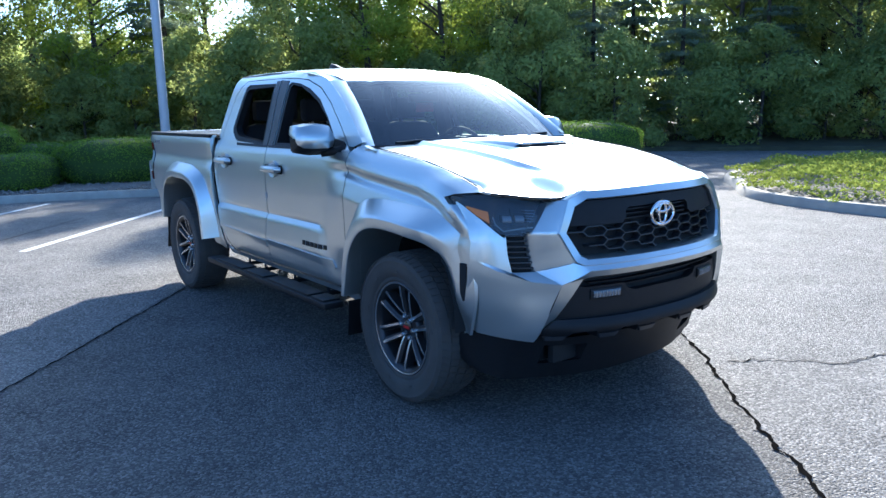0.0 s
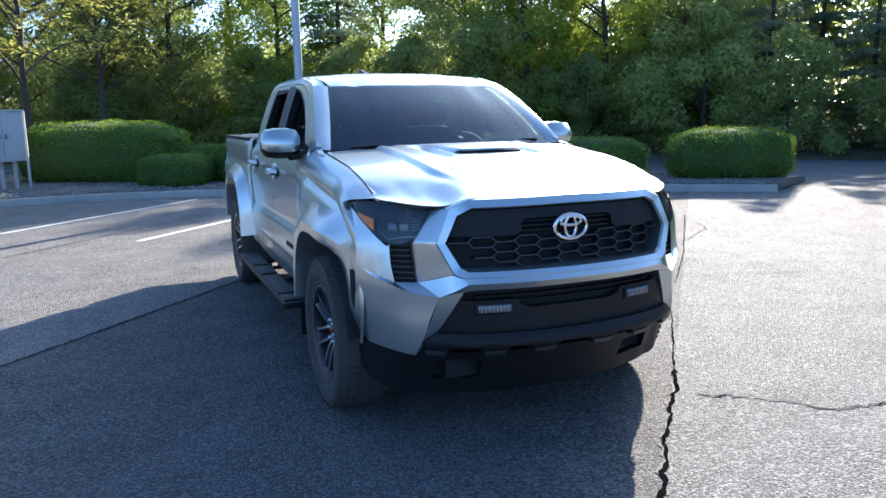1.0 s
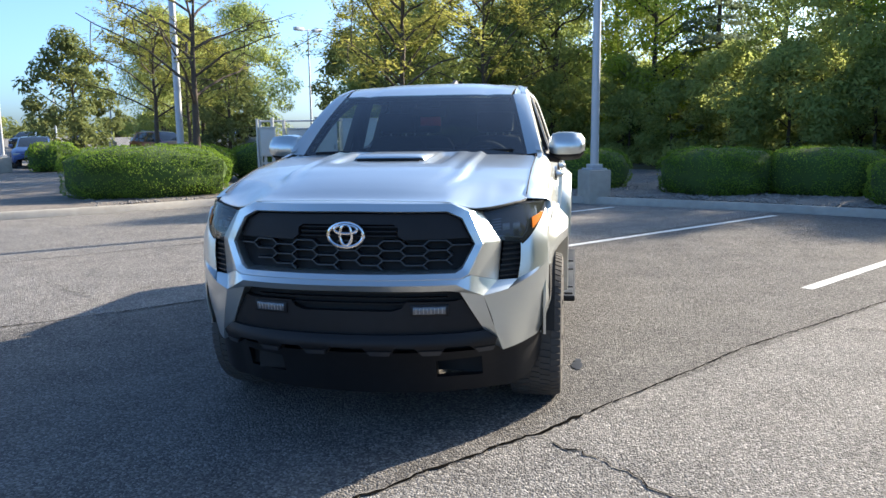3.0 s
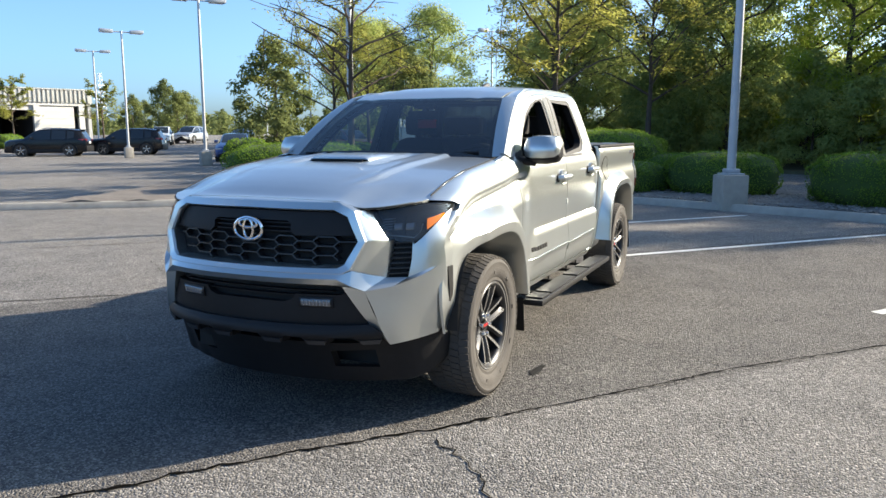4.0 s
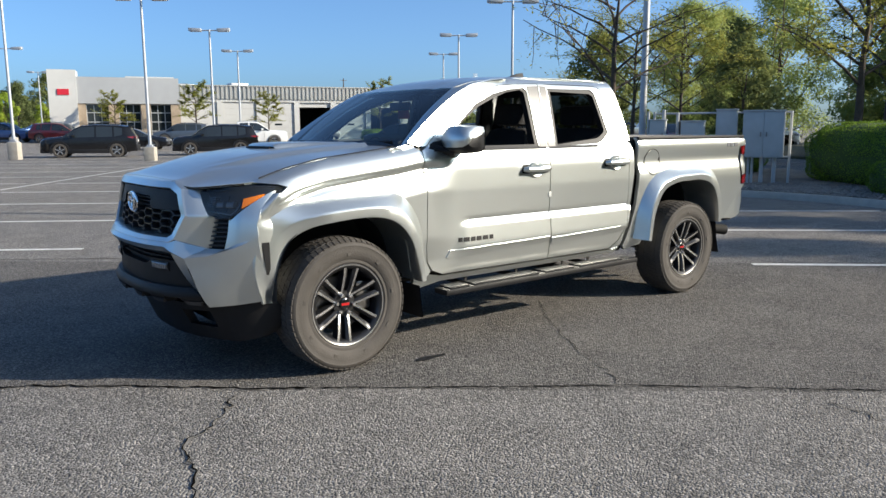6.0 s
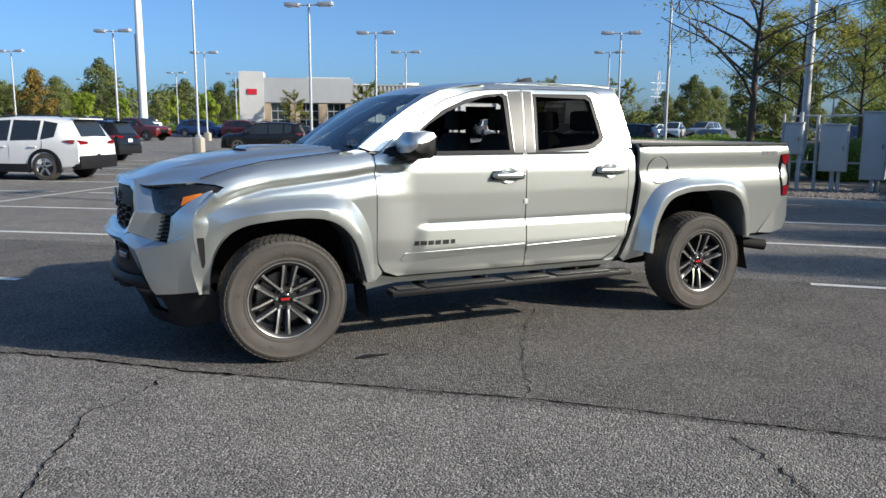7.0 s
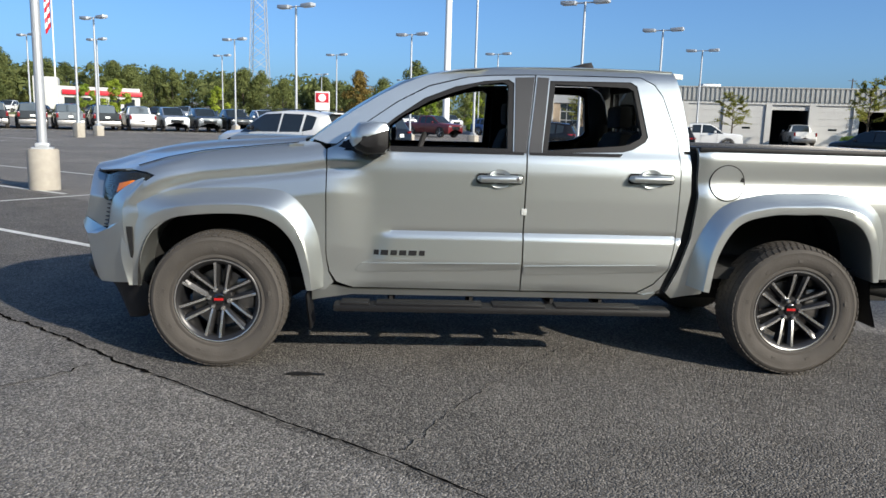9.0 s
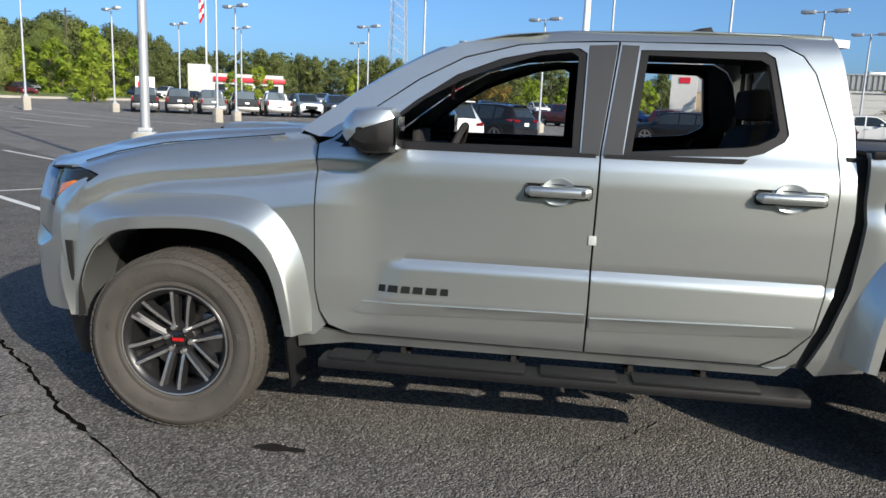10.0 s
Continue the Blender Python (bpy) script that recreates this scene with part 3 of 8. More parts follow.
def kerb(name, line, label, closed=False, height=0.13, w=0.16):
    """A kerb of rounded section along a line, its face on the line, its back to the left."""
    p = [Vector((*q, 0)) for q in line]
    rows, n = [], len(p)
    for i, q in enumerate(p):
        a, b = (p[i - 1], p[(i + 1) % n]) if closed else (p[max(i - 1, 0)], p[min(i + 1, n - 1)])
        d = (b - a).normalized()
        s = Vector((-d.y, d.x, 0))
        rows.append([q + s * u + Vector((0, 0, z)) for u, z in ((-0.02, 0), (0.005, height - 0.035), (0.04, height), (w, height), (w + 0.005, 0.0))])
    if closed:
        rows.append(rows[0])
    geo = loft(rows)
    return solid(name, (geo[0], [tuple(reversed(f)) for f in geo[1]]), M["concrete"], label, "kerb", kind="structure")


kerb("kerb", KERB, "pale concrete kerb along a planting bed")


def mound(loop, z0, z1, step, material, name, label, seed, category, inset=0.5):
    """A low bank inside a loop: rises from its edge."""
    q = np.array(loop)

    def h(x, y):
        d = np.sqrt(((q - (x, y)) ** 2).sum(1)).min()
        t = min(1, d / inset)
        return (x, y, z0 + (z1 - z0) * t * t * (3 - 2 * t) + 0.03 * noise.noise((x * 1.7, y * 1.7, seed)) * t)

    return solid(name, panel(loop, h, step=step, depth=0.15, inward=(0, 0, -1)), M[material], label, category, kind="structure")


bed_loop = [(x - 0.10, y + 0.05) for x, y in KERB[4:]] + BACK
mound(bed_loop[::2], 0.10, 0.17, 0.8, "soil", "gravel_bed", "planting bed covered with brown gravel", 1, "planting bed")
ISLAND = smooth_line([(-5.6, 10.6), (-4.55, 9.2), (-3.6, 8.05), (-2.4, 7.5), (-0.6, 7.35), (2.2, 7.7), (6.5, 9.5), (8.0, 13.5), (3.0, 16.5), (-2.5, 15.3), (-5.6, 13.0)], 6, closed=True)
kerb("kerb", ISLAND, "pale concrete kerb round a green island", closed=True)
mound([(x, y) for x, y in ISLAND[::2]], 0.05, 0.16, 0.7, "soil", "island_bed", "raised bed of the planted island", 2, "planting bed")

FAR = [(24, 40), (8, 29.5), (-2, 24.0), (-10.5, 18.3), (-17.5, 12.2), (-23, 5.5), (-27.5, -1.5), (-30.5, -9.5), (-33, -20)]
FAR = smooth_line(FAR, 5)
far_rows = []
for i, (x, y) in enumerate(FAR):
    far_rows.append([(x, y, 0.0), (x - 0.03, y + 0.03, 0.12), (x - 0.15, y + 0.12, 0.14), (x - 3, y + 2.4, 0.35), (x - 12, y + 9.6, 0.7), (x - 60, y + 48, 1.5)])
g = loft(far_rows)
solid("verge", (g[0], [tuple(reversed(f)) for f in g[1]]), M["verge"], "shaded leaf-littered bank at the wood's edge", "verge", kind="structure")


# ---- leaves ----
def leaves(points, normals, size, rng_np, flat=0.35, longer=1.5):
    """One small four-cornered leaf at each point, facing roughly along its normal."""
    n = len(points)
    p, nn = np.asarray(points, float), np.asarray(normals, float)
    nn = nn + rng_np.normal(0, flat, (n, 3))
    nn /= np.linalg.norm(nn, axis=1)[:, None]
    r = rng_np.normal(0, 1, (n, 3))
    a = np.cross(nn, r)
    a /= np.linalg.norm(a, axis=1)[:, None] + 1e-9
    b = np.cross(nn, a)
    s = (size * rng_np.uniform(0.6, 1.35, n))[:, None]
    quad = np.stack([p - a * s * longer, p - b * s * 0.6, p + a * s * longer, p + b * s * 0.6], 1)
    v = quad.reshape(-1, 3)
    f = np.arange(4 * n).reshape(n, 4)
    return v.tolist(), f.tolist()


def clumps(centres, radii, per, size, g, squash=0.75, shell=0.55):
    """Leaves in uneven clumps round centres, thicker to the outside."""
    c = np.repeat(np.asarray(centres, float), per, axis=0)
    r = np.repeat(np.asarray(radii, float), per)
    d = g.normal(0, 1, (len(c), 3))
    d /= np.linalg.norm(d, axis=1)[:, None]
    k = shell + (1 - shell) * g.random(len(c))
    off = d * (r * k)[:, None]
    off[:, 2] *= squash
    nn = d + np.array((0, 0, 0.5))
    return leaves(c + off, nn, size, g)


def limb(a, b, r0, r1, g, sag=0.0, n=5, wob=0.06):
    a, b = np.array(a, float), np.array(b, float)
    L = np.linalg.norm(b - a)
    pts = [a + (b - a) * t + np.array((0, 0, -sag * L * t * (1 - t) * 4)) + g.normal(0, wob * L * min(t, 0.3), 3) * (0 < t < 1) for t in np.linspace(0, 1, n)]
    return tube(pts, [r0 + (r1 - r0) * t for t in np.linspace(0, 1, n)], 6, cap=False)


def broadleaf(seed, height, spread, leaf, n_clump, per, size, low=0.12):
    """A woodland tree: trunk, limbs and a ragged crown of clumped leaves. Gives trunk and crown."""
    g = np.random.default_rng(seed)
    wood = [limb((0, 0, -0.2), (g.normal(0, 0.3), g.normal(0, 0.3), height * 0.72), 0.022 * height, 0.006 * height, g, n=7, wob=0.02)]
    centres, radii = [], []
    for i in range(n_clump):
        t = low + (1 - low) * (i + g.random()) / n_clump
        a = g.uniform(0, 6.28)
        env = math.sin(math.pi * min(1, (t * 0.86 + 0.16))) ** 0.6
        rr = spread * env * g.uniform(0.35, 1.0)
        c = (rr * math.cos(a), rr * math.sin(a), height * t * g.uniform(0.93, 1.05))
        centres.append(c)
        radii.append(spread * g.uniform(0.20, 0.42))
        if i % 3 == 0:
            wood.append(limb((0, 0, max(0.3, c[2] - rr * 0.7)), c, 0.006 * height, 0.002 * height, g))
    return join(*wood), clumps(centres, radii, per, size, g)


def conifer(seed, height, spread, per, size):
    """A spruce: whorls of drooping boughs, tapering to a tip."""
    g = np.random.default_rng(seed)
    wood = [limb((0, 0, -0.2), (0, 0, height * 0.96), 0.02 * height, 0.003 * height, g, n=6, wob=0.004)]
    pts, nn = [], []
    for k in range(26):
        t = 0.03 + 0.95 * (k + g.random() * 0.7) / 26
        for j in range(9):
            a = g.uniform(0, 6.28)
            L = spread * (1 - t) ** 0.8 * g.uniform(0.75, 1.1) + 0.15
            m = int(per * (0.3 + L / spread))
            s = np.sqrt(g.random(m))
            w = g.normal(0, 0.13, m) * L * (1.15 - s)
            x = math.cos(a) * s * L - math.sin(a) * w
            y = math.sin(a) * s * L + math.cos(a) * w
            z = height * t - 0.28 * s * L + 0.12 * s * s * L + g.normal(0, 0.05, m)
            pts.append(np.stack([x, y, z], 1))
            nn.append(np.tile((math.cos(a) * 0.6, math.sin(a) * 0.6, 0.8), (m, 1)))
    return join(*wood), leaves(np.concatenate(pts), np.concatenate(nn), size, g, longer=2.2)


def locust(seed, height, spread, per, size, bare=0.35):
    """An open street tree: forking limbs and thin, feathery sprays of leaves."""
    g = np.random.default_rng(seed)
    wood, pts = [], []
    fork = height * 0.33
    wood.append(limb((0, 0, -0.1), (0.05, 0.03, fork), 0.018 * height, 0.013 * height, g, n=5, wob=0.01))
    wood.append(limb((0.05, 0.03, fork), (0.1, 0.1, height * 0.86), 0.012 * height, 0.003 * height, g, n=6, wob=0.03))
    for i in range(15):
        a = i * 2.4 + g.normal(0, 0.3)
        z0 = fork + (height * 0.55) * (i / 15)
        L = spread * (1 - 0.5 * i / 15) * g.uniform(0.75, 1.15)
        tip = np.array((math.cos(a) * L, math.sin(a) * L, min(height, z0 + L * g.uniform(0.35, 0.8))))
        wood.append(limb((0.05, 0.03, z0), tip, 0.006 * height, 0.0016 * height, g, sag=-0.05, n=6, wob=0.05))
        for j in range(6):
            t = g.uniform(0.35, 1.0)
            b = np.array((0.05, 0.03, z0)) + (tip - np.array((0.05, 0.03, z0))) * t
            e = b + g.normal(0, 0.22, 3) * L + np.array((0, 0, 0.05 * L))
            wood.append(limb(b, e, 0.0022 * height, 0.0008 * height, g, n=4))
            if g.random() > bare:
                m = per
                s = g.random(m)[:, None]
                pts.append(b + (e - b) * s * 1.1 + g.normal(0, 0.075, (m, 3)) * L * np.array((1, 1, 0.35)))
    pts = np.concatenate(pts)
    return join(*wood), leaves(pts, np.tile((0, 0, 1.0), (len(pts), 1)), size, g, longer=2.0)


def tree_of(kind_geo, leaf, label, m=Matrix(), category="tree", group=""):
    t = thing("tree", label, category, m, group)
    part("trunk", kind_geo[0], M["bark"], t, angle=60)
    part("crown", kind_geo[1], M[leaf], t, angle=0)
    return t


def spot(x, y, turn=0.0, size=1.0, z=0.0):
    return Matrix.Translation((x, y, z)) @ Matrix.Rotation(turn, 4, "Z") @ Matrix.Diagonal((size, size, size, 1))


def again(ob, x, y, turn, size, z=0.0):
    c = copy_thing(ob, Matrix.Translation((x, y, z)) @ Matrix.Rotation(turn, 4, "Z"))
    c.scale = (size, size, size * rng.uniform(0.92, 1.1))
    return c


# the woods beyond the far road: mixed broadleaf trees and spruces
WOODS = "trees of the wood's edge"
broad = [tree_of(broadleaf(k, 11.0, 3.6, "leaf", 76, 430, 0.062), "leaf", "dense green broadleaf tree at the edge of the woods", spot(0, 0), group=WOODS) for k in (11, 12, 13)]
pale = tree_of(broadleaf(14, 10.0, 3.2, "leaf_y", 56, 380, 0.064), "leaf_y", "broadleaf tree with yellow-green leaves in low sun", spot(0, 0), group=WOODS)
spruce = [tree_of(conifer(21, 12.0, 3.4, 85, 0.058), "leaf_c", "tall blue-green spruce with drooping boughs", spot(0, 0), group=WOODS) for k in (0,)]
shrub = tree_of(broadleaf(31, 3.2, 1.9, "leaf", 28, 300, 0.052, low=0.02), "leaf", "low green shrub at the foot of the woods", spot(0, 0), "shrub", WOODS)


def along_far(s, off):
    """A place s of the way along the wood's edge, off metres into it."""
    i = s * (len(FAR) - 1)
    k = min(int(i), len(FAR) - 2)
    a, b = Vector(FAR[k]), Vector(FAR[k + 1])
    p = a.lerp(b, i - k)
    return p.x - 0.78 * off, p.y + 0.62 * off


first = {}
tr = random.Random(9)


def plant(src, x, y, size, turn=None, z=0.3):
    turn = tr.uniform(0, 6.28) if turn is None else turn
    if src.name not in first:
        first[src.name] = 1
        src.matrix_world = Matrix.Translation((x, y, z)) @ Matrix.Rotation(turn, 4, "Z")
        src.scale = (size, size, size)
        return src
    return again(src, x, y, turn, size, z)


def tall(s):
    """How high the wood stands along its edge: lower where the sun looks over it."""
    return float(np.interp(s, [0.25, 0.33, 0.45, 0.49, 0.55, 0.62], [0.95, 0.68, 0.70, 0.80, 0.82, 0.88]))


for i in range(23):
    s = 0.04 + 0.84 * i / 22
    kind = tr.choice(broad) if i % 4 else spruce[0]
    if i in (9, 10):
        kind = spruce[0]
    if i in (12, 13, 6, 17):
        kind = pale
    if s > 0.57 and i % 3 == 0:
        continue
    plant(kind, *along_far(s, tr.uniform(2.5, 4.5)), tall(s) * tr.uniform(0.92, 1.03) * (0.88 if kind is spruce[0] else 1))
for i in range(20):
    s = 0.03 + 0.86 * i / 19
    if s > 0.55 and i % 2:
        continue
    kind = tr.choice(broad + [spruce[0]])
    plant(kind, *along_far(s, tr.uniform(7, 11)), tall(s) * tr.uniform(1.0, 1.12) * (0.9 if kind is spruce[0] else 1))
gw = np.random.default_rng(8)
cen, rad = [], []
for i in range(760):
    s = 0.02 + 0.90 * gw.random()
    off = gw.uniform(9, 15 + 9 * (tall(s) - 0.6) / 0.42)
    x, y = along_far(s, off)
    cen.append((x, y, gw.uniform(0.4, 8.2 if s < 0.5 else 5.0)))
    rad.append(gw.uniform(1.0, 2.2))
solid("deep_woods", clumps(cen, rad, 150, 0.165, gw), M["leaf"], "deep green woods behind the front trees", "woods", kind="stuff", angle=0)
for i in range(30):
    s = 0.04 + 0.84 * i / 29 + tr.uniform(-0.01, 0.01)
    plant(shrub, *along_far(s, tr.uniform(0.8, 2.4)), tr.uniform(0.7, 1.3))


# ---- clipped hedges ----
def bush(seed, lx, ly, h, n=5200, size=0.016):
    """A clipped rounded bush: a body coloured dark for inner shade, under a skin of small leaves."""
    g = np.random.default_rng(seed)

    def skin(u, v, k=1.0):
        sx, sy, sz = np.cos(v) * np.cos(u), np.cos(v) * np.sin(u), np.sin(v)
        e = lambda t, p: np.sign(t) * np.abs(t) ** p
        lump = 1 + 0.05 * np.sin(3 * u + seed) * np.cos(v) + 0.035 * np.sin(7 * u + 2 * seed) + 0.03 * np.sin(9 * v + 5 * u)
        return np.stack([e(sx, 0.72) * lx / 2 * lump * k, e(sy, 0.72) * ly / 2 * lump * k, h * 0.46 + e(sz, 0.62) * h * 0.54 * lump * k], -1)

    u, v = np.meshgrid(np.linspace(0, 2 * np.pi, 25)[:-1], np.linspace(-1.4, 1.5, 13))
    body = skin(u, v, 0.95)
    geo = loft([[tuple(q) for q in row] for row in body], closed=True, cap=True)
    uu = g.uniform(0, 2 * np.pi, n)
    vv = np.arcsin(g.uniform(-0.95, 1.0, n))
    p = skin(uu, vv, 1.0)
    p += g.normal(0, 0.010, p.shape)
    nn = p - np.array((0, 0, h * 0.4))
    keep_up = p[:, 2] > 0.02
    return geo, leaves(p[keep_up], (nn / np.linalg.norm(nn, axis=1)[:, None])[keep_up], size, g, flat=0.6, longer=1.2)


def hedge(seed, x, y, lx, ly, h, turn, label):
    t = thing("hedge_bush", label, "hedge", spot(x, y, radians(turn), 1, 0.11), group="clipped bushes in the beds")
    b, l = bush(seed, lx, ly, h, int(11000 * lx * h / 2.0))
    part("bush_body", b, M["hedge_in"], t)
    part("leaves", l, M["leaf_h"], t, angle=0)


ALONG = 58
for k, (x, y, lx, ly, h, a, label) in enumerate([
    (-11.9, 3.75, 2.2, 1.8, 0.96, ALONG, "clipped round boxwood bush on a gravel bed"),
    (-11.7, 5.75, 2.3, 1.8, 0.95, ALONG, "clipped round boxwood bush on a gravel bed"),
    (-9.6, 6.95, 2.2, 1.7, 0.88, ALONG, "low clipped boxwood bush near the kerb"),
    (-8.4, 9.4, 2.4, 2.0, 1.02, ALONG, "large clipped round boxwood bush at the end of the bed"),
    (-15.8, -2.3, 4.1, 2.3, 1.40, ALONG, "large broad clipped yew mound on a gravel bed"),
    (-13.4, -0.9, 1.55, 1.4, 0.70, ALONG, "small low clipped bush in front of a larger mound"),
    (-14.9, -0.2, 1.5, 1.4, 0.84, ALONG, "small clipped bush at the back of the bed"),
    (-13.5, 1.0, 2.35, 1.8, 0.92, ALONG, "clipped round boxwood bush beside the lamp post"),
    (-10.9, -8.0, 3.3, 2.4, 1.10, -45, "large broad clipped yew mound beside the cabinets"),
    (-14.6, -9.2, 2.6, 2.0, 1.08, -45, "clipped bush behind the cabinets"),
    (-17.0, -7.4, 3.0, 2.0, 1.1, -30, "low clipped hedge behind the cabinets"),
    (-28.4, 4.0, 2.1, 2.0, 1.75, 50, "tall clipped bush across the far road"),
]):
    hedge(k, x, y, lx, ly, h, a, label)

# creeping ground cover on the island
g0 = np.random.default_rng(77)
n = 64000
xy = np.stack([g0.uniform(-5.6, 8, n), g0.uniform(7.4, 16.5, n)], 1)
q = np.array(ISLAND)
ok = inside(xy, ISLAND)
xy = xy[ok]
d = np.sqrt(((xy[:, None] - q[None, ::3]) ** 2).sum(2)).min(1)
xy, d = xy[d > 0.28], d[d > 0.28]
hump = 0.12 + 0.16 * np.minimum(1, (d - 0.25) / 0.7) + 0.10 * np.sin(xy[:, 0] * 3.1 + 1.7 * np.sin(xy[:, 1] * 2.3)) * np.sin(xy[:, 1] * 2.7)
z = hump * g0.uniform(0.75, 1.1, len(xy)) + 0.08
solid("ground_cover", leaves(np.stack([xy[:, 0], xy[:, 1], z], 1), np.tile((0, 0, 1.0), (len(xy), 1)), 0.028, g0, flat=0.75), M["leaf_g"], "bright green creeping ground cover on an island", "ground cover", kind="stuff", angle=0)
# gravel on the bed
n = 5200
sx = []
kb = np.array(KERB)
while len(sx) < n:
    i = g0.integers(14, len(KERB) - 1)
    x, y = kb[i] + (kb[i + 1] - kb[i]) * g0.random()
    o = abs(g0.normal(0, 1.3)) + 0.18
    dd = kb[i + 1] - kb[i]
    dd = dd / np.linalg.norm(dd)
    sx.append((x - dd[1] * o, y + dd[0] * o, 0.135 + min(0.04, o * 0.03)))
oct_v = np.array([(1, 0, 0), (-1, 0, 0), (0, 1, 0), (0, -1, 0), (0, 0, 1), (0, 0, -1)])
oct_f = [(0, 2, 4), (2, 1, 4), (1, 3, 4), (3, 0, 4), (2, 0, 5), (1, 2, 5), (3, 1, 5), (0, 3, 5)]
gv, gf = [], []
for p in sx:
    s = g0.uniform(0.018, 0.05) * np.array((1, g0.uniform(0.6, 1), g0.uniform(0.4, 0.7)))
    a = g0.uniform(0, 6.28)
    v = oct_v * s
    v = np.stack([v[:, 0] * math.cos(a) - v[:, 1] * math.sin(a), v[:, 0] * math.sin(a) + v[:, 1] * math.cos(a), v[:, 2]], 1) + np.array(p)
    m0 = len(gv)
    gv += v.tolist()
    gf += [tuple(i + m0 for i in f) for f in oct_f]
solid("gravel", (gv, gf), M["stone"], "loose brown and grey stones on the planting bed", "gravel", kind="stuff", angle=0)


# ---- the pickup truck ----
truck = thing("pickup_truck", "silver double-cab pickup truck parked on asphalt, windows down", "pickup truck")


def table(v, xs, ys, soft=0.012):
    """A smoothed table of values."""
    return sum(float(np.interp(v + k * soft, xs, ys)) for k in (-2, -1, 0, 1, 2)) / 5


def blend(t, a, b):
    t = min(1, max(0, (t - a) / (b - a)))
    return t * t * (3 - 2 * t)


# plan of the nose: (x, y) from the middle outwards, by its length
NOSE = smooth_line([(0.925, 0), (0.919, 0.2), (0.892, 0.38), (0.850, 0.52), (0.800, 0.62), (0.735, 0.71), (0.655, 0.80), (0.585, 0.86), (0.52, 0.90), (0.45, 0.925), (0.38, 0.94), (0.30, 0.955)], 8)
_n = np.array(NOSE)
_u = np.concatenate([[0], np.cumsum(np.linalg.norm(np.diff(_n, axis=0), axis=1))])


def nose_narrow(z):
    return table(z, [0.2, 0.45, 0.60, 0.77, 0.84, 0.93, 1.02, 1.10, 1.2], [0.88, 0.905, 0.95, 0.972, 0.978, 0.968, 0.932, 0.906, 0.90])


def nose_back(z):
    return table(z, [0.20, 0.34, 0.47, 0.55, 0.70, 0.75, 0.78, 0.81, 0.84, 1.00, 1.07, 1.11, 1.13, 1.16], [-0.14, -0.08, -0.01, -0.005, -0.005, -0.005, -0.01, -0.02, -0.03, -0.05, -0.065, -0.085, -0.115, -0.15], 0.006)


def on_nose(u, z, out=0.0):
    a = abs(u)
    x, y = float(np.interp(a, _u, _n[:, 0])), float(np.interp(a, _u, _n[:, 1]))
    k = max(0.25, 1 - max(0, y - 0.55) / 0.5)
    return (x + nose_back(z) * k + out, math.copysign(y * nose_narrow(z), u), z)


def nu(y, z):
    """The nose's own coordinates of a place y metres off the middle at height z."""
    return math.copysign(float(np.interp(abs(y) / nose_narrow(z), _n[:, 1], _u)), y), z


def nose_outline(pts, both=True):
    """An outline on the nose from its left half, listed from the top middle to the bottom middle."""
    h = [nu(y, z) for y, z in pts]
    return h + [(-u, z) for u, z in reversed(h) if abs(u) > 1e-6] if both else h


GRILLE = [(0.0, 1.083), (0.44, 1.079), (0.500, 1.050), (0.556, 0.942), (0.505, 0.843), (0.475, 0.825), (0.0, 0.822)]
FRONT = (-1, 0, 0)


def strips(*lines, n=9):
    """Facets between lines of (y, z, out) on the nose: each pair of lines is one facet with crisp edges."""
    def dense(line):
        out = []
        for p, q in zip(line, line[1:]):
            out += [tuple(np.array(p) + (np.array(q) - np.array(p)) * k / n) for k in range(n)]
        return [on_nose(nu(y, z)[0], z, o) for y, z, o in out + [line[-1]]]

    rows = [dense(l) for l in lines]
    return loft(rows)


def weld(geo):
    """Joins points that lie on one another."""
    seen, idx, v = {}, [], []
    for p in geo[0]:
        k = tuple(round(c, 4) for c in p)
        if k not in seen:
            seen[k] = len(v)
            v.append(p)
        idx.append(seen[k])
    return v, [tuple(idx[i] for i in f) for f in geo[1]]


def lay(line, *outs):
    """Gives each (y, z) of a line its stand-off."""
    o = list(outs) * len(line) if len(outs) == 1 else outs
    return [(y, z, k) for (y, z), k in zip(line, o)]


# the painted front: a proud frame round the grille, a ledge below, a ridge down to each lower corner
RIM_OUT = [(0.0, 1.126), (0.46, 1.122), (0.540, 1.084), (0.600, 0.943), (0.542, 0.812), (0.51, 0.796), (0.0, 0.793)]
rim_mid = [(p[0] + (q[0] - p[0]) * 0.16, p[1] + (q[1] - p[1]) * 0.16) for p, q in zip(GRILLE, RIM_OUT)]
rim_lip = [(p[0] + (q[0] - p[0]) * 0.90, p[1] + (q[1] - p[1]) * 0.90) for p, q in zip(GRILLE, RIM_OUT)]
frame_band = strips(lay(GRILLE, -0.045), lay(GRILLE, 0.024), lay(rim_mid, 0.038), lay(rim_lip, 0.046), lay(RIM_OUT, 0.036, 0.036, 0.036, 0.038, 0.040, 0.044, 0.044))
frame_top = strips(lay(RIM_OUT[:3], 0.036), [(0.0, 1.131, -0.02), (0.46, 1.128, -0.02), (0.570, 1.088, -0.03)])
frame_wall = strips(lay(RIM_OUT[2:5], 0.036, 0.038, 0.040), [(0.578, 1.075, -0.004), (0.664, 0.942, -0.010), (0.652, 0.767, -0.036)], [(0.578, 1.073, -0.06), (0.665, 0.940, -0.075), (0.653, 0.766, -0.075)], n=14)
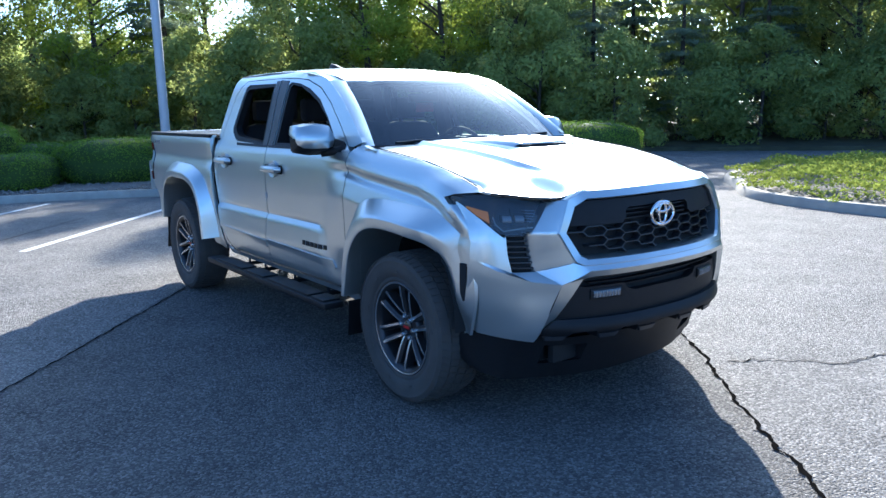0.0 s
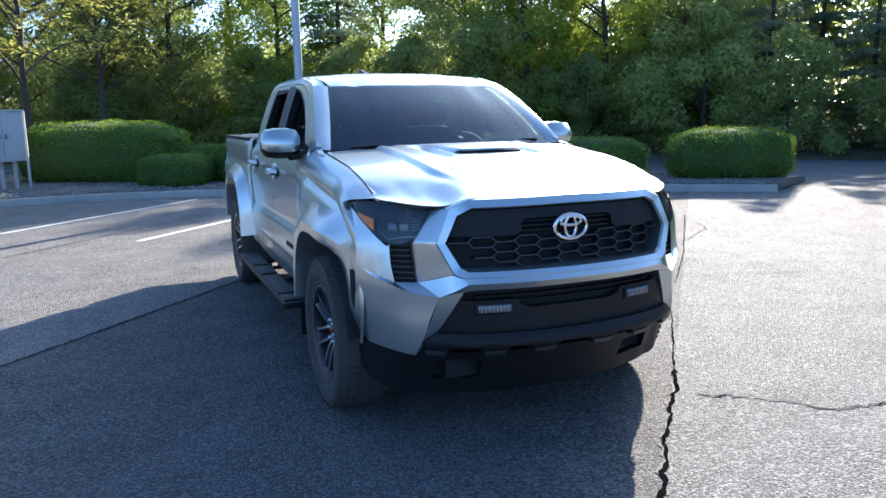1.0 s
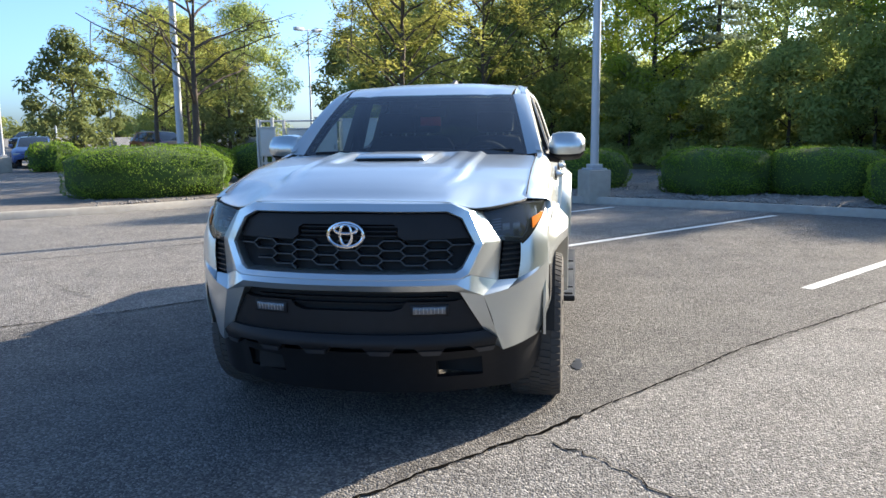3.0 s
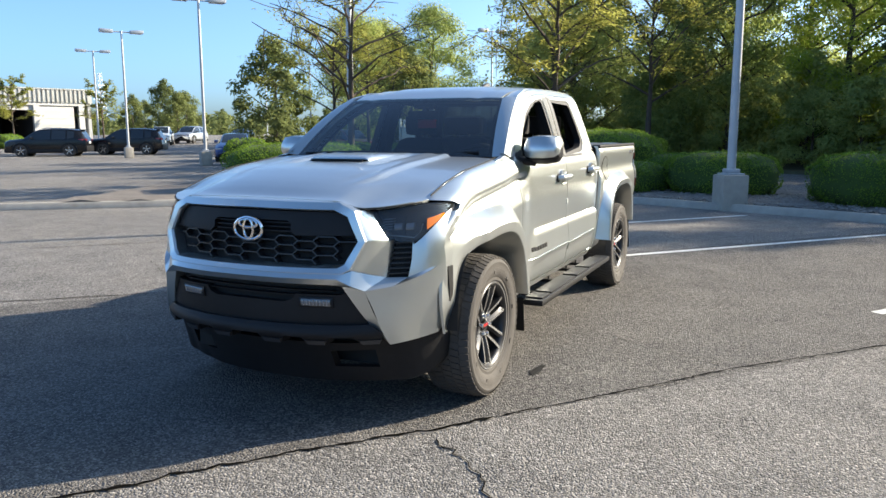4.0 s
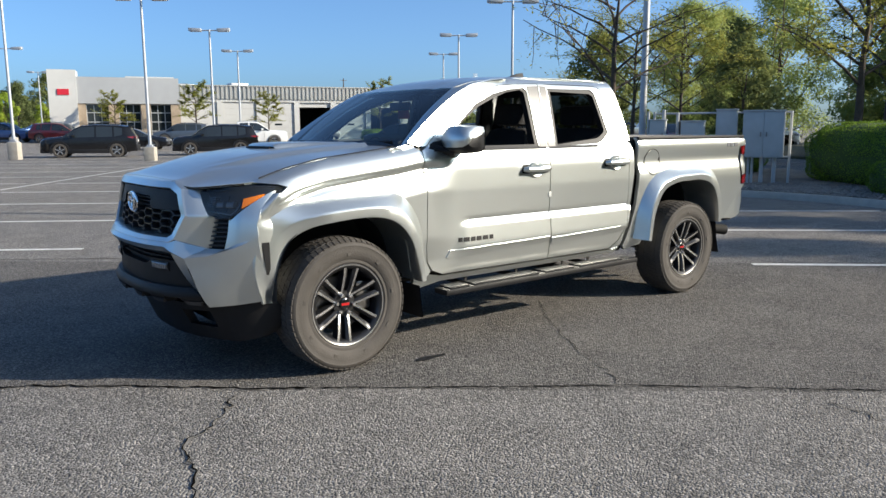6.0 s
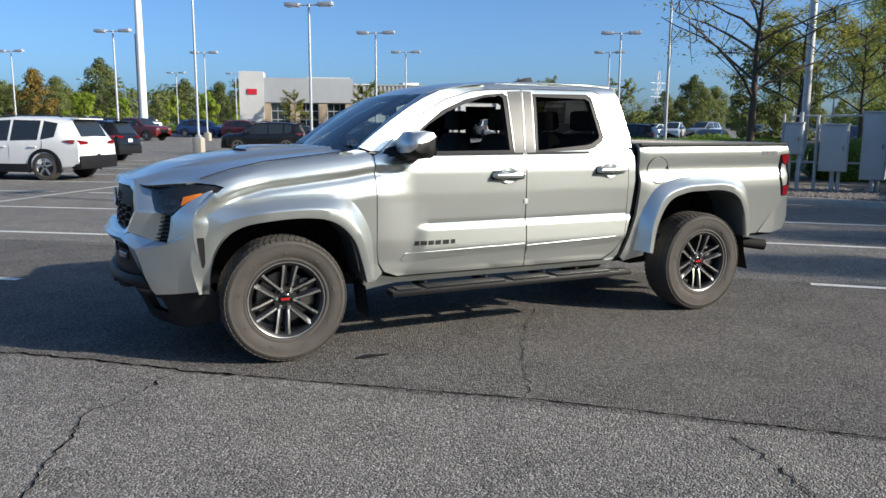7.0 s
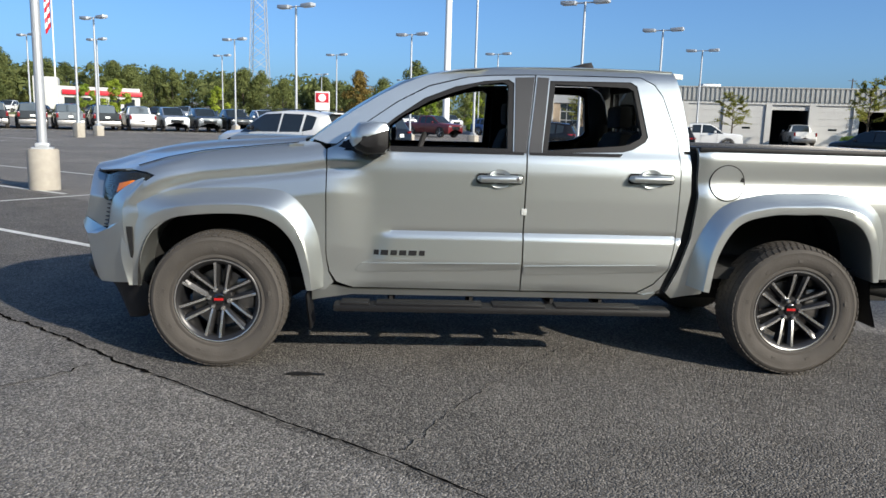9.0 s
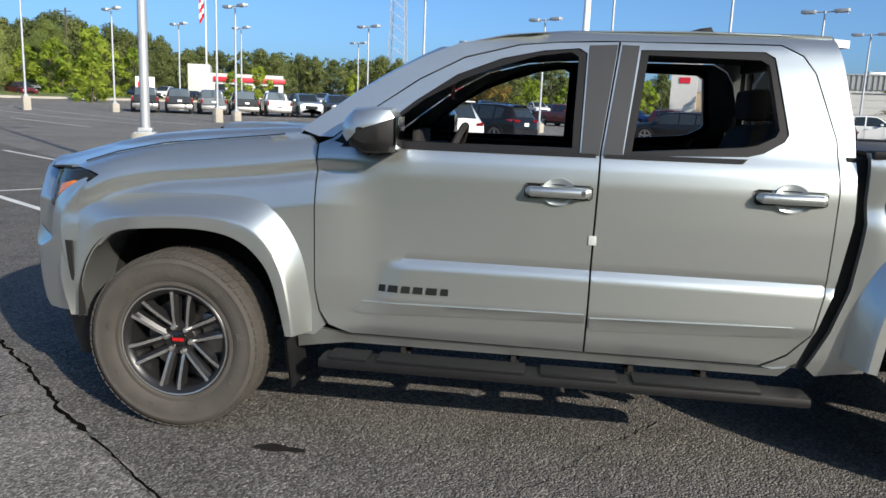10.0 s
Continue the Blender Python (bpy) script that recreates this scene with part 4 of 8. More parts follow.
LEDGE = [(0.0, 0.774, 0.060), (0.49, 0.774, 0.052), (0.545, 0.744, 0.046), (0.60, 0.716, 0.038), (0.70, 0.730, 0.020), (0.80, 0.775, 0.004), (0.852, 0.812, 0.0), (0.873, 0.824, 0.0)]
ledge_top = strips([(0.0, 0.793, 0.044), (0.51, 0.796, 0.044), (0.546, 0.810, 0.038), (0.652, 0.766, -0.040), (0.738, 0.763, -0.034), (0.80, 0.792, -0.006), (0.852, 0.820, 0.0), (0.873, 0.830, 0.0)], LEDGE)
chamfer = strips([(0.0, 0.774, 0.060), (0.49, 0.774, 0.052), (0.60, 0.716, 0.038), (0.645, 0.56, 0.036), (0.678, 0.446, 0.042)],
                 [(0.0, 0.745, 0.034), (0.455, 0.745, 0.034), (0.500, 0.736, 0.020), (0.606, 0.535, 0.0), (0.648, 0.462, 0.0)],
                 [(0.0, 0.742, -0.05), (0.452, 0.742, -0.05), (0.495, 0.732, -0.05), (0.600, 0.533, -0.05), (0.642, 0.462, -0.05)])


def corner_out(u, z):
    y = abs(on_nose(u, z)[1])
    k = float(np.interp(y, [0.60, 0.70, 0.80, 0.862], [0.040, 0.020, 0.004, 0.0]))
    return on_nose(u, z, k * blend(z, 0.40, 0.72) + 0.042 * (1 - blend(z, 0.44, 0.70)) * (1 - blend(y, 0.68, 0.82)))


def cheek_out(u, z):
    y = abs(on_nose(u, z)[1])
    return on_nose(u, z, float(np.interp(y, [0.745, 0.80, 0.862], [-0.030, -0.006, 0.0])))


corner_line = [(0.60, 0.716), (0.70, 0.730), (0.80, 0.775), (0.852, 0.812), (0.873, 0.824), (0.872, 0.70), (0.866, 0.60), (0.840, 0.50), (0.822, 0.470), (0.76, 0.456), (0.678, 0.446), (0.645, 0.56)]
cheek_line = [(0.738, 0.763), (0.748, 0.925), (0.757, 0.917), (0.79, 0.951), (0.825, 1.006), (0.846, 1.056), (0.851, 1.072), (0.855, 1.05), (0.858, 0.98), (0.866, 0.90), (0.873, 0.830), (0.852, 0.820), (0.80, 0.792)]
corner_face = panel([nu(*q) for q in corner_line], corner_out, step=0.022, depth=0.012, inward=FRONT)
cheek = panel([nu(*q) for q in cheek_line], cheek_out, step=0.022, depth=0.012, inward=FRONT)
bumper = part("front_bumper", weld(join(chamfer, mirrored(chamfer))), M["paint"], truck, "silver painted front bumper", angle=24)
part("bumper_ledge", weld(join(ledge_top, mirrored(ledge_top))), M["paint"], bumper, angle=24)
part("grille_frame", weld(join(frame_band, mirrored(frame_band))), M["paint"], truck, "proud silver frame round the grille", angle=24)
for fix in (lambda g: g, mirrored):
    part("bumper_corner", fix(corner_face), M["paint"], bumper, angle=24)
    part("bumper_cheek", fix(cheek), M["paint"], bumper, angle=24)
    part("frame_top", fix(frame_top), M["paint"], bumper, angle=24)
    part("frame_side", fix(frame_wall), M["paint"], bumper, angle=55)

# grille: back plate, upper plate with a slot, honeycomb bars
grille = part("grille", panel(nose_outline(GRILLE), lambda u, z: on_nose(u, z, -0.045), step=0.05, depth=0.02, inward=FRONT), M["under"], truck, "black honeycomb front grille")


def bar_on_nose(a, b, w, back, front, n=2):
    """A straight grille bar from a to b (y, z), w high."""
    rows = []
    for t in np.linspace(0, 1, n):
        y, z = a[0] + (b[0] - a[0]) * t, a[1] + (b[1] - a[1]) * t
        d = Vector((b[0] - a[0], b[1] - a[1])).normalized()
        s = Vector((-d.y, d.x)) * w / 2
        ring = []
        for k, o in ((1, back), (1, front - 0.004), (0.6, front), (-0.6, front), (-1, front - 0.004), (-1, back)):
            yy, zz = y + s.x * k, z + s.y * k
            ring.append(on_nose(nu(yy, zz)[0], zz, o))
        rows.append(ring)
    return loft(rows, closed=True, cap=True)


plate = nose_outline([(0.0, 1.074), (0.435, 1.072), (0.492, 1.046), (0.536, 0.966), (0.255, 0.962), (0.228, 0.982), (0.228, 1.016), (0.205, 1.030), (0.0, 1.030)])
part("upper_plate", panel(plate, lambda u, z: on_nose(u, z, 0.005), step=0.03, depth=0.04, inward=FRONT), M["black"], grille)
for z in (1.018, 0.998, 0.978):
    part("slat", bar_on_nose((-0.22, z), (0.22, z), 0.008, -0.04, -0.008, 9), M["black"], grille)
CELL, TALL, FLAT = 0.100, 0.043, 0.076
for c in range(-8, 9):
    for r in range(7):
        y, z = c * CELL, 0.958 - r * TALL - (c % 2) * TALL / 2
        half = 0.552 - abs(z - 0.945) * 0.42
        if abs(y) + FLAT / 2 > half or z < 0.832:
            continue
        arms = [bar_on_nose((y - FLAT / 2, z), (y + FLAT / 2, z), 0.0075, -0.04, 0.0)]
        for dz in (TALL / 2, -TALL / 2):
            e = y + CELL - FLAT / 2
            if abs(e) < half and 0.828 < z + dz < 0.968:
                arms.append(bar_on_nose((y + FLAT / 2, z), (e, z + dz), 0.0075, -0.04, -0.0005))
        part("honeycomb_cell", join(*arms), M["mesh"], grille)

# emblem: a plain oval badge of rings
def oval(cy, cz, ry, rz, r, n=40):
    pts = [(0.925, cy + ry * math.cos(a), cz + rz * math.sin(a)) for a in np.linspace(0, 2 * math.pi, n + 1)]
    return tube(pts, r, 8, cap=False)


badge = part("badge", join(oval(0, 0.985, 0.080, 0.054, 0.0085), oval(0, 0.985, 0.027, 0.047, 0.0075, 28), oval(0, 1.010, 0.052, 0.020, 0.0075, 28)), M["chrome"], grille, "plain bright oval ring badge")
badge.location = (-0.03, 0, 0)

# lower intake, fog lamps, skid bar, air dam
LOWER = [(0.0, 0.748), (0.49, 0.748), (0.60, 0.545), (0.645, 0.497), (0.0, 0.497)]
intake = part("lower_intake", panel(nose_outline(LOWER), lambda u, z: on_nose(u, z, -0.05), step=0.05, depth=0.03, inward=FRONT), M["under"], truck, "black lower intake with fog lamps")
web = [(0.0, 0.648), (0.20, 0.648), (0.245, 0.662), (0.265, 0.690), (0.475, 0.690), (0.505, 0.70), (0.598, 0.55), (0.618, 0.515), (0.0, 0.53)]
part("intake_plate", panel(nose_outline(web), lambda u, z: on_nose(u, z, -0.005), step=0.03, depth=0.04, inward=FRONT), M["black"], intake)
for z in (0.728, 0.705, 0.680):
    part("slat", bar_on_nose((-0.44, z), (0.44, z), 0.006, -0.05, -0.02, 15), M["black"], intake)
for s in (1, -1):
    f = part("fog_lamp", bar_on_nose((s * 0.285, 0.653), (s * 0.450, 0.653), 0.050, -0.02, 0.004, 4), M["black"], intake, "narrow LED fog lamp")
    part("lens", bar_on_nose((s * 0.298, 0.653), (s * 0.438, 0.653), 0.034, 0.0, 0.007, 4), M["fog"], f)
    for y in np.linspace(0.312, 0.424, 8):
        part("fin", bar_on_nose((s * y, 0.640), (s * y, 0.666), 0.004, 0.005, 0.010), M["lampclear"], f)
skid_line = [(0.0, 0.545), (0.60, 0.550), (0.655, 0.508), (0.64, 0.462), (0.57, 0.452), (0.54, 0.492), (0.44, 0.492), (0.415, 0.454), (0.33, 0.452), (0.305, 0.492), (0.22, 0.492), (0.195, 0.452), (0.10, 0.452), (0.075, 0.492), (0.0, 0.492)]
part("skid_bar", panel(nose_outline(skid_line), lambda u, z: on_nose(u, z, 0.018 + 0.024 * math.sin(math.pi * min(1, max(0, (z - 0.46) / 0.085)))), step=0.02, depth=0.06, inward=FRONT), M["trim"], truck, "satin black lower bumper bar")
for s in (1, -1):
    for y0, y1 in ((0.575, 0.635), (0.335, 0.412), (0.105, 0.190)):
        pad = [nu(s * y, z) for y, z in ((y0 - 0.012, 0.474), (y1 + 0.012, 0.474), (y1, 0.452), (y0, 0.452))]
        part("skid_pad", panel(pad, lambda u, z: on_nose(u, z, 0.036), step=0.03, depth=0.012, inward=FRONT), M["satin"], truck, "dark grey tooth on the lower bumper bar")
DAM = [(0.0, 0.436), (0.57, 0.438), (0.62, 0.452), (0.672, 0.452), (0.76, 0.470), (0.832, 0.490), (0.836, 0.40), (0.820, 0.315), (0.785, 0.262), (0.68, 0.226), (0.40, 0.215), (0.0, 0.212)]
slots = [[nu(s * y, z) for y, z in ((0.37, 0.300), (0.37, 0.390), (0.575, 0.400), (0.575, 0.300))] for s in (1, -1)]
part("air_dam", panel(nose_outline(DAM), lambda u, z: on_nose(u, z, -0.055 + 0.035 * blend(abs(on_nose(u, z)[1]), 0.62, 0.74)), holes=slots, step=0.03, depth=0.05, inward=(-1, 0, 0)), M["black"], truck, "matt black lower air dam with two slots")
part("recess", panel(nose_outline([(0.0, 0.52), (0.62, 0.52), (0.64, 0.42), (0.0, 0.41)]), lambda u, z: on_nose(u, z, -0.11), step=0.06, depth=0.02, inward=FRONT), M["under"], truck, "black recess below the bumper bar")
part("tow_bracket", box(0.66, 0.70, -0.52, -0.30, 0.30, 0.42, 0.01), M["under"], truck)

def front_out(x, z):
    """How far the front flare stands out: it tucks in towards the bumper."""
    return 0.955 - 0.070 * blend(x, 0.12, 0.50) - 0.050 * (1 - blend(z, 0.46, 0.70)) * blend(x, 0.30, 0.50)


# side vents beside the lamps and behind the bumper corner
for s in (1, -1):
    v = [nu(s * y, z) for y, z in ((0.672, 0.945), (0.652, 0.764), (0.740, 0.762), (0.748, 0.940))]
    vent = part("corner_vent", panel(v, lambda u, z: on_nose(u, z, -0.065), step=0.04, depth=0.02, inward=FRONT), M["under"], truck, "black ribbed vent under the headlight")
    for k in range(7):
        z = 0.782 + k * 0.024
        part("slat", bar_on_nose((s * (0.655 + 0.11 * (z - 0.76)), z), (s * 0.742, z), 0.008, -0.07, -0.042, 3), M["mesh"], vent)


for s in (1, -1):
    slit = [(0.506, 0.800), (0.468, 0.800), (0.466, 0.655), (0.474, 0.620), (0.486, 0.626)]

    def on_leg(x, z):
        return (x, s * (0.862 + (front_out(x, z) - 0.862) * min(1, max(0, (0.545 - x) / 0.10)) + 0.006), z)

    vent = part("side_vent", panel(slit, on_leg, step=0.02, depth=0.01, inward=(0, -s, 0)), M["under"], truck, "narrow black air slit in the flare")


# ---- headlights ----
for s in (1, -1):
    H = [(0.560, 1.058), (0.60, 1.082), (0.66, 1.092), (0.72, 1.098), (0.78, 1.103), (0.83, 1.104), (0.857, 1.094), (0.848, 1.058), (0.825, 1.008), (0.79, 0.953), (0.757, 0.923), (0.71, 0.926), (0.672, 0.940), (0.605, 0.950)]
    hl = [nu(s * y, z) for y, z in H]
    inner = [nu(s * (0.72 + (y - 0.72) * 0.97), 1.02 + (z - 1.02) * 0.95) for y, z in H]
    lamp = part("headlight", panel(hl, lambda u, z: on_nose(u, z, -0.065), step=0.03, depth=0.03, inward=FRONT), M["smoke"], truck, "dark smoked headlight with amber side marker")
    part("lens", panel(inner, lambda u, z: on_nose(u, z, -0.012 - 0.01 * blend(z, 1.0, 1.1)), step=0.03, depth=0.02, inward=FRONT), M["lens"], lamp)
    brow = [nu(s * y, z) for y, z in ((0.59, 1.070), (0.66, 1.086), (0.72, 1.092), (0.78, 1.097), (0.838, 1.098), (0.832, 1.086), (0.77, 1.082), (0.70, 1.076), (0.63, 1.064))]
    part("brow", panel(brow, lambda u, z: on_nose(u, z, -0.022), step=0.03, depth=0.03, inward=FRONT), M["trim"], lamp)
    part("reflector", panel([nu(s * y, z) for y, z in ((0.612, 0.972), (0.625, 1.040), (0.700, 1.044), (0.705, 0.960))], lambda u, z: on_nose(u, z, -0.060), step=0.03, depth=0.005, inward=FRONT), M["smoke"], lamp)
    for k in range(5):
        z = 0.986 + k * 0.012
        part("light_bar", bar_on_nose((s * (0.622 + 0.10 * (z - 1.0)), z), (s * 0.662, z + 0.003), 0.006, -0.06, -0.034), M["lampclear"], lamp)
    for y0, y1 in ((0.668, 0.698), (0.712, 0.742)):
        part("projector", bar_on_nose((s * y0, 0.998), (s * y1, 1.000), 0.032, -0.06, -0.040), M["lampclear"], lamp)
    running = [on_nose(nu(s * y, z)[0], z, -0.030) for y, z in ((0.625, 0.966), (0.70, 0.957), (0.752, 0.948), (0.772, 0.975), (0.776, 1.010))]
    part("running_light", tube(running, 0.0035, 6), M["lampclear"], lamp, "thin pale running light")
    amb = [nu(s * y, z) for y, z in ((0.794, 1.034), (0.838, 1.056), (0.840, 1.044), (0.822, 1.010), (0.800, 0.984))]
    part("side_marker", panel(amb, lambda u, z: on_nose(u, z, -0.006), step=0.03, depth=0.015, inward=FRONT), M["amber"], lamp, "amber side marker")


# ---- body sides ----
def gap_z(x):
    return table(x, [-0.6, -0.42, 0.08, 0.30, 0.40, 0.50, 0.59, 0.7], [1.315, 1.287, 1.232, 1.185, 1.154, 1.122, 1.105, 1.09], 0.015)


def fender_y(x, z):
    d = gap_z(x) - z
    y = table(d, [-0.02, 0.0, 0.02, 0.05, 0.085, 0.115, 0.128, 0.150, 0.165, 0.20, 0.30, 0.60, 0.75], [0.745, 0.762, 0.795, 0.822, 0.842, 0.852, 0.852, 0.834, 0.832, 0.856, 0.880, 0.872, 0.85], 0.003)
    y += 0.030 * blend(x, 0.05, 0.35) * blend(d, 0.0, 0.045) * (1 - blend(d, 0.11, 0.19))
    y += 0.030 * blend(x, 0.22, 0.42) * blend(d, 0.115, 0.15) * (1 - blend(d, 0.165, 0.22))
    tip = table(x, [0.25, 0.38, 0.48, 0.55, 0.6, 0.66], [0.95, 0.885, 0.862, 0.832, 0.80, 0.75], 0.02)
    return min(y, tip)


def door_y(x, z):
    y = table(z, [0.38, 0.45, 0.50, 0.590, 0.61, 0.622, 0.64, 0.785, 0.800, 0.825, 1.00, 1.15, 1.22, 1.255, 1.28, 1.32, 1.50, 1.62, 1.70, 1.74, 1.77],
              [0.795, 0.825, 0.842, 0.854, 0.857, 0.868, 0.869, 0.856, 0.834, 0.842, 0.847, 0.842, 0.830, 0.815, 0.800, 0.785, 0.725, 0.682, 0.648, 0.618, 0.565], 0.004)
    plain = table(z, [0.38, 0.50, 0.70, 0.85, 1.0], [0.795, 0.838, 0.848, 0.846, 0.846], 0.01)
    front = 1 - blend(x + 0.30 * (z - 0.56), -0.93, -0.80)
    if z < 0.95:
        y = plain + (y - plain) * front
    return y


def side_y(x, z):
    if x > -0.95 and z < 1.28:
        k = blend(x, -0.90, -0.60)
        return fender_y(min(x, 0.6), z) * k + door_y(x, z) * (1 - k)
    return door_y(x, z)


def bed_y(x, z):
    y = table(z, [0.40, 0.50, 0.80, 0.98, 1.06, 1.10, 1.14, 1.22, 1.28, 1.305, 1.32], [0.82, 0.85, 0.875, 0.885, 0.880, 0.862, 0.856, 0.866, 0.868, 0.860, 0.835], 0.008)
    return y - 0.03 * blend(-x, 4.20, 4.45) - 0.012 * (1 - blend(-x, 2.72, 2.80))


def left(f):
    return lambda x, z: (x, f(x, z), z)


def both(name, geo, material, label="", angle=38, parent=None):
    """A part of the left side, and its fellow on the right."""
    a = part(name, geo, material, parent or truck, label, angle)
    b = part(name, mirrored(geo) + tuple(geo[2:]), material, parent or truck, label, angle)
    return a, b


ARCH_F = [(0.445, 0.455), (0.430, 0.62), (0.365, 0.77), (0.245, 0.855), (0.06, 0.888), (-0.17, 0.892), (-0.32, 0.850), (-0.425, 0.745), (-0.475, 0.60), (-0.505, 0.47)]
FLARE_F = [(0.505, 0.462), (0.545, 0.66), (0.490, 0.88), (0.330, 0.985), (0.13, 1.022), (-0.27, 1.032), (-0.43, 0.985), (-0.545, 0.82), (-0.585, 0.62), (-0.590, 0.47)]
ARCH_R = [(-2.815, 0.50), (-2.855, 0.72), (-2.96, 0.895), (-3.14, 0.955), (-3.30, 0.962), (-3.48, 0.962), (-3.645, 0.915), (-3.735, 0.79), (-3.775, 0.58)]
FLARE_R = [(-2.715, 0.52), (-2.755, 0.80), (-2.87, 0.99), (-3.08, 1.062), (-3.30, 1.080), (-3.57, 1.080), (-3.765, 1.01), (-3.850, 0.85), (-3.862, 0.585)]
arch_f = [tuple(p) for p in resample(smooth_line(ARCH_F, 6), 44)]
arch_r = [tuple(p) for p in resample(smooth_line(ARCH_R, 6), 44)]

fender = [(0.338, 1.090), (0.39, 1.106), (0.492, 1.116)] + [(x, gap_z(x) - 0.003) for x in (0.45, 0.40, 0.35, 0.2, 0.0, -0.2, -0.36, -0.42)] + [(-0.50, 1.300), (-0.56, 1.290), (-0.602, 1.255), (-0.604, 0.66), (-0.618, 0.56), (-0.648, 0.50), (-0.60, 0.455), (-0.515, 0.455)] + [(x * 0.985 - 0.004, z + 0.004) for x, z in arch_f[::-1][2:-10]] + [(0.46, 0.80), (0.445, 0.86), (0.447, 0.90), (0.465, 0.955), (0.410, 1.040)]
both("front_fender", panel(fender, left(side_y), step=0.012), M["paint"], "silver painted front fender")
DIV = -1.733
front_door = [(-0.609, 1.262), (-0.609, 0.66), (-0.625, 0.565), (-0.664, 0.505), (-0.76, 0.470), (DIV + 0.004, 0.466), (DIV, 0.95), (DIV - 0.006, 1.27), (DIV - 0.062, 1.713), (-1.55, 1.703), (-1.40, 1.688), (-1.18, 1.630), (-1.00, 1.535), (-0.80, 1.395), (-0.66, 1.285)]
front_win = [(-0.79, 1.268), (-0.83, 1.320), (-0.99, 1.452), (-1.15, 1.562), (-1.33, 1.634), (-1.50, 1.671), (-1.64, 1.684), (-1.672, 1.664), (-1.662, 1.268)]
rear_door = [(DIV - 0.004, 0.466), (-2.42, 0.468), (-2.515, 0.525), (-2.59, 0.61), (-2.628, 0.80), (-2.634, 1.17), (-2.622, 1.36), (-2.545, 1.61), (-2.50, 1.675), (-2.42, 1.716), (DIV - 0.070, 1.714), (DIV - 0.014, 1.27), (DIV - 0.008, 0.95)]
rear_win = [(-1.830, 1.268), (-1.882, 1.684), (-2.36, 1.690), (-2.398, 1.668), (-2.452, 1.375), (-2.435, 1.345), (-2.36, 1.300), (-2.30, 1.284)]
doors = []
for s in (1, -1):
    fix = (lambda g: g) if s > 0 else mirrored
    for nm, outl, win, lab in (("front_door", front_door, front_win, "silver front door with its window down"), ("rear_door", rear_door, rear_win, "silver rear door with its window down")):
        d = part(nm, fix(panel(outl, left(side_y), holes=[win], step=0.018, depth=0.045)), M["paint"], truck, lab)
        doors.append(d)
        w = np.array(win)
        c = w.mean(0)
        ring = [tuple(c + (p - c) * (1 - 0.028 / np.linalg.norm(p - c) * 1.3)) for p in w]
        part("window_seal", fix(panel(win, lambda x, z: (x, side_y(x, z) - 0.006, z), holes=[ring], step=0.05, depth=0.05)), M["trim"], d, "black rubber window surround")
    bp = part("pillar_cover", fix(panel([(-1.668, 1.264), (-1.678, 1.696), (DIV - 0.058, 1.702), (DIV - 0.004, 1.264)], lambda x, z: (x, side_y(x, z) + 0.003, z), step=0.05, depth=0.01)), M["pillar"], truck, "satin dark grey door pillar cover")
    part("pillar_cover", fix(panel([(DIV - 0.018, 1.264), (DIV - 0.075, 1.702), (-1.876, 1.700), (-1.826, 1.264)], lambda x, z: (x, side_y(x, z) + 0.003, z), step=0.05, depth=0.01)), M["pillar"], truck, "satin dark grey door pillar cover")
    belt = [(-0.70, 1.256), (-1.725, 1.256), (-1.725, 1.272), (-0.72, 1.274)]
    part("belt_moulding", fix(panel(belt, lambda x, z: (x, side_y(x, z) + 0.004, z), step=0.08, depth=0.012)), M["trim"], truck)
    belt = [(-1.757, 1.256), (-2.28, 1.258), (-2.30, 1.276), (-1.757, 1.272)]
    part("belt_moulding", fix(panel(belt, lambda x, z: (x, side_y(x, z) + 0.004, z), step=0.08, depth=0.012)), M["trim"], truck)
cab = [(-0.52, 1.315), (-0.60, 1.375), (-0.76, 1.485), (-0.90, 1.572), (-1.02, 1.636), (-1.15, 1.690), (-1.35, 1.735), (-1.6, 1.758), (-2.1, 1.770), (-2.55, 1.768), (-2.625, 1.755), (-2.65, 1.66), (-2.69, 1.40), (-2.70, 1.06), (-2.665, 0.80), (-2.56, 0.49), (-2.50, 0.452), (-2.43, 0.463), (-2.520, 0.518), (-2.596, 0.608), (-2.633, 0.80), (-2.639, 1.17), (-2.627, 1.36), (-2.550, 1.612), (-2.504, 1.680), (-2.423, 1.721), (-2.1, 1.721), (-1.75, 1.717), (-1.55, 1.708), (-1.398, 1.694), (-1.176, 1.636), (-0.997, 1.540), (-0.798, 1.400), (-0.657, 1.290), (-0.60, 1.29)]
both("cab_side", panel(cab, left(door_y), step=0.03), M["paint"], "silver windscreen pillar, roof rail and rear pillar")
rocker = [(-0.525, 0.470), (-0.64, 0.480), (-0.75, 0.458), (-2.47, 0.456), (-2.54, 0.470), (-2.50, 0.425), (-0.75, 0.425), (-0.60, 0.400), (-0.52, 0.385)]
both("rocker_panel", panel(rocker, lambda x, z: (x, 0.835 - 1.2 * (0.46 - z) ** 1.0 * 0.3, z), step=0.04), M["paint"], "silver sill below the doors")


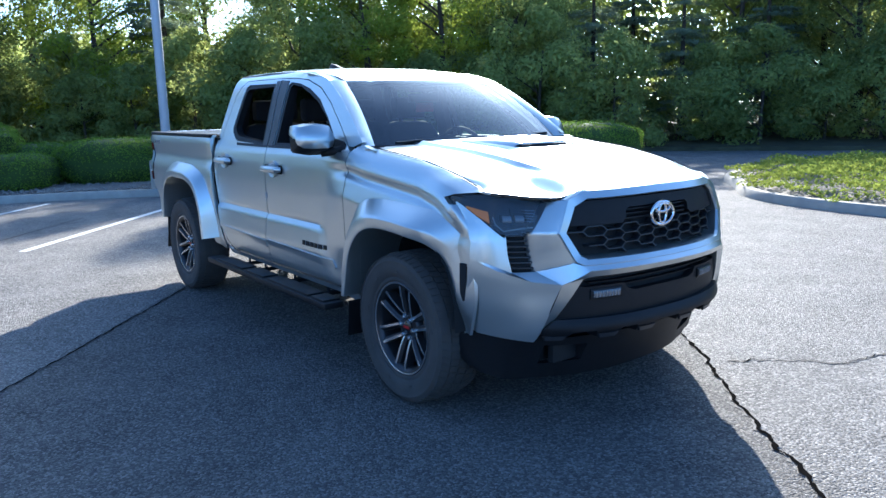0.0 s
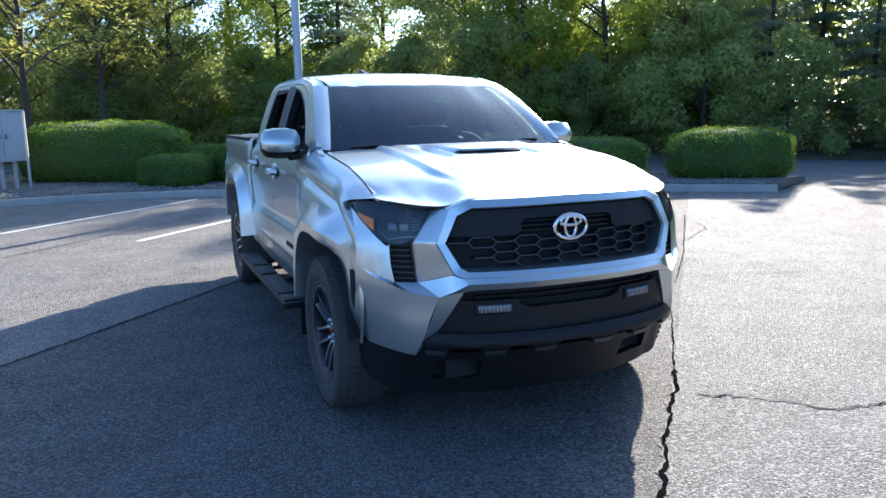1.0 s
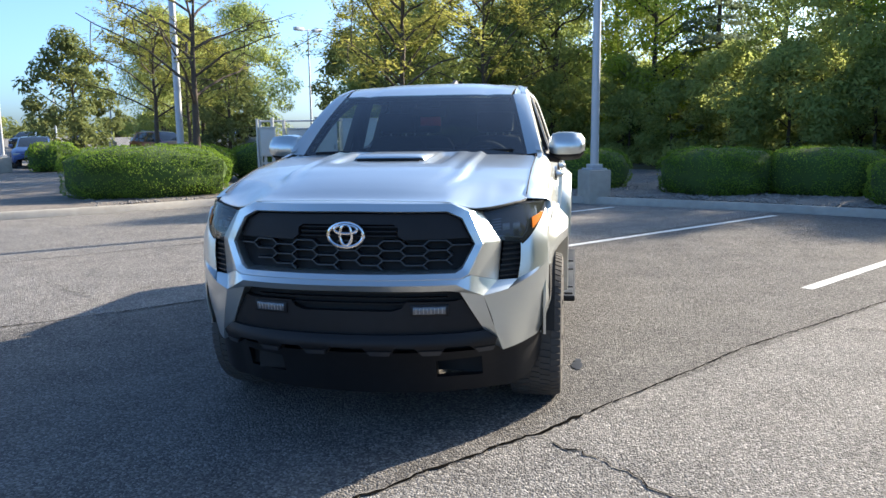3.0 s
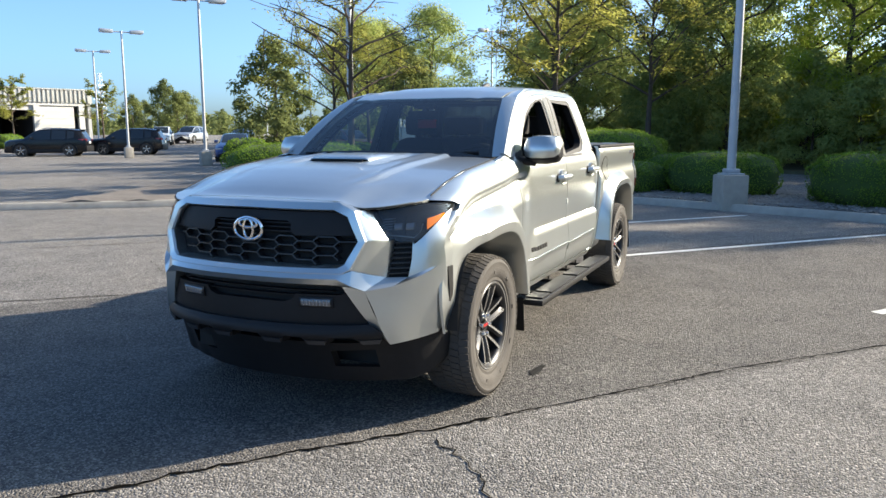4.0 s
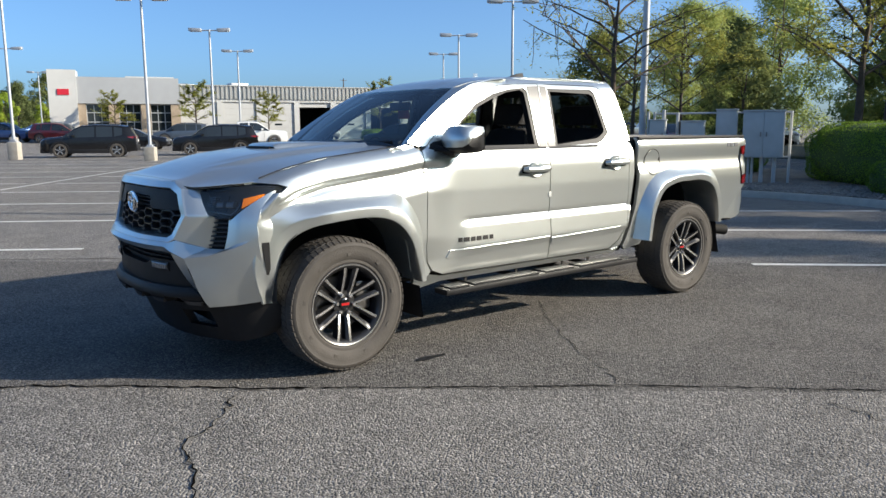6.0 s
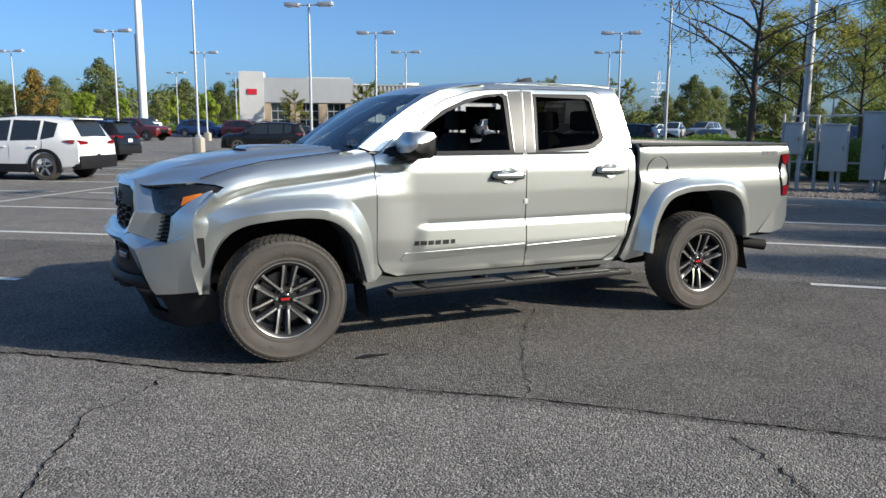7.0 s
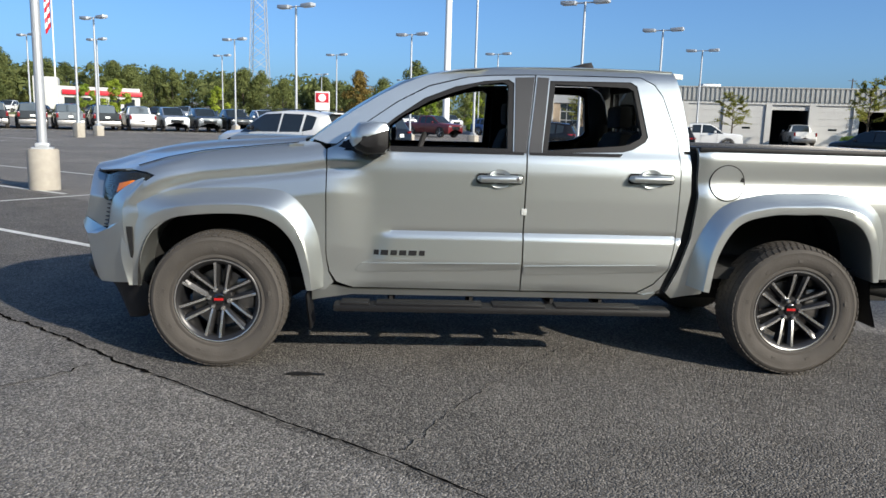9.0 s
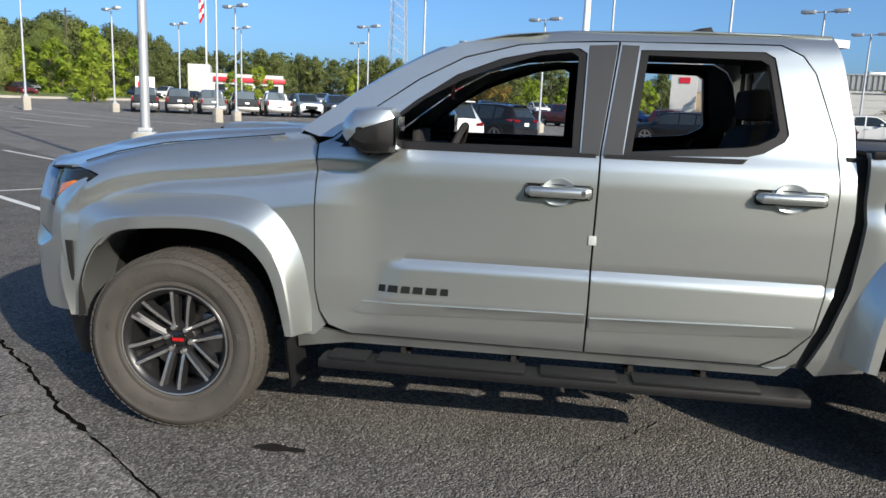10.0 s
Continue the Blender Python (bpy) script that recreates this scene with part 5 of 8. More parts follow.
def flare(inner, outer, surf, out_y):
    """A wheel-arch flare: from the body skin out to a ridge, round to the lip and back in."""
    a, b = resample(smooth_line(outer, 6), 48), resample(smooth_line(inner, 6), 48)
    rows = []
    for t, dy in ((-0.08, -0.012), (0.0, 0.0), (0.015, 0.04), (0.52, 0.88), (0.57, 0.95), (0.63, 1.0), (0.94, 1.0), (0.985, 0.98), (1.0, 0.93), (1.0, 0.60)):
        row = []
        for p, q in zip(a, b):
            x, z = p + (q - p) * t
            base, out = surf(p[0], min(p[1], 1.1)), out_y(p[0], p[1])
            leg = blend(p[0], 0.40, 0.50)
            dy1 = dy * (1 - leg) + leg * min(1, max(0, t / 0.8)) if t < 0.95 and dy > 0.03 else dy
            y = base + dy if abs(dy) < 0.03 else base + (out - base) * dy1
            row.append((x, y, z))
        rows.append(row)
    rows.append([(x, 0.62, z) for x, y, z in rows[-1]])
    return loft(rows)


both("front_flare", flare(ARCH_F, FLARE_F, lambda x, z: fender_y(x, z) * (1 - blend(x, 0.36, 0.46)) + 0.862 * blend(x, 0.36, 0.46), front_out), M["paint"], "silver wheel-arch flare", angle=24)
rows = []
for z in np.linspace(0.785, 1.060, 16):
    p = on_nose(nu(float(np.interp(z, [0.80, 0.834, 0.90, 0.98, 1.06], [0.873, 0.873, 0.866, 0.858, 0.854])), z)[0], z, -0.001)
    x = float(np.interp(z, [0.78, 0.90, 0.955, 1.02, 1.06], [0.440, 0.438, 0.456, 0.418, 0.386]))
    q = (x, fender_y(x, z) + 0.0015, z)
    mid = ((p[0] + q[0]) / 2, max(p[1], q[1]) + 0.003, z)
    rows.append([tuple((1 - t) ** 2 * a + 2 * t * (1 - t) * b + t * t * c for a, b, c in zip(p, mid, q)) for t in np.linspace(0, 1, 8)])
both("corner_panel", loft([r[::-1] for r in rows]), M["paint"], "silver corner panel under the headlight", angle=60)
both("rear_flare", flare(ARCH_R, FLARE_R, bed_y, lambda x, z: 0.955), M["paint"], "silver wheel-arch flare", angle=24)
bed = [(-2.725, 1.322), (-4.27, 1.330), (-4.295, 1.30), (-4.325, 1.24), (-4.20, 1.235), (-4.185, 1.05), (-4.225, 0.885), (-4.30, 0.885), (-4.185, 0.80), (-3.99, 0.585), (-3.80, 0.575)] + [(x, z + 0.004) for x, z in arch_r[::-1][1:-1]] + [(-2.81, 0.47), (-2.64, 0.435), (-2.60, 0.47), (-2.665, 0.62), (-2.715, 0.80), (-2.738, 1.06)]
both("bed_side", panel(bed, left(bed_y), step=0.028), M["paint"], "silver side of the cargo bed")
gapdark = [(-2.66, 1.30), (-2.76, 1.30), (-2.78, 1.06), (-2.74, 0.8), (-2.63, 0.45), (-2.54, 0.46), (-2.63, 0.8), (-2.66, 1.06)]
both("cab_gap", panel(gapdark, lambda x, z: (x, 0.80, z), step=0.1, depth=0.4), M["under"], "dark gap between cab and bed")
for s in (1, -1):
    ring = [(-2.90 + 0.098 * math.cos(a), 1.128 + 0.098 * math.sin(a)) for a in np.linspace(0, 2 * math.pi, 37)[:-1]]
    if s > 0:
        cap = part("fuel_door", panel(ring, lambda x, z: (x, bed_y(x, z) + 0.004, z), step=0.03, depth=0.012), M["paint"], truck, "round silver fuel door")
        rim = [(x, bed_y(x, z) + 0.002, z) for x, z in [(-2.90 + 0.102 * math.cos(a), 1.128 + 0.102 * math.sin(a)) for a in np.linspace(0, 2 * math.pi, 41)]]
        part("rim", tube(rim, 0.0028, 6, cap=False), M["under"], cap)
        part("finger_notch", panel([(-2.975, 1.138), (-2.998, 1.133), (-2.998, 1.160), (-2.984, 1.162)], lambda x, z: (x, bed_y(x, z) + 0.006, z), step=0.05, depth=0.004), M["under"], cap)

# handles
for s in (1, -1):
    fix = (lambda g: g) if s > 0 else mirrored
    for x0, d in ((-1.588, doors[0 if s > 0 else 2]), (-2.462, doors[1 if s > 0 else 3])):
        z0 = 1.118 if x0 > -2 else 1.138
        cup = [(x0 + 0.066 * math.cos(a), z0 + 0.054 * math.sin(a)) for a in np.linspace(0, 6.283, 25)[:-1]]
        h = part("door_handle", fix(tube([(x0 + 0.115, side_y(x0, z0) + 0.008, z0), (x0 + 0.105, side_y(x0, z0) + 0.036, z0), (x0, side_y(x0, z0) + 0.046, z0), (x0 - 0.10, side_y(x0, z0) + 0.038, z0), (x0 - 0.115, side_y(x0, z0) + 0.010, z0)], [0.017, 0.021, 0.021, 0.021, 0.017], 12)), M["paint"], d, "silver pull handle")
        part("cup", fix(panel(cup, lambda x, z: (x, side_y(x, z) + 0.003 + 0.013 * (((x - x0) / 0.066) ** 2 + ((z - z0) / 0.054) ** 2), z), step=0.012, depth=0.018)), M["paint"], h)
        recess = [(x0 + 0.128, z0 - 0.018), (x0 + 0.128, z0 + 0.018), (x0 + 0.118, z0 + 0.026), (x0 + 0.070, z0 + 0.026), (x0 + 0.070, z0 - 0.026), (x0 + 0.118, z0 - 0.026)]
        part("recess", fix(panel(recess, lambda x, z: (x, side_y(x, z) + 0.002, z), step=0.02, depth=0.006)), M["trim"], h)
        part("gasket", fix(tube([(x0 + 0.132 * c, side_y(x0, z0) + 0.006, z0 + d_) for c, d_ in ((1, -0.020), (1, 0.020), (0.93, 0.028), (-0.93, 0.026), (-1, 0.018), (-1, -0.020), (-0.93, -0.027), (0.93, -0.028), (1, -0.020))], 0.0022, 5, cap=False)), M["trim"], h)
        part("slot", fix(panel([(x0 - 0.115, z0 - 0.026), (x0 + 0.115, z0 - 0.026), (x0 + 0.115, z0 - 0.018), (x0 - 0.115, z0 - 0.018)], lambda x, z: (x, side_y(x, z) + 0.016, z), step=0.03, depth=0.012)), M["trim"], h)
        if x0 > -2 and s > 0:
            part("lock", fix(moved(lathe([(0.001, 0.0), (0.009, 0.0), (0.010, -0.004)], 12), Matrix.Translation((x0 - 0.095, side_y(x0, z0) + 0.060, z0 + 0.002)))), M["steel"], h)
    # raised moulding low on the doors and the plain name bars
    for a, b, d in ((-0.775, -1.722, doors[0 if s > 0 else 2]), (-1.745, -2.52, doors[1 if s > 0 else 3])):
        m0 = [(a, 0.578), (a - 0.035 if a > -1 else a, 0.618), (b, 0.632 if a > -1 else 0.640), (b, 0.598), (a - 0.02, 0.566)]
        part("door_moulding", fix(panel(m0, lambda x, z: (x, side_y(x, z) + 0.007, z), step=0.04, depth=0.012)), M["paint"], d)
    k = 0
    for w in (0.036, 0.052, 0.046, 0.050, 0.056, 0.040):
        x0 = -0.876 - k
        bar = [(x0, 0.668), (x0 - 0.004, 0.696), (x0 - w * 0.86, 0.696), (x0 - w * 0.82, 0.668)]
        part("name_bar", fix(panel(bar, lambda x, z: (x, side_y(x, z) + 0.004, z), step=0.05, depth=0.006)), M["black"], doors[0 if s > 0 else 2], "plain black name bar")
        k += w + 0.004
    part("catch", fix(box(-1.749, -1.718, 0.845, 0.852, 0.912, 0.950, 0.003)), M["cabinet"], truck, "small white transport tab on the door edge")


# ---- bonnet, scoop, windscreen, roof ----
def hood_z(x, y):
    a = abs(y)
    c = table(x, [-0.6, -0.42, 0.0, 0.30, 0.55, 0.70, 0.77, 0.80, 0.82], [1.305, 1.295, 1.268, 1.240, 1.208, 1.178, 1.155, 1.135, 1.125], 0.012)
    e = min(gap_z(x), c)
    k = (min(a, 0.765) / 0.765) ** 2.5
    z = c * (1 - k) + (e - 0.004) * k
    g = max(0.0, hood_edge(y) - x)
    z0 = float(np.interp(a, [0, 0.43, 0.475, 0.52, 0.56, 0.62, 0.68, 0.765], [1.131, 1.129, 1.115, 1.099, 1.094, 1.097, 1.104, 1.118]))
    k = 1 - (1 - min(1, g / (0.22 + 0.14 * blend(a, 0.40, 0.55) * (1 - blend(a, 0.62, 0.74))))) ** 2.0
    z = min(z, z0 + (max(z, z0) - z0) * k)
    fade = 1 - blend(x, 0.35, 0.66)
    z += 0.020 * (1 - blend(a, 0.38 + 0.06 * fade, 0.412 + 0.06 * fade)) * fade
    z -= 0.006 * (1 - blend(abs(a - 0.33 - 0.06 * fade), 0.0, 0.05)) * fade
    z -= 0.022 * blend(a, 0.205, 0.222) * (1 - blend(a, 0.285, 0.315)) * (1 - blend(x, 0.05, 0.20)) * blend(x, -0.45, -0.30)
    return z


def hood_edge(y):
    return float(np.interp(abs(y), [0, 0.30, 0.44, 0.53, 0.60, 0.68, 0.745, 0.765], [0.815, 0.811, 0.802, 0.768, 0.728, 0.655, 0.570, 0.500]))


front = [(hood_edge(y), y) for y in np.linspace(0.765, -0.765, 61)]
hood = front + [(0.0, -0.757), (-0.40, -0.752), (-0.43, -0.745), (-0.455, -0.60), (-0.425, -0.35), (-0.405, 0.0), (-0.425, 0.35), (-0.455, 0.60), (-0.43, 0.745), (-0.40, 0.752), (0.0, 0.757)]
part("bonnet", panel(hood, lambda x, y: (x, y, hood_z(x, y)), step=0.015, depth=0.012, inward=(0, 0, -1)), M["paint"], truck, "silver sculpted bonnet", angle=60)
lip = [(hood_edge(y) + 0.003, y, hood_z(hood_edge(y), y) - 0.007) for y in np.linspace(-0.755, 0.755, 81)]
part("bonnet_seam", tube(lip, 0.0042, 5), M["under"], truck, "dark gap in front of the bonnet")
for s in (1, -1):
    seam = [(x, s * (0.7635 if x > -0.38 else 0.757), gap_z(x) + 0.0015) for x in np.linspace(0.46, -0.44, 40)]
    part("bonnet_seam", tube(seam, 0.0032, 5), M["under"], truck, "dark gap beside the bonnet")
rows = []
for x, hh in ((-0.34, 0.003), (-0.25, 0.011), (-0.10, 0.022), (0.03, 0.028), (0.085, 0.028), (0.105, 0.022), (0.108, 0.015)):
    rows.append([(x - 0.03 * abs(y) / 0.19, y, hood_z(x, y * 0.9) + hh * k) for y, k in ((-0.205, -0.3), (-0.19, 0.6), (-0.172, 0.95), (-0.15, 1), (0, 1.04), (0.15, 1), (0.172, 0.95), (0.19, 0.6), (0.205, -0.3))])
scoop = part("hood_scoop", loft([r[::-1] for r in rows][::-1]), M["paint"], truck, "silver bonnet scoop with a black mouth")
part("mouth", box(0.02, 0.102, -0.165, 0.165, 1.245, 1.286, 0.006), M["under"], scoop)
part("mouth_lip", tube([(0.098, -0.17, 1.283), (0.104, -0.1, 1.287), (0.106, 0, 1.288), (0.104, 0.1, 1.287), (0.098, 0.17, 1.283)], 0.005, 8), M["black"], scoop)


def roof_z(x, y):
    a = abs(y)
    c = table(x, [-2.66, -2.58, -2.45, -2.1, -1.7, -1.4, -1.2, -1.07, -1.02, -0.96], [1.765, 1.782, 1.792, 1.796, 1.787, 1.768, 1.738, 1.698, 1.678, 1.662], 0.015)
    return c - 0.028 * (a / 0.58) ** 2.5 - 0.006 * (1 - blend(abs(a - 0.40), 0.0, 0.05))


def screen(u, v):
    """Windscreen: u across (-1 to 1), v up (0 to 1)."""
    x0, x1 = -0.412 - 0.118 * u * u, -0.990 - 0.065 * u * u
    y = u * (0.715 + (0.585 - 0.715) * v)
    top = roof_z(x1 - 0.02, u * 0.56) - 0.004
    z = 1.292 + (top - 1.292) * v
    return (x0 + (x1 - x0) * v + 0.02 * math.sin(math.pi * v), y, z + 0.012 * math.sin(math.pi * v))


part("windscreen", loft([[screen(u, v) for u in np.linspace(-1, 1, 21)] for v in np.linspace(0, 1, 11)]), M["screen"], truck, "tinted windscreen")
band = []
for v0, v1 in ((0.965, 1.0), (0.0, 0.04)):
    band.append(loft([[tuple(Vector(screen(u, v)) + Vector((-0.004, 0, -0.003))) for u in np.linspace(-1, 1, 21)] for v in (v0, v1)]))
for u0, u1 in ((-1, -0.955), (0.955, 1)):
    band.append(loft([[tuple(Vector(screen(u, v)) + Vector((-0.004, 0, -0.003))) for u in (u0, u1)] for v in np.linspace(0, 1, 11)]))
part("screen_border", join(*band), M["gloss"], truck)
for s in (1, -1):
    p = [screen(s * 0.985, v) for v in np.linspace(0, 1, 10)]
    ex = [c for c in cab[:8]]
    q = [(float(np.interp(z + 0.004, [c[1] for c in ex], [c[0] for c in ex])), s * (door_y(x, min(1.70, z + 0.004)) - 0.001), z + 0.004) for x, y, z in p]
    mid = [tuple((Vector(a) + Vector(b)) / 2 + Vector((0.010, s * 0.010, 0.004))) for a, b in zip(p, q)]
    g = loft([p, mid, q])
    part("pillar_face", g if s > 0 else (g[0], [tuple(reversed(f)) for f in g[1]]), M["paint"], truck)
part("cowl", join(box(-0.62, -0.40, -0.70, 0.70, 1.245, 1.283, 0.01), tube([(-0.47, -0.60, 1.305), (-0.50, -0.2, 1.318), (-0.47, 0.05, 1.312)], 0.008), tube([(-0.47, 0.05, 1.305), (-0.50, 0.35, 1.318), (-0.52, 0.62, 1.318)], 0.008)), M["black"], truck, "black cowl with wipers")


roof = [(-1.000, 0), (-1.016, 0.30), (-1.063, 0.560), (-1.25, 0.575), (-1.6, 0.585), (-2.5, 0.585), (-2.62, 0.560), (-2.645, 0.30), (-2.65, 0)]
roof = roof + [(x, -y) for x, y in roof[-2:0:-1]]
part("roof", panel(roof, lambda x, y: (x, y, roof_z(x, y)), step=0.04, depth=0.02, inward=(0, 0, -1)), M["paint"], truck, "silver cab roof", angle=60)
for s in (1, -1):
    g = loft([[(x, s * 0.583, roof_z(x, 0.583)) for x in np.linspace(-1.06, -2.62, 24)], [(x, s * 0.592, roof_z(x, 0.58) - 0.006) for x in np.linspace(-1.06, -2.62, 24)], [(x, s * (door_y(x, 1.752 if x < -1.5 else 1.70)), np.interp(x, [-2.6, -2.1, -1.6, -1.35, -1.15, -1.06], [1.762, 1.764, 1.752, 1.728, 1.686, 1.652])) for x in np.linspace(-1.06, -2.62, 24)]])
    part("roof_edge", g, M["paint"], truck)
fin = [[(x + dx, w, 1.79 + h) for dx, w, h in ((0.0, 0.035 * k, 0), (0.0, 0.012 * k, hh), (0.0, -0.012 * k, hh), (0.0, -0.035 * k, 0))] for x, k, hh in ((-2.05, 0.3, 0.004), (-2.12, 0.8, 0.022), (-2.22, 1, 0.052), (-2.27, 1, 0.060), (-2.30, 0.8, 0.004))]
part("antenna_fin", loft(fin, cap=True), M["black"], truck, "dark shark-fin antenna")
spoil = panel([(-2.60, -0.58), (-2.60, 0.58), (-2.70, 0.56), (-2.72, 0.3), (-2.725, 0), (-2.72, -0.3), (-2.70, -0.56)], lambda x, y: (x, y, 1.775 - 0.02 * (abs(y) / 0.58) ** 2 - 0.06 * (-2.6 - x)), step=0.04, depth=0.03, inward=(0, 0, -1))
part("roof_lip", spoil, M["paint"], truck)


# ---- mirrors ----
for s in (1, -1):
    fix = (lambda g: g) if s > 0 else mirrored
    rows = []
    for y, k, dx in ((0.825, 0.55, 0.0), (0.84, 0.86, 0.0), (0.88, 1.0, 0.004), (0.96, 1.0, 0.0), (1.015, 0.88, -0.012), (1.040, 0.5, -0.02)):
        rows.append([(-0.855 + dx + cx * k * 0.104 + 0.05 * (1 - k), y, 1.325 + cz * 0.088 * k) for cx, cz in ((1.0, -0.1), (0.92, 0.45), (0.55, 0.92), (-0.2, 1.0), (-0.85, 0.95), (-1.0, 0.6), (-1.0, -0.5), (-0.8, -0.9), (0.2, -0.95), (0.8, -0.65))])
    mir = part("door_mirror", fix(loft(rows, closed=True, cap=True)), M["black"], truck, "door mirror with bright cap")
    caprows = [[(x + 0.004, y + 0.002, z + 0.004) for x, y, z in r if z > 1.2] for r in [[(-0.855 + dx + cx * k * 0.107 + 0.05 * (1 - k), y, 1.327 + cz * 0.090 * k) for cx, cz in ((0.86, -0.55), (1.02, -0.25), (1.0, 0.1), (0.92, 0.45), (0.55, 0.92), (-0.2, 1.0), (-0.85, 0.95), (-1.02, 0.62))] for y, k, dx in ((0.822, 0.50, 0.0), (0.84, 0.88, 0.0), (0.88, 1.0, 0.004), (0.96, 1.0, 0.0), (1.015, 0.90, -0.012), (1.042, 0.52, -0.02), (1.046, 0.12, -0.02))]]
    n = min(len(r) for r in caprows)
    part("mirror_cap", fix(loft([r[-n:] for r in caprows])), M["paint"], mir, "silver mirror cap")
    part("mirror_arm", fix(tube([(-0.70, 0.77, 1.285), (-0.77, 0.81, 1.262), (-0.83, 0.88, 1.255)], [0.030, 0.024, 0.028], 10)), M["black"], mir)
    part("mirror_glass", fix(box(-0.965, -0.962, 0.85, 1.01, 1.262, 1.385, 0.001)), M["chrome"], mir)
    part("mirror_foot", fix(panel([(-0.655, 1.265), (-0.72, 1.262), (-0.80, 1.264), (-0.83, 1.33), (-0.72, 1.325 - 0.01)], lambda x, z: (x, door_y(x, z) + 0.008, z), step=0.05, depth=0.03)), M["black"], mir)


# ---- running boards, flaps, tail ----
for s in (1, -1):
    fix = (lambda g: g) if s > 0 else mirrored
    step = part("running_board", fix(join(tube([(-0.66, 0.93, 0.385), (-2.58, 0.93, 0.385)], 0.0), box(-2.58, -0.66, 0.870, 1.00, 0.362, 0.402, 0.014))), M["black"], truck, "black running board with ribbed treads")
    for a, b in ((-0.70, -0.86), (-0.90, -1.50), (-1.56, -1.86), (-1.92, -2.40)):
        part("tread", fix(box(b, a, 0.872, 0.985, 0.400, 0.413, 0.005)), M["trim"], step)
    for x in (-0.98, -1.45, -1.93, -2.22):
        part("bracket", fix(box(x - 0.022, x + 0.022, 0.62, 0.90, 0.365, 0.385)), M["under"], step)
        part("bracket", fix(box(x - 0.010, x + 0.010, 0.795, 0.805, 0.36, 0.44)), M["under"], step)
    flap = [[(x, y, z) for y in (0.70, 0.78, 0.87, 0.925)] for x, z in ((-0.505, 0.44), (-0.515, 0.34), (-0.530, 0.235))]
    part("mud_flap", fix(join(loft(flap), moved(loft([r[::-1] for r in flap]), Matrix.Translation((0.008, 0, 0))))), M["black"], truck, "black mud flap behind the wheel")
    flap = [[(x, y, z) for y in (0.68, 0.78, 0.87, 0.92)] for x, z in ((-3.775, 0.58), (-3.80, 0.44), (-3.845, 0.30))]
    part("mud_flap", fix(join(loft(flap), moved(loft([r[::-1] for r in flap]), Matrix.Translation((0.008, 0, 0))))), M["black"], truck, "black mud flap behind the wheel")
    # dark wheel wells
    for arch in (arch_f, arch_r):
        big = [(x, z + 0.01) for x, z in arch]
        w = loft([[(x, y, z) for x, z in big] for y in (0.90, 0.35)])
        part("wheel_well", fix(join(w, prism(big + [(big[-1][0], 0.35), (big[0][0], 0.35)], 0.30, 0.35))), M["under"], truck, "black wheel-well liner")
    # tail lamp
    tail = [(-4.205, 1.232), (-4.325, 1.238), (-4.345, 1.16), (-4.335, 0.97), (-4.305, 0.89), (-4.228, 0.892), (-4.19, 1.05)]
    on_tail = lambda d: lambda x, z: (x, bed_y(x, z) + d - 0.25 * max(0, -4.27 - x), z)
    tl = part("tail_lamp", fix(panel(tail, on_tail(0.004), step=0.03, depth=0.08)), M["gloss"], truck, "tail lamp with red ends and a pale middle")
    part("upper_lens", fix(panel([(-4.207, 1.229), (-4.325, 1.235), (-4.342, 1.165), (-4.288, 1.148), (-4.232, 1.168)], on_tail(0.011), step=0.03, depth=0.012)), M["lampred"], tl, "red upper lens")
    part("middle_lens", fix(panel([(-4.226, 1.160), (-4.282, 1.142), (-4.290, 1.05), (-4.272, 0.985), (-4.225, 0.975), (-4.200, 1.05)], on_tail(0.010), step=0.03, depth=0.012)), M["paint"], tl, "pale silver middle")
    part("lower_lens", fix(panel([(-4.224, 0.968), (-4.278, 0.978), (-4.332, 0.965), (-4.305, 0.893), (-4.230, 0.895)], on_tail(0.011), step=0.03, depth=0.012)), M["lampred"], tl, "red lower lens")
    for k, w in enumerate((0.05, 0.05, 0.05)):
        x0 = -3.985 - k * 0.06
        part("bed_mark", fix(panel([(x0, 1.232), (x0, 1.262), (x0 - w, 1.262), (x0 - w, 1.232)], lambda x, z: (x, bed_y(x, z) + 0.0035, z), step=0.06, depth=0.004)), M["lampclear"], truck, "plain pale decal bar")
cover = part("tonneau_cover", box(-4.26, -2.74, -0.80, 0.80, 1.300, 1.328, 0.012), M["satin"], truck, "flat black cover over the cargo bed")
for y in np.linspace(-0.7, 0.7, 9):
    part("rib", box(-4.24, -2.76, y - 0.006, y + 0.006, 1.326, 1.331, 0.002), M["satin"], cover)
for s in (1, -1):
    part("bed_rail", (lambda g: g if s > 0 else mirrored(g))(box(-4.28, -2.73, 0.785, 0.858, 1.300, 1.331, 0.010)), M["black"], truck, "black cap on the bed rail")
part("tailgate", box(-4.36, -4.29, -0.70, 0.70, 0.80, 1.33, 0.02), M["paint"], truck, "silver tailgate")
rb = [(-4.02, 0.585), (-4.22, 0.80), (-4.30, 0.872), (-4.42, 0.875), (-4.44, 0.70), (-4.36, 0.60), (-4.16, 0.575)]
g = panel(rb, lambda x, z: (x, 0.845 - 0.5 * max(0, -4.20 - x) ** 1.3, z), step=0.03, depth=0.7)
part("rear_bumper", join(g, mirrored(g), box(-4.50, -4.40, -0.72, 0.72, 0.62, 0.86, 0.03)), M["paint"], truck, "silver rear bumper")
part("exhaust_tip", tube([(-3.86, 0.62, 0.50), (-4.06, 0.70, 0.475), (-4.20, 0.76, 0.455)], [0.045, 0.045, 0.047], 16, cap=False), M["under"], truck, "dark exhaust tip")
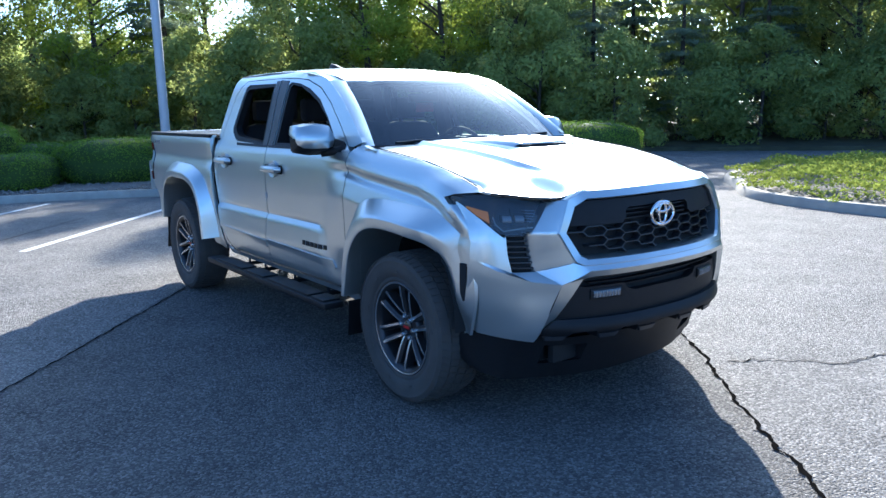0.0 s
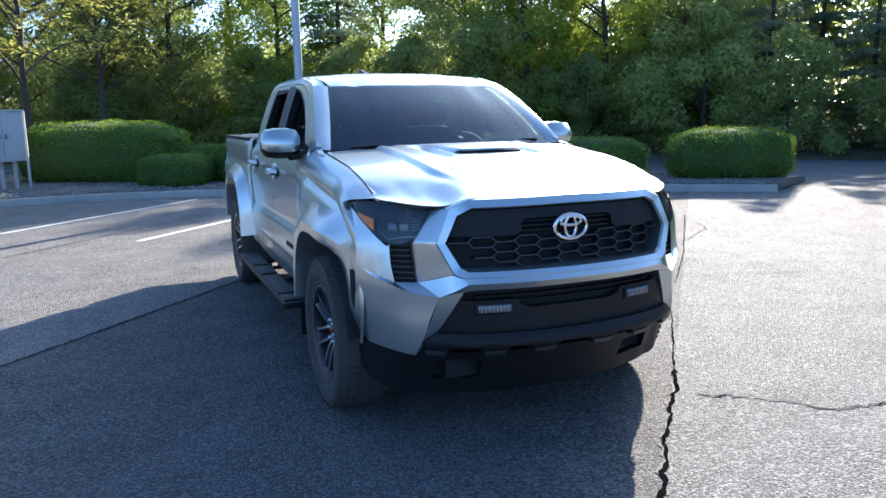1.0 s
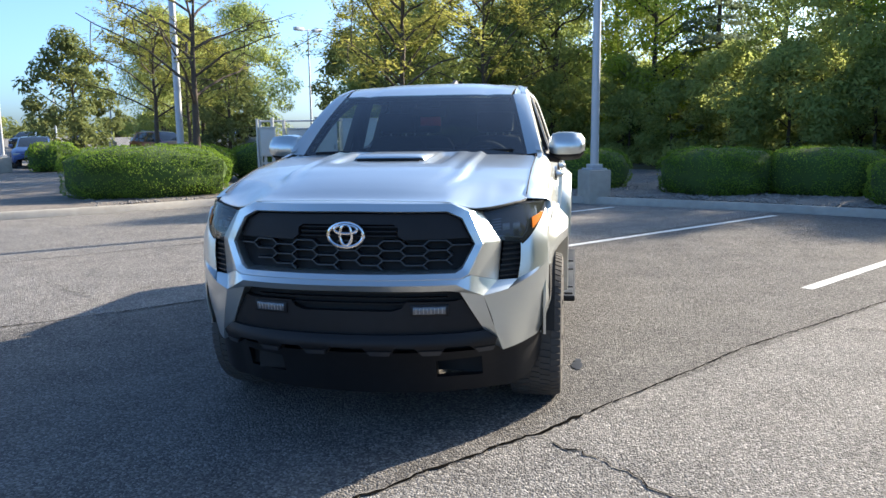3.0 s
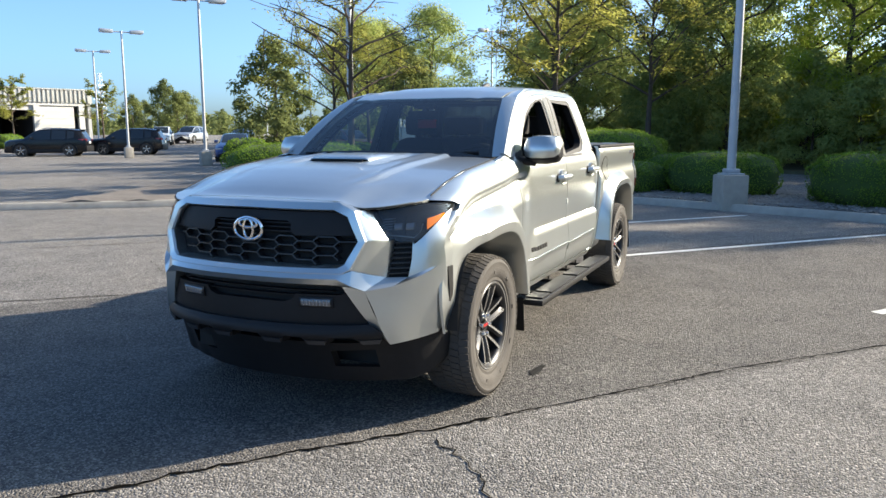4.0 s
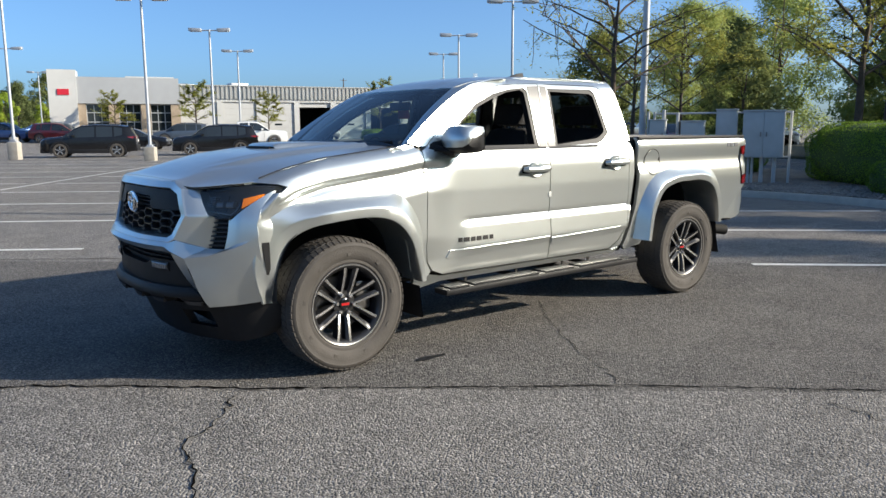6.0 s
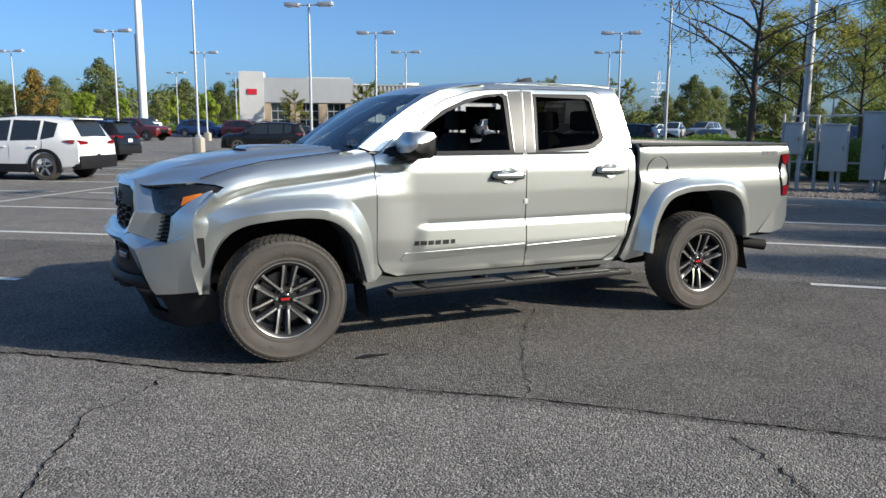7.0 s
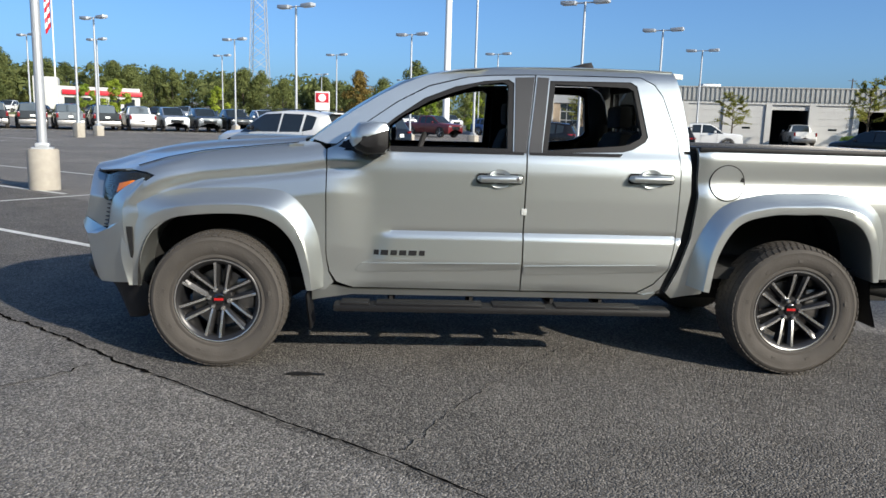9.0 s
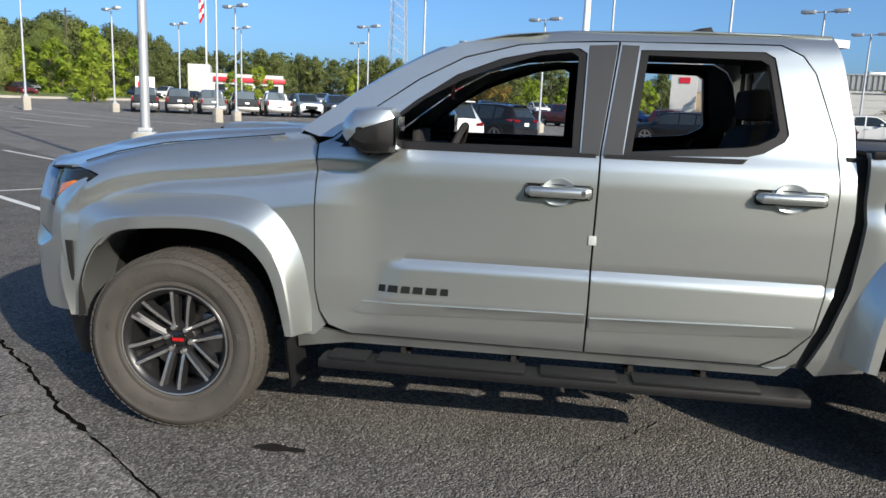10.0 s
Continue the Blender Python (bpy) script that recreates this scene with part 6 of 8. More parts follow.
part("chassis", join(box(-4.2, 0.55, -0.45, -0.33, 0.36, 0.52), box(-4.2, 0.55, 0.33, 0.45, 0.36, 0.52), box(-2.6, 0.6, -0.60, 0.60, 0.42, 0.47), tube([(0, -0.7, 0.385), (0, 0.7, 0.385)], 0.05), tube([(-3.35, -0.7, 0.385), (-3.35, 0.7, 0.385)], 0.06), box(-3.47, -3.23, -0.15, 0.15, 0.25, 0.50, 0.05), box(-4.25, -2.75, -0.78, 0.78, 0.55, 0.62), box(0.3, 0.62, -0.6, 0.6, 0.30, 0.5), tube([(-3.86, 0.62, 0.50), (-3.0, 0.55, 0.48)], 0.04)), M["under"], truck, "dark frame and axles")


# ---- cabin ----
cabin = part("cabin_shell", join(box(-2.60, -0.50, -0.74, 0.74, 0.46, 0.52), box(-2.62, -2.56, -0.74, 0.74, 0.5, 1.30), box(-0.60, -0.55, -0.70, 0.70, 0.5, 1.26)), M["dark_in"], truck, "dark cabin floor and bulkheads")
for s in (1, -1):
    fix = (lambda g: g) if s > 0 else mirrored
    part("door_lining", fix(join(box(-1.70, -0.66, 0.72, 0.775, 0.50, 1.255, 0.02), box(-2.50, -1.77, 0.72, 0.775, 0.50, 1.255, 0.02), loft([[(x, y, z) for x, y in ((-1.80, 0.70), (-1.68, 0.70), (-1.68, 0.76), (-1.80, 0.76))] for z in (1.2,)] + [[(x, y, 1.68) for x, y in ((-1.80, 0.58), (-1.68, 0.58), (-1.68, 0.635), (-1.80, 0.635))]], closed=True))), M["dark_in"], cabin)
part("headliner", panel([(x * 0.985 - 0.03, y * 0.97) for x, y in roof], lambda x, y: (x, y, roof_z(x, y) - 0.045), step=0.1, depth=0.005, inward=(0, 0, 1)), M["head"], cabin)
part("rear_window", loft([[(-2.63, -0.66, 1.30), (-2.63, 0.66, 1.30)], [(-2.60, -0.58, 1.70), (-2.60, 0.58, 1.70)]]), M["dark_glass"], truck, "tinted rear window")
part("rear_frame", join(loft([[(-2.61, 0.60, 1.25), (-2.61, 0.77, 1.25)], [(-2.58, 0.54, 1.72), (-2.58, 0.62, 1.72)]]), loft([[(-2.61, -0.77, 1.25), (-2.61, -0.60, 1.25)], [(-2.58, -0.62, 1.72), (-2.58, -0.54, 1.72)]]), box(-2.60, -2.56, -0.58, 0.58, 1.67, 1.745)), M["dark_in"], truck)
part("dashboard", join(box(-0.98, -0.58, -0.70, 0.70, 1.02, 1.235, 0.05), box(-1.02, -0.80, 0.20, 0.56, 1.15, 1.262, 0.03), box(-0.92, -0.88, -0.16, 0.18, 1.18, 1.32, 0.012)), M["dark_in"], cabin, "dark dashboard with a screen")


def seat(x, y, w, recl=0.16):
    cushion = box(x - 0.25, x + 0.27, y - w, y + w, 0.72, 0.86, 0.05)
    rows = []
    for z, k, t in ((0.84, 0.95, 0.10), (0.95, 1.0, 0.11), (1.15, 1.0, 0.10), (1.30, 0.9, 0.085), (1.38, 0.72, 0.07), (1.40, 0.5, 0.04)):
        dx = x - 0.25 - (z - 0.84) * recl * 1.4
        rows.append([(dx + t * cx, y + w * k * cy, z) for cx, cy in ((0.9, -0.6), (0.6, 0), (0.9, 0.6), (0.7, 1), (-0.5, 1), (-1, 0.5), (-1, -0.5), (-0.5, -1), (0.7, -1))])
    rest = loft([r[::-1] for r in rows], closed=True, cap=True)
    hx = x - 0.25 - 0.66 * recl * 1.1
    return cushion, rest, box(hx - 0.05, hx + 0.05, y - w * 0.55, y + w * 0.55, 1.42, 1.58, 0.035), join(tube([(hx, y - 0.06, 1.36), (hx, y - 0.06, 1.45)], 0.008), tube([(hx, y + 0.06, 1.36), (hx, y + 0.06, 1.45)], 0.008))


for x, y, w in ((-1.42, 0.38, 0.25), (-1.42, -0.38, 0.25), (-2.22, 0.36, 0.33), (-2.22, -0.36, 0.33)):
    a, b, c, d = seat(x, y, w)
    st = part("seat", a, M["cloth"], truck, "dark cloth seat")
    part("backrest", b, M["cloth"], st)
    part("headrest", c, M["cloth"], st)
    part("headrest_posts", d, M["steel"], st)
wheel_pts = [(-1.10 - 0.06 * math.cos(a) * 1.0, 0.38 + 0.185 * math.sin(a), 1.18 + 0.17 * math.cos(a)) for a in np.linspace(0, 2 * math.pi, 41)]
sw = part("steering_wheel", join(tube(wheel_pts, 0.016, 8, cap=False), tube([(-1.10, 0.20, 1.18), (-1.10, 0.56, 1.18)], 0.014), tube([(-1.10, 0.38, 1.18), (-1.06, 0.38, 1.02)], 0.014), box(-1.13, -1.06, 0.31, 0.45, 1.13, 1.23, 0.02), tube([(-1.07, 0.38, 1.17), (-0.85, 0.38, 1.10)], 0.03)), M["dark_in"], truck, "dark steering wheel")
part("inner_mirror", join(box(-1.05, -1.02, -0.12, 0.12, 1.53, 1.59, 0.012), tube([(-1.03, 0, 1.575), (-1.06, 0, 1.65)], 0.012), box(-1.10, -1.03, -0.08, 0.08, 1.60, 1.635, 0.012)), M["dark_in"], truck, "inner mirror and camera housing")
part("hang_tag", box(-1.055, -1.051, -0.055, 0.085, 1.47, 1.57, 0.001), M["paper"], truck, "red paper tag hanging from the mirror")
part("dash_paper", moved(box(-0.11, 0.11, -0.14, 0.14, 0, 0.002), Matrix.Translation((-0.72, 0.38, 1.262)) @ Matrix.Rotation(0.3, 4, "Z")), M["signwhite"], truck, "pale paper lying on the dashboard")


# ---- wheels ----
def spoke(a, off):
    """One arm of a twin spoke: bright face, dark flanks."""
    r0, r1 = 0.050, 0.226
    rows = []
    for r, o, w, y in ((r0, off * 0.85, 0.0125, 0.062), (0.10, off * 1.0, 0.0130, 0.080), (0.17, off * 1.15, 0.0140, 0.096), (0.200, off * 1.25, 0.0155, 0.101), (0.230, off * 1.36, 0.0185, 0.106)):
        ring = []
        for k, dy in ((-1.25, -0.05), (-1.05, -0.013), (0.0, 0.0), (0.95, 0.0), (1.05, -0.003), (1.25, -0.05)):
            t = o + math.copysign(1, off) * k * w
            ring.append((r * math.cos(a) - t * math.sin(a), y + dy, r * math.sin(a) + t * math.cos(a)))
        rows.append(ring)
    v, f = loft(rows, closed=True, cap=True)
    return v, f


def with_faces(geo, bright=0.8):
    """Faces that look outwards take the second material."""
    idx = []
    for q in geo[1]:
        a, b, c = (Vector(geo[0][i]) for i in q[:3])
        n = (b - a).cross(c - a)
        idx.append(1 if n.length and abs(n.normalized().y) > bright else 0)
    return geo[0], geo[1], idx


def tread(n=64):
    """Staggered tread blocks round the tyre."""
    geos = []
    for k in range(n):
        for j, (y0, y1) in enumerate(((-0.128, -0.084), (-0.078, -0.030), (-0.024, 0.024), (0.030, 0.078), (0.084, 0.128))):
            a = 2 * math.pi * (k + (0.5 if j % 2 else 0)) / n
            da = 2 * math.pi / n * 0.38
            sk = 0.25 * da * (1 if j < 2 else -1)
            r0 = 0.383
            r1 = 0.3905 if 0 < j < 4 else 0.3895
            v = []
            for r in (r0, r1):
                for yy, s in ((y0, -1), (y1, 1)):
                    for sg in (-1, 1):
                        q = a + sg * da + s * sk
                        rr = r - (0.012 if (j in (0, 4) and abs(yy) > 0.1) else 0)
                        v.append((rr * math.cos(q), yy, rr * math.sin(q)))
            geos.append((v, [(4, 5, 7, 6), (0, 4, 6, 2), (1, 3, 7, 5), (0, 1, 5, 4), (2, 6, 7, 3)]))
    return join(*geos)


TREAD = tread()
TYRE = lathe([(0.236, 0.085), (0.240, 0.108), (0.252, 0.118), (0.268, 0.117), (0.272, 0.121), (0.300, 0.129), (0.325, 0.132), (0.343, 0.130), (0.350, 0.133), (0.365, 0.128), (0.377, 0.112), (0.385, 0.09), (0.386, 0), (0.385, -0.09), (0.377, -0.112), (0.365, -0.128), (0.30, -0.129), (0.25, -0.118), (0.236, -0.1)][::-1], 72)
RIM = lathe([(0.242, 0.100), (0.244, 0.112), (0.240, 0.115), (0.233, 0.114), (0.211, 0.097), (0.208, 0.088), (0.206, 0.070), (0.203, 0.03), (0.20, -0.06), (0.215, -0.10), (0.24, -0.11)][::-1], 64)


def wheel(m):
    w = part("wheel", lathe([(0.001, -0.02), (0.055, -0.02), (0.085, 0.02), (0.078, 0.052), (0.070, 0.060), (0.030, 0.062), (0.001, 0.062)][::-1], 36), [M["alloy_dark"]], truck, "six-twin-spoke machined alloy wheel with a black tyre")
    w.matrix_local = m
    part("tyre", TYRE, M["rubber"], w, "black all-terrain tyre")
    part("tyre_tread", TREAD, M["rubber"], w, angle=0)
    part("rim", with_faces(RIM, 0.86), [M["alloy_dark"], M["alloy"]], w)
    for k in range(6):
        a = math.pi / 2 + 0.14 + k * math.pi / 3
        for off in (0.026, -0.026):
            part("spoke", with_faces(spoke(a, off), 0.85), [M["alloy_dark"], M["alloy"]], w, "machined alloy spoke")
        b = a + math.pi / 6
        part("lug_nut", moved(lathe([(0.001, 0.0), (0.009, 0.0), (0.0125, -0.005), (0.0125, -0.05)], 8), Matrix.Translation((0.056 * math.cos(b), 0.084, 0.056 * math.sin(b)))), M["alloy"], w)
    part("centre_cap", lathe([(0.001, 0.076), (0.024, 0.075), (0.034, 0.070), (0.036, 0.050)][::-1], 28), M["gloss"], w, "black centre cap")
    part("cap_mark", join(box(-0.025, -0.006, 0.074, 0.0775, -0.007, 0.007), box(-0.004, 0.010, 0.074, 0.0775, -0.007, 0.007), box(0.012, 0.026, 0.074, 0.0775, -0.007, 0.007)), M["red"], w, "plain red bars on the cap")
    part("brake_disc", lathe([(0.08, 0.012), (0.165, 0.012), (0.167, 0.0), (0.165, -0.012), (0.08, -0.012)][::-1], 40), M["steel"], w)
    part("caliper", moved(box(-0.05, 0.05, -0.04, 0.045, -0.09, 0.09, 0.02), Matrix.Translation((-0.145, 0.0, 0.03))), M["steel"], w)
    for k in range(9):
        a = k * 0.7
        geo = moved(box(-0.012, 0.012, 0.1285, 0.1315, -0.008, 0.008), Matrix.Rotation(-a, 4, "Y") @ Matrix.Translation((0, 0, 0.300)))
        part("sidewall_mark", geo, M["rubber"], w)
    return w


wheel(pose(0, 0.800, 0.391))
wheel(pose(-3.35, 0.800, 0.391))
wheel(Matrix.Translation((0, -0.800, 0.391)) @ Matrix.Rotation(math.pi, 4, "Z"))
wheel(Matrix.Translation((-3.35, -0.800, 0.391)) @ Matrix.Rotation(math.pi, 4, "Z"))


# ---- lamp posts ----
def lamp_post(x, y, turn, heads=2, height=9.0, base=0.62, r=0.075, ground=None, label="grey steel car-park lamp post on a concrete base"):
    z = rise(x, y) if ground is None else ground
    t = thing("lamp_post", label, "lamp post", Matrix.Translation((x, y, z)) @ Matrix.Rotation(radians(turn), 4, "Z"), group="lamp posts of the car park")
    if base:
        part("concrete_base", lathe_z([(0.001, -0.05), (0.27, -0.05), (0.27, base - 0.03), (0.25, base), (0.001, base)], 24) if base > 0.7 else box(-0.24, 0.24, -0.24, 0.24, -0.05, base, 0.03), M["concrete"], t, "weathered concrete base")
    part("base_plate", join(box(-0.18, 0.18, -0.18, 0.18, base, base + 0.03, 0.004), box(-0.12, 0.12, -0.12, 0.12, base + 0.03, base + 0.11, 0.02)), M["galv"], t)
    part("pole", tube([(0, 0, base), (0, 0, height * 0.5), (0, 0, height)], [r, r * 0.88, r * 0.72], 10), M["galv"], t)
    part("arm", tube([(-0.55, 0, height - 0.05), (0.55, 0, height - 0.05)], 0.035, 8), M["galv"], t)
    for s in (1, -1):
        h = part("lamp_head", moved(box(-0.36, 0.36, -0.19, 0.19, -0.09, 0.09, 0.03), Matrix.Translation((s * 0.82, 0, height - 0.02)) @ Matrix.Rotation(-s * 0.05, 4, "Y")), M["galv"], t, "flat grey lamp head")
        part("diffuser", box(s * 0.82 - 0.28, s * 0.82 + 0.28, -0.14, 0.14, height - 0.125, height - 0.108), M["signwhite"], h)
    return t


def lathe_z(profile, n):
    rows = [[(r * math.cos(2 * math.pi * k / n), r * math.sin(2 * math.pi * k / n), z) for k in range(n)] for r, z in profile]
    return loft(rows, closed=True)


lamp_post(-11.25, 1.36, 30, base=0.66, r=0.085, ground=0.0, label="grey square lamp post on a concrete base at the kerb")
lamp_post(5.66, -9.18, 20, base=0.75, r=0.085, ground=0.0, label="pale lamp post on a round stained concrete base")
first_lamp = lamp_post(-1.1, -46.6, -35, height=7.2)
for x, y in [(-8.5, -60.7), (-10.0, -94.8), (-16.7, -92.2), (0.1, -120.5), (-15.7, -39.7), (-22.7, -51.7), (-37.0, -44.3), (5.9, -68.3), (-53.8, -37.0), (4.9, -35.6), (12.5, -55.4), (18.3, -75.5), (12.2, -111.2), (-9.1, -31.0), (18.4, -43.7), (25.0, -60.7), (-22.8, -21.5), (-68.6, -53.2), (29.3, -47.9), (29.7, -58.7), (-29.0, -32.8)]:
    copy_thing(first_lamp, Matrix.Translation((x, y, rise(x, y))) @ Matrix.Rotation(radians(-35), 4, "Z"))
for x, y, k in [(18.2, -40.4, 1.35), (33.4, -44.0, 1.45), (-4.6, -37.0, 1.35), (-51.2, -18.7, 1.25)]:
    t = copy_thing(first_lamp, Matrix.Translation((x, y, rise(x, y))) @ Matrix.Rotation(radians(-35), 4, "Z"))
    t.scale = (1, 1, k)

# ---- utility cabinets on the bed ----
def cabinet(x, y, turn, w, d, z0, z1, legs, label, doors_n=1, lean=0.0):
    t = thing("utility_cabinet", label, "electrical cabinet", Matrix.Translation((x, y, 0.12)) @ Matrix.Rotation(radians(turn), 4, "Z") @ Matrix.Rotation(lean, 4, "Y"), group="utility cabinets")
    part("housing", box(-d / 2, d / 2, -w / 2, w / 2, z0, z1, 0.012), M["cabinet"], t)
    part("roof_lip", box(-d / 2 - 0.02, d / 2 + 0.03, -w / 2 - 0.015, w / 2 + 0.015, z1 - 0.01, z1 + 0.02, 0.006), M["cabinet"], t)
    for k in range(doors_n):
        a, b = -w / 2 + 0.02 + k * (w - 0.02) / doors_n, -w / 2 + (k + 1) * (w - 0.02) / doors_n
        dr = part("door", box(d / 2, d / 2 + 0.014, a, b, z0 + 0.03, z1 - 0.03, 0.005), M["cabinet"], t)
        side = b - 0.05 if (doors_n == 1 or k == 0) else a + 0.05
        part("latch", box(d / 2 + 0.012, d / 2 + 0.04, side - 0.015, side + 0.015, (z0 + z1) / 2 - 0.05, (z0 + z1) / 2 + 0.05, 0.006), M["steel"], dr)
    for yy, r, top in legs:
        part("conduit", tube([(0, yy, -0.08), (0, yy, top)], r, 8), M["conduit"], t)
    return t


CT = 30
cabinet(-12.55, -6.0, CT, 0.36, 0.20, 0.80, 1.45, [(-0.22, 0.03, 1.65), (-0.06, 0.035, 0.85), (0.12, 0.04, 1.68)], "small grey meter cabinet on two conduit posts")
cabinet(-13.1, -5.45, CT, 0.52, 0.28, 0.46, 1.42, [(-0.34, 0.035, 1.62), (0.0, 0.045, 0.5), (0.12, 0.035, 0.5)], "grey metal cabinet on short conduits")
cabinet(-13.75, -5.0, CT, 0.46, 0.40, 0.30, 1.68, [(0.0, 0.05, 0.35), (0.1, 0.04, 0.35)], "tall narrow pale grey cabinet with a lock", lean=0.02)
cabinet(-14.0, -4.25, CT, 0.86, 0.42, 0.62, 1.64, [(-0.36, 0.03, 0.66), (-0.28, 0.03, 0.66), (-0.20, 0.03, 0.66), (0.0, 0.045, 0.66), (0.26, 0.045, 0.66)], "wide double-door grey cabinet on many conduits", doors_n=2)
rail = thing("strut_rail", "galvanised strut rail joining the cabinets", "rail")
part("upper_rail", tube([(-12.75, -6.25, 1.72), (-14.35, -3.8, 1.74)], 0.022, 6), M["conduit"], rail)
part("lower_rail", tube([(-12.75, -6.25, 0.75), (-14.35, -3.8, 0.75)], 0.022, 6), M["conduit"], rail)
for t_ in (0.0, 0.55, 1.0):
    part("post", tube([(-12.75 - 1.6 * t_, -6.25 + 2.45 * t_, 0.05), (-12.75 - 1.6 * t_, -6.25 + 2.45 * t_, 1.76)], 0.03, 6), M["conduit"], rail)

# ---- open street trees and the trees round the lot ----
LOC = "street trees of the car park"
loc1 = tree_of(locust(41, 7.6, 3.9, 34, 0.040, 0.30), "leaf_l", "honey locust with dark limbs and thin leaves", spot(-14.05, -8.55, 0.4, 0.82, 0.1), group=LOC)
loc2 = tree_of(locust(42, 7.4, 3.6, 120, 0.045, 0.05), "leaf_l", "feathery honey locust with yellow-green leaves", spot(-18.6, -4.2, 0, 0.95, 0.1), group=LOC)
for x, y, a, k in [(-25.5, -2.6, 2.0, 0.95), (-27.5, -7.0, 1.0, 1.0), (-31, -2, 3.3, 1.1), (-30.5, -17.5, 5.0, 0.9), (-24, -15.5, 2.2, 0.85), (-37, -8, 0.6, 1.1)]:
    again(loc2, x, y, a, k)
thin = tree_of(locust(43, 5.2, 1.9, 70, 0.055, 0.15), "leaf_l", "young street tree with thin yellow-green leaves", spot(-22.4, -60.0, 0, 1, rise(-22.4, -60)), group=LOC)
for x, y, k in [(-28.2, -58.2, 0.9), (-37.7, -54.5, 1.0), (-46.5, -54.5, 1.15), (-16.5, -63, 0.8)]:
    again(thin, x, y, x, k, rise(x, y))
FARW = "trees beyond the car park"
fb = [tree_of(broadleaf(51 + k, 9.0, 3.4, "leaf_f", 50, 130, 0.145, low=0.08), "leaf_f", "broad green tree beyond the car park", spot(0, 0), group=FARW) for k in range(2)]
yg = tree_of(broadleaf(55, 4.6, 1.7, "leaf_y", 22, 60, 0.16, low=0.06), "leaf_y", "small bright yellow-green tree in the car park", spot(0, 0), group=FARW)
rust = tree_of(broadleaf(56, 7.0, 2.6, "leaf_r", 30, 120, 0.14, low=0.08), "leaf_r", "broad tree turning rust-brown", spot(5.9, -99.2, 0, 1, rise(5.9, -99)), group=FARW)
fr = random.Random(3)
for x, y, k in [(-40.5, -31, 0.85), (-56, -30, 1.0), (-42, -21, 0.75), (-60, -18, 1.1), (-52, -10, 1.0), (-46, -4, 0.9), (-75, -75, 0.75), (-76, -82, 0.6), (-70, -68, 0.6), (-82, -78, 0.7), (-88, -92, 0.6), (-2, -116, 1.05), (-13.5, -116, 0.85), (-24, -124, 0.95), (-19, -119, 0.7), (18, -112, 0.7)]:
    plant(fr.choice(fb), x, y, k, z=rise(x, y) - 0.1)
for x, y, k in [(-57.0, -26.4, 1.18), (-50, -30, 0.98), (-60.5, -33.5, 1.05)]:
    plant(broad[1], x, y, k, z=-0.1)
for i in range(70):
    a = radians(-92 + 58 * i / 69 + fr.uniform(-0.6, 0.6))
    d = fr.uniform(145, 215) - 25 * (i / 69)
    x, y = d * math.cos(a), d * math.sin(a)
    plant(fr.choice(fb), x, y, fr.uniform(0.72, 1.02), z=rise(x, y) - 0.2)
for i in range(22):
    a = radians(-150 + 58 * i / 21 + fr.uniform(-1, 1))
    d = fr.uniform(150, 200)
    x, y = d * math.cos(a), d * math.sin(a)
    plant(fr.choice(fb), x, y, fr.uniform(0.45, 0.7), z=rise(x, y) - 0.2)
for x, y, k in [(1, -104, 1.0), (0.2, -99, 1.0), (-4, -103, 0.9), (-11, -106, 1.0), (-15, -104, 1.0), (44, -68.5, 1.1), (47, -74, 1.0), (32.3, -84, 1.0), (39, -92, 0.9), (25, -100, 0.9), (62, -84, 1.3), (58, -90, 1.2), (-20, -108, 0.9), (68, -92, 1.4)]:
    plant(yg, x, y, k, z=rise(x, y) - 0.05)
for x, y, k in [(66, -80, 1.0), (72, -86, 1.15), (62, -88, 0.9), (78, -84, 1.2), (60, -73, 0.85), (84, -96, 1.2)]:
    plant(broad[int(x) % 3], x, y, k, z=rise(x, y) - 0.1)
for x, y, lx, h in [(-36, -53, 3.0, 1.1), (-24.5, -20.5, 3.4, 1.2), (-17.5, -68, 2.4, 0.8), (-9.5, -88, 3.2, 0.9)]:
    t = thing("hedge_bush", "low clipped green hedge in the car park", "hedge", spot(x, y, 0.4, 1, rise(x, y)), group="clipped bushes in the lot")
    b, l = bush(int(abs(x)), lx, 1.6, h, 1500, 0.05)
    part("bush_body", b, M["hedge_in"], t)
    part("leaves", l, M["leaf_h"], t, angle=0)

for x, y, k in [(53.5, -84.5, 1.65), (57.5, -83.0, 1.55), (50.5, -88.0, 1.3), (88, -112, 2.2), (96, -118, 2.4), (104, -112, 2.5)]:
    plant(yg, x, y, k, z=rise(x, y) - 0.05)
for i in range(22):
    a = radians(-49 - 13 * i / 21 + fr.uniform(-0.4, 0.4))
    d = fr.uniform(150, 185)
    x, y = d * math.cos(a), d * math.sin(a)
    plant(fb[i % 2], x, y, fr.uniform(1.25, 1.55) * (1.08 - 0.25 * i / 21), z=rise(x, y) - 0.2)
lawn_front = [(66, -54), (54.2, -71.5), (49.0, -82.2), (42, -93), (36, -101)]
lawn_back = [(104, -78), (92, -100), (82, -118), (66, -134), (52, -142)]
rows = []
for (x0, y0), (x1, y1) in zip(lawn_front, lawn_back):
    row = []
    for t_ in (0.0, 0.004, 0.05, 0.2, 0.45, 0.7, 1.0):
        x, y = x0 + (x1 - x0) * t_, y0 + (y1 - y0) * t_
        row.append((x, y, rise(x, y) + (-0.2 if t_ == 0 else 0.22 + 2.2 * t_ * (1 - t_))))
    rows.append(row)
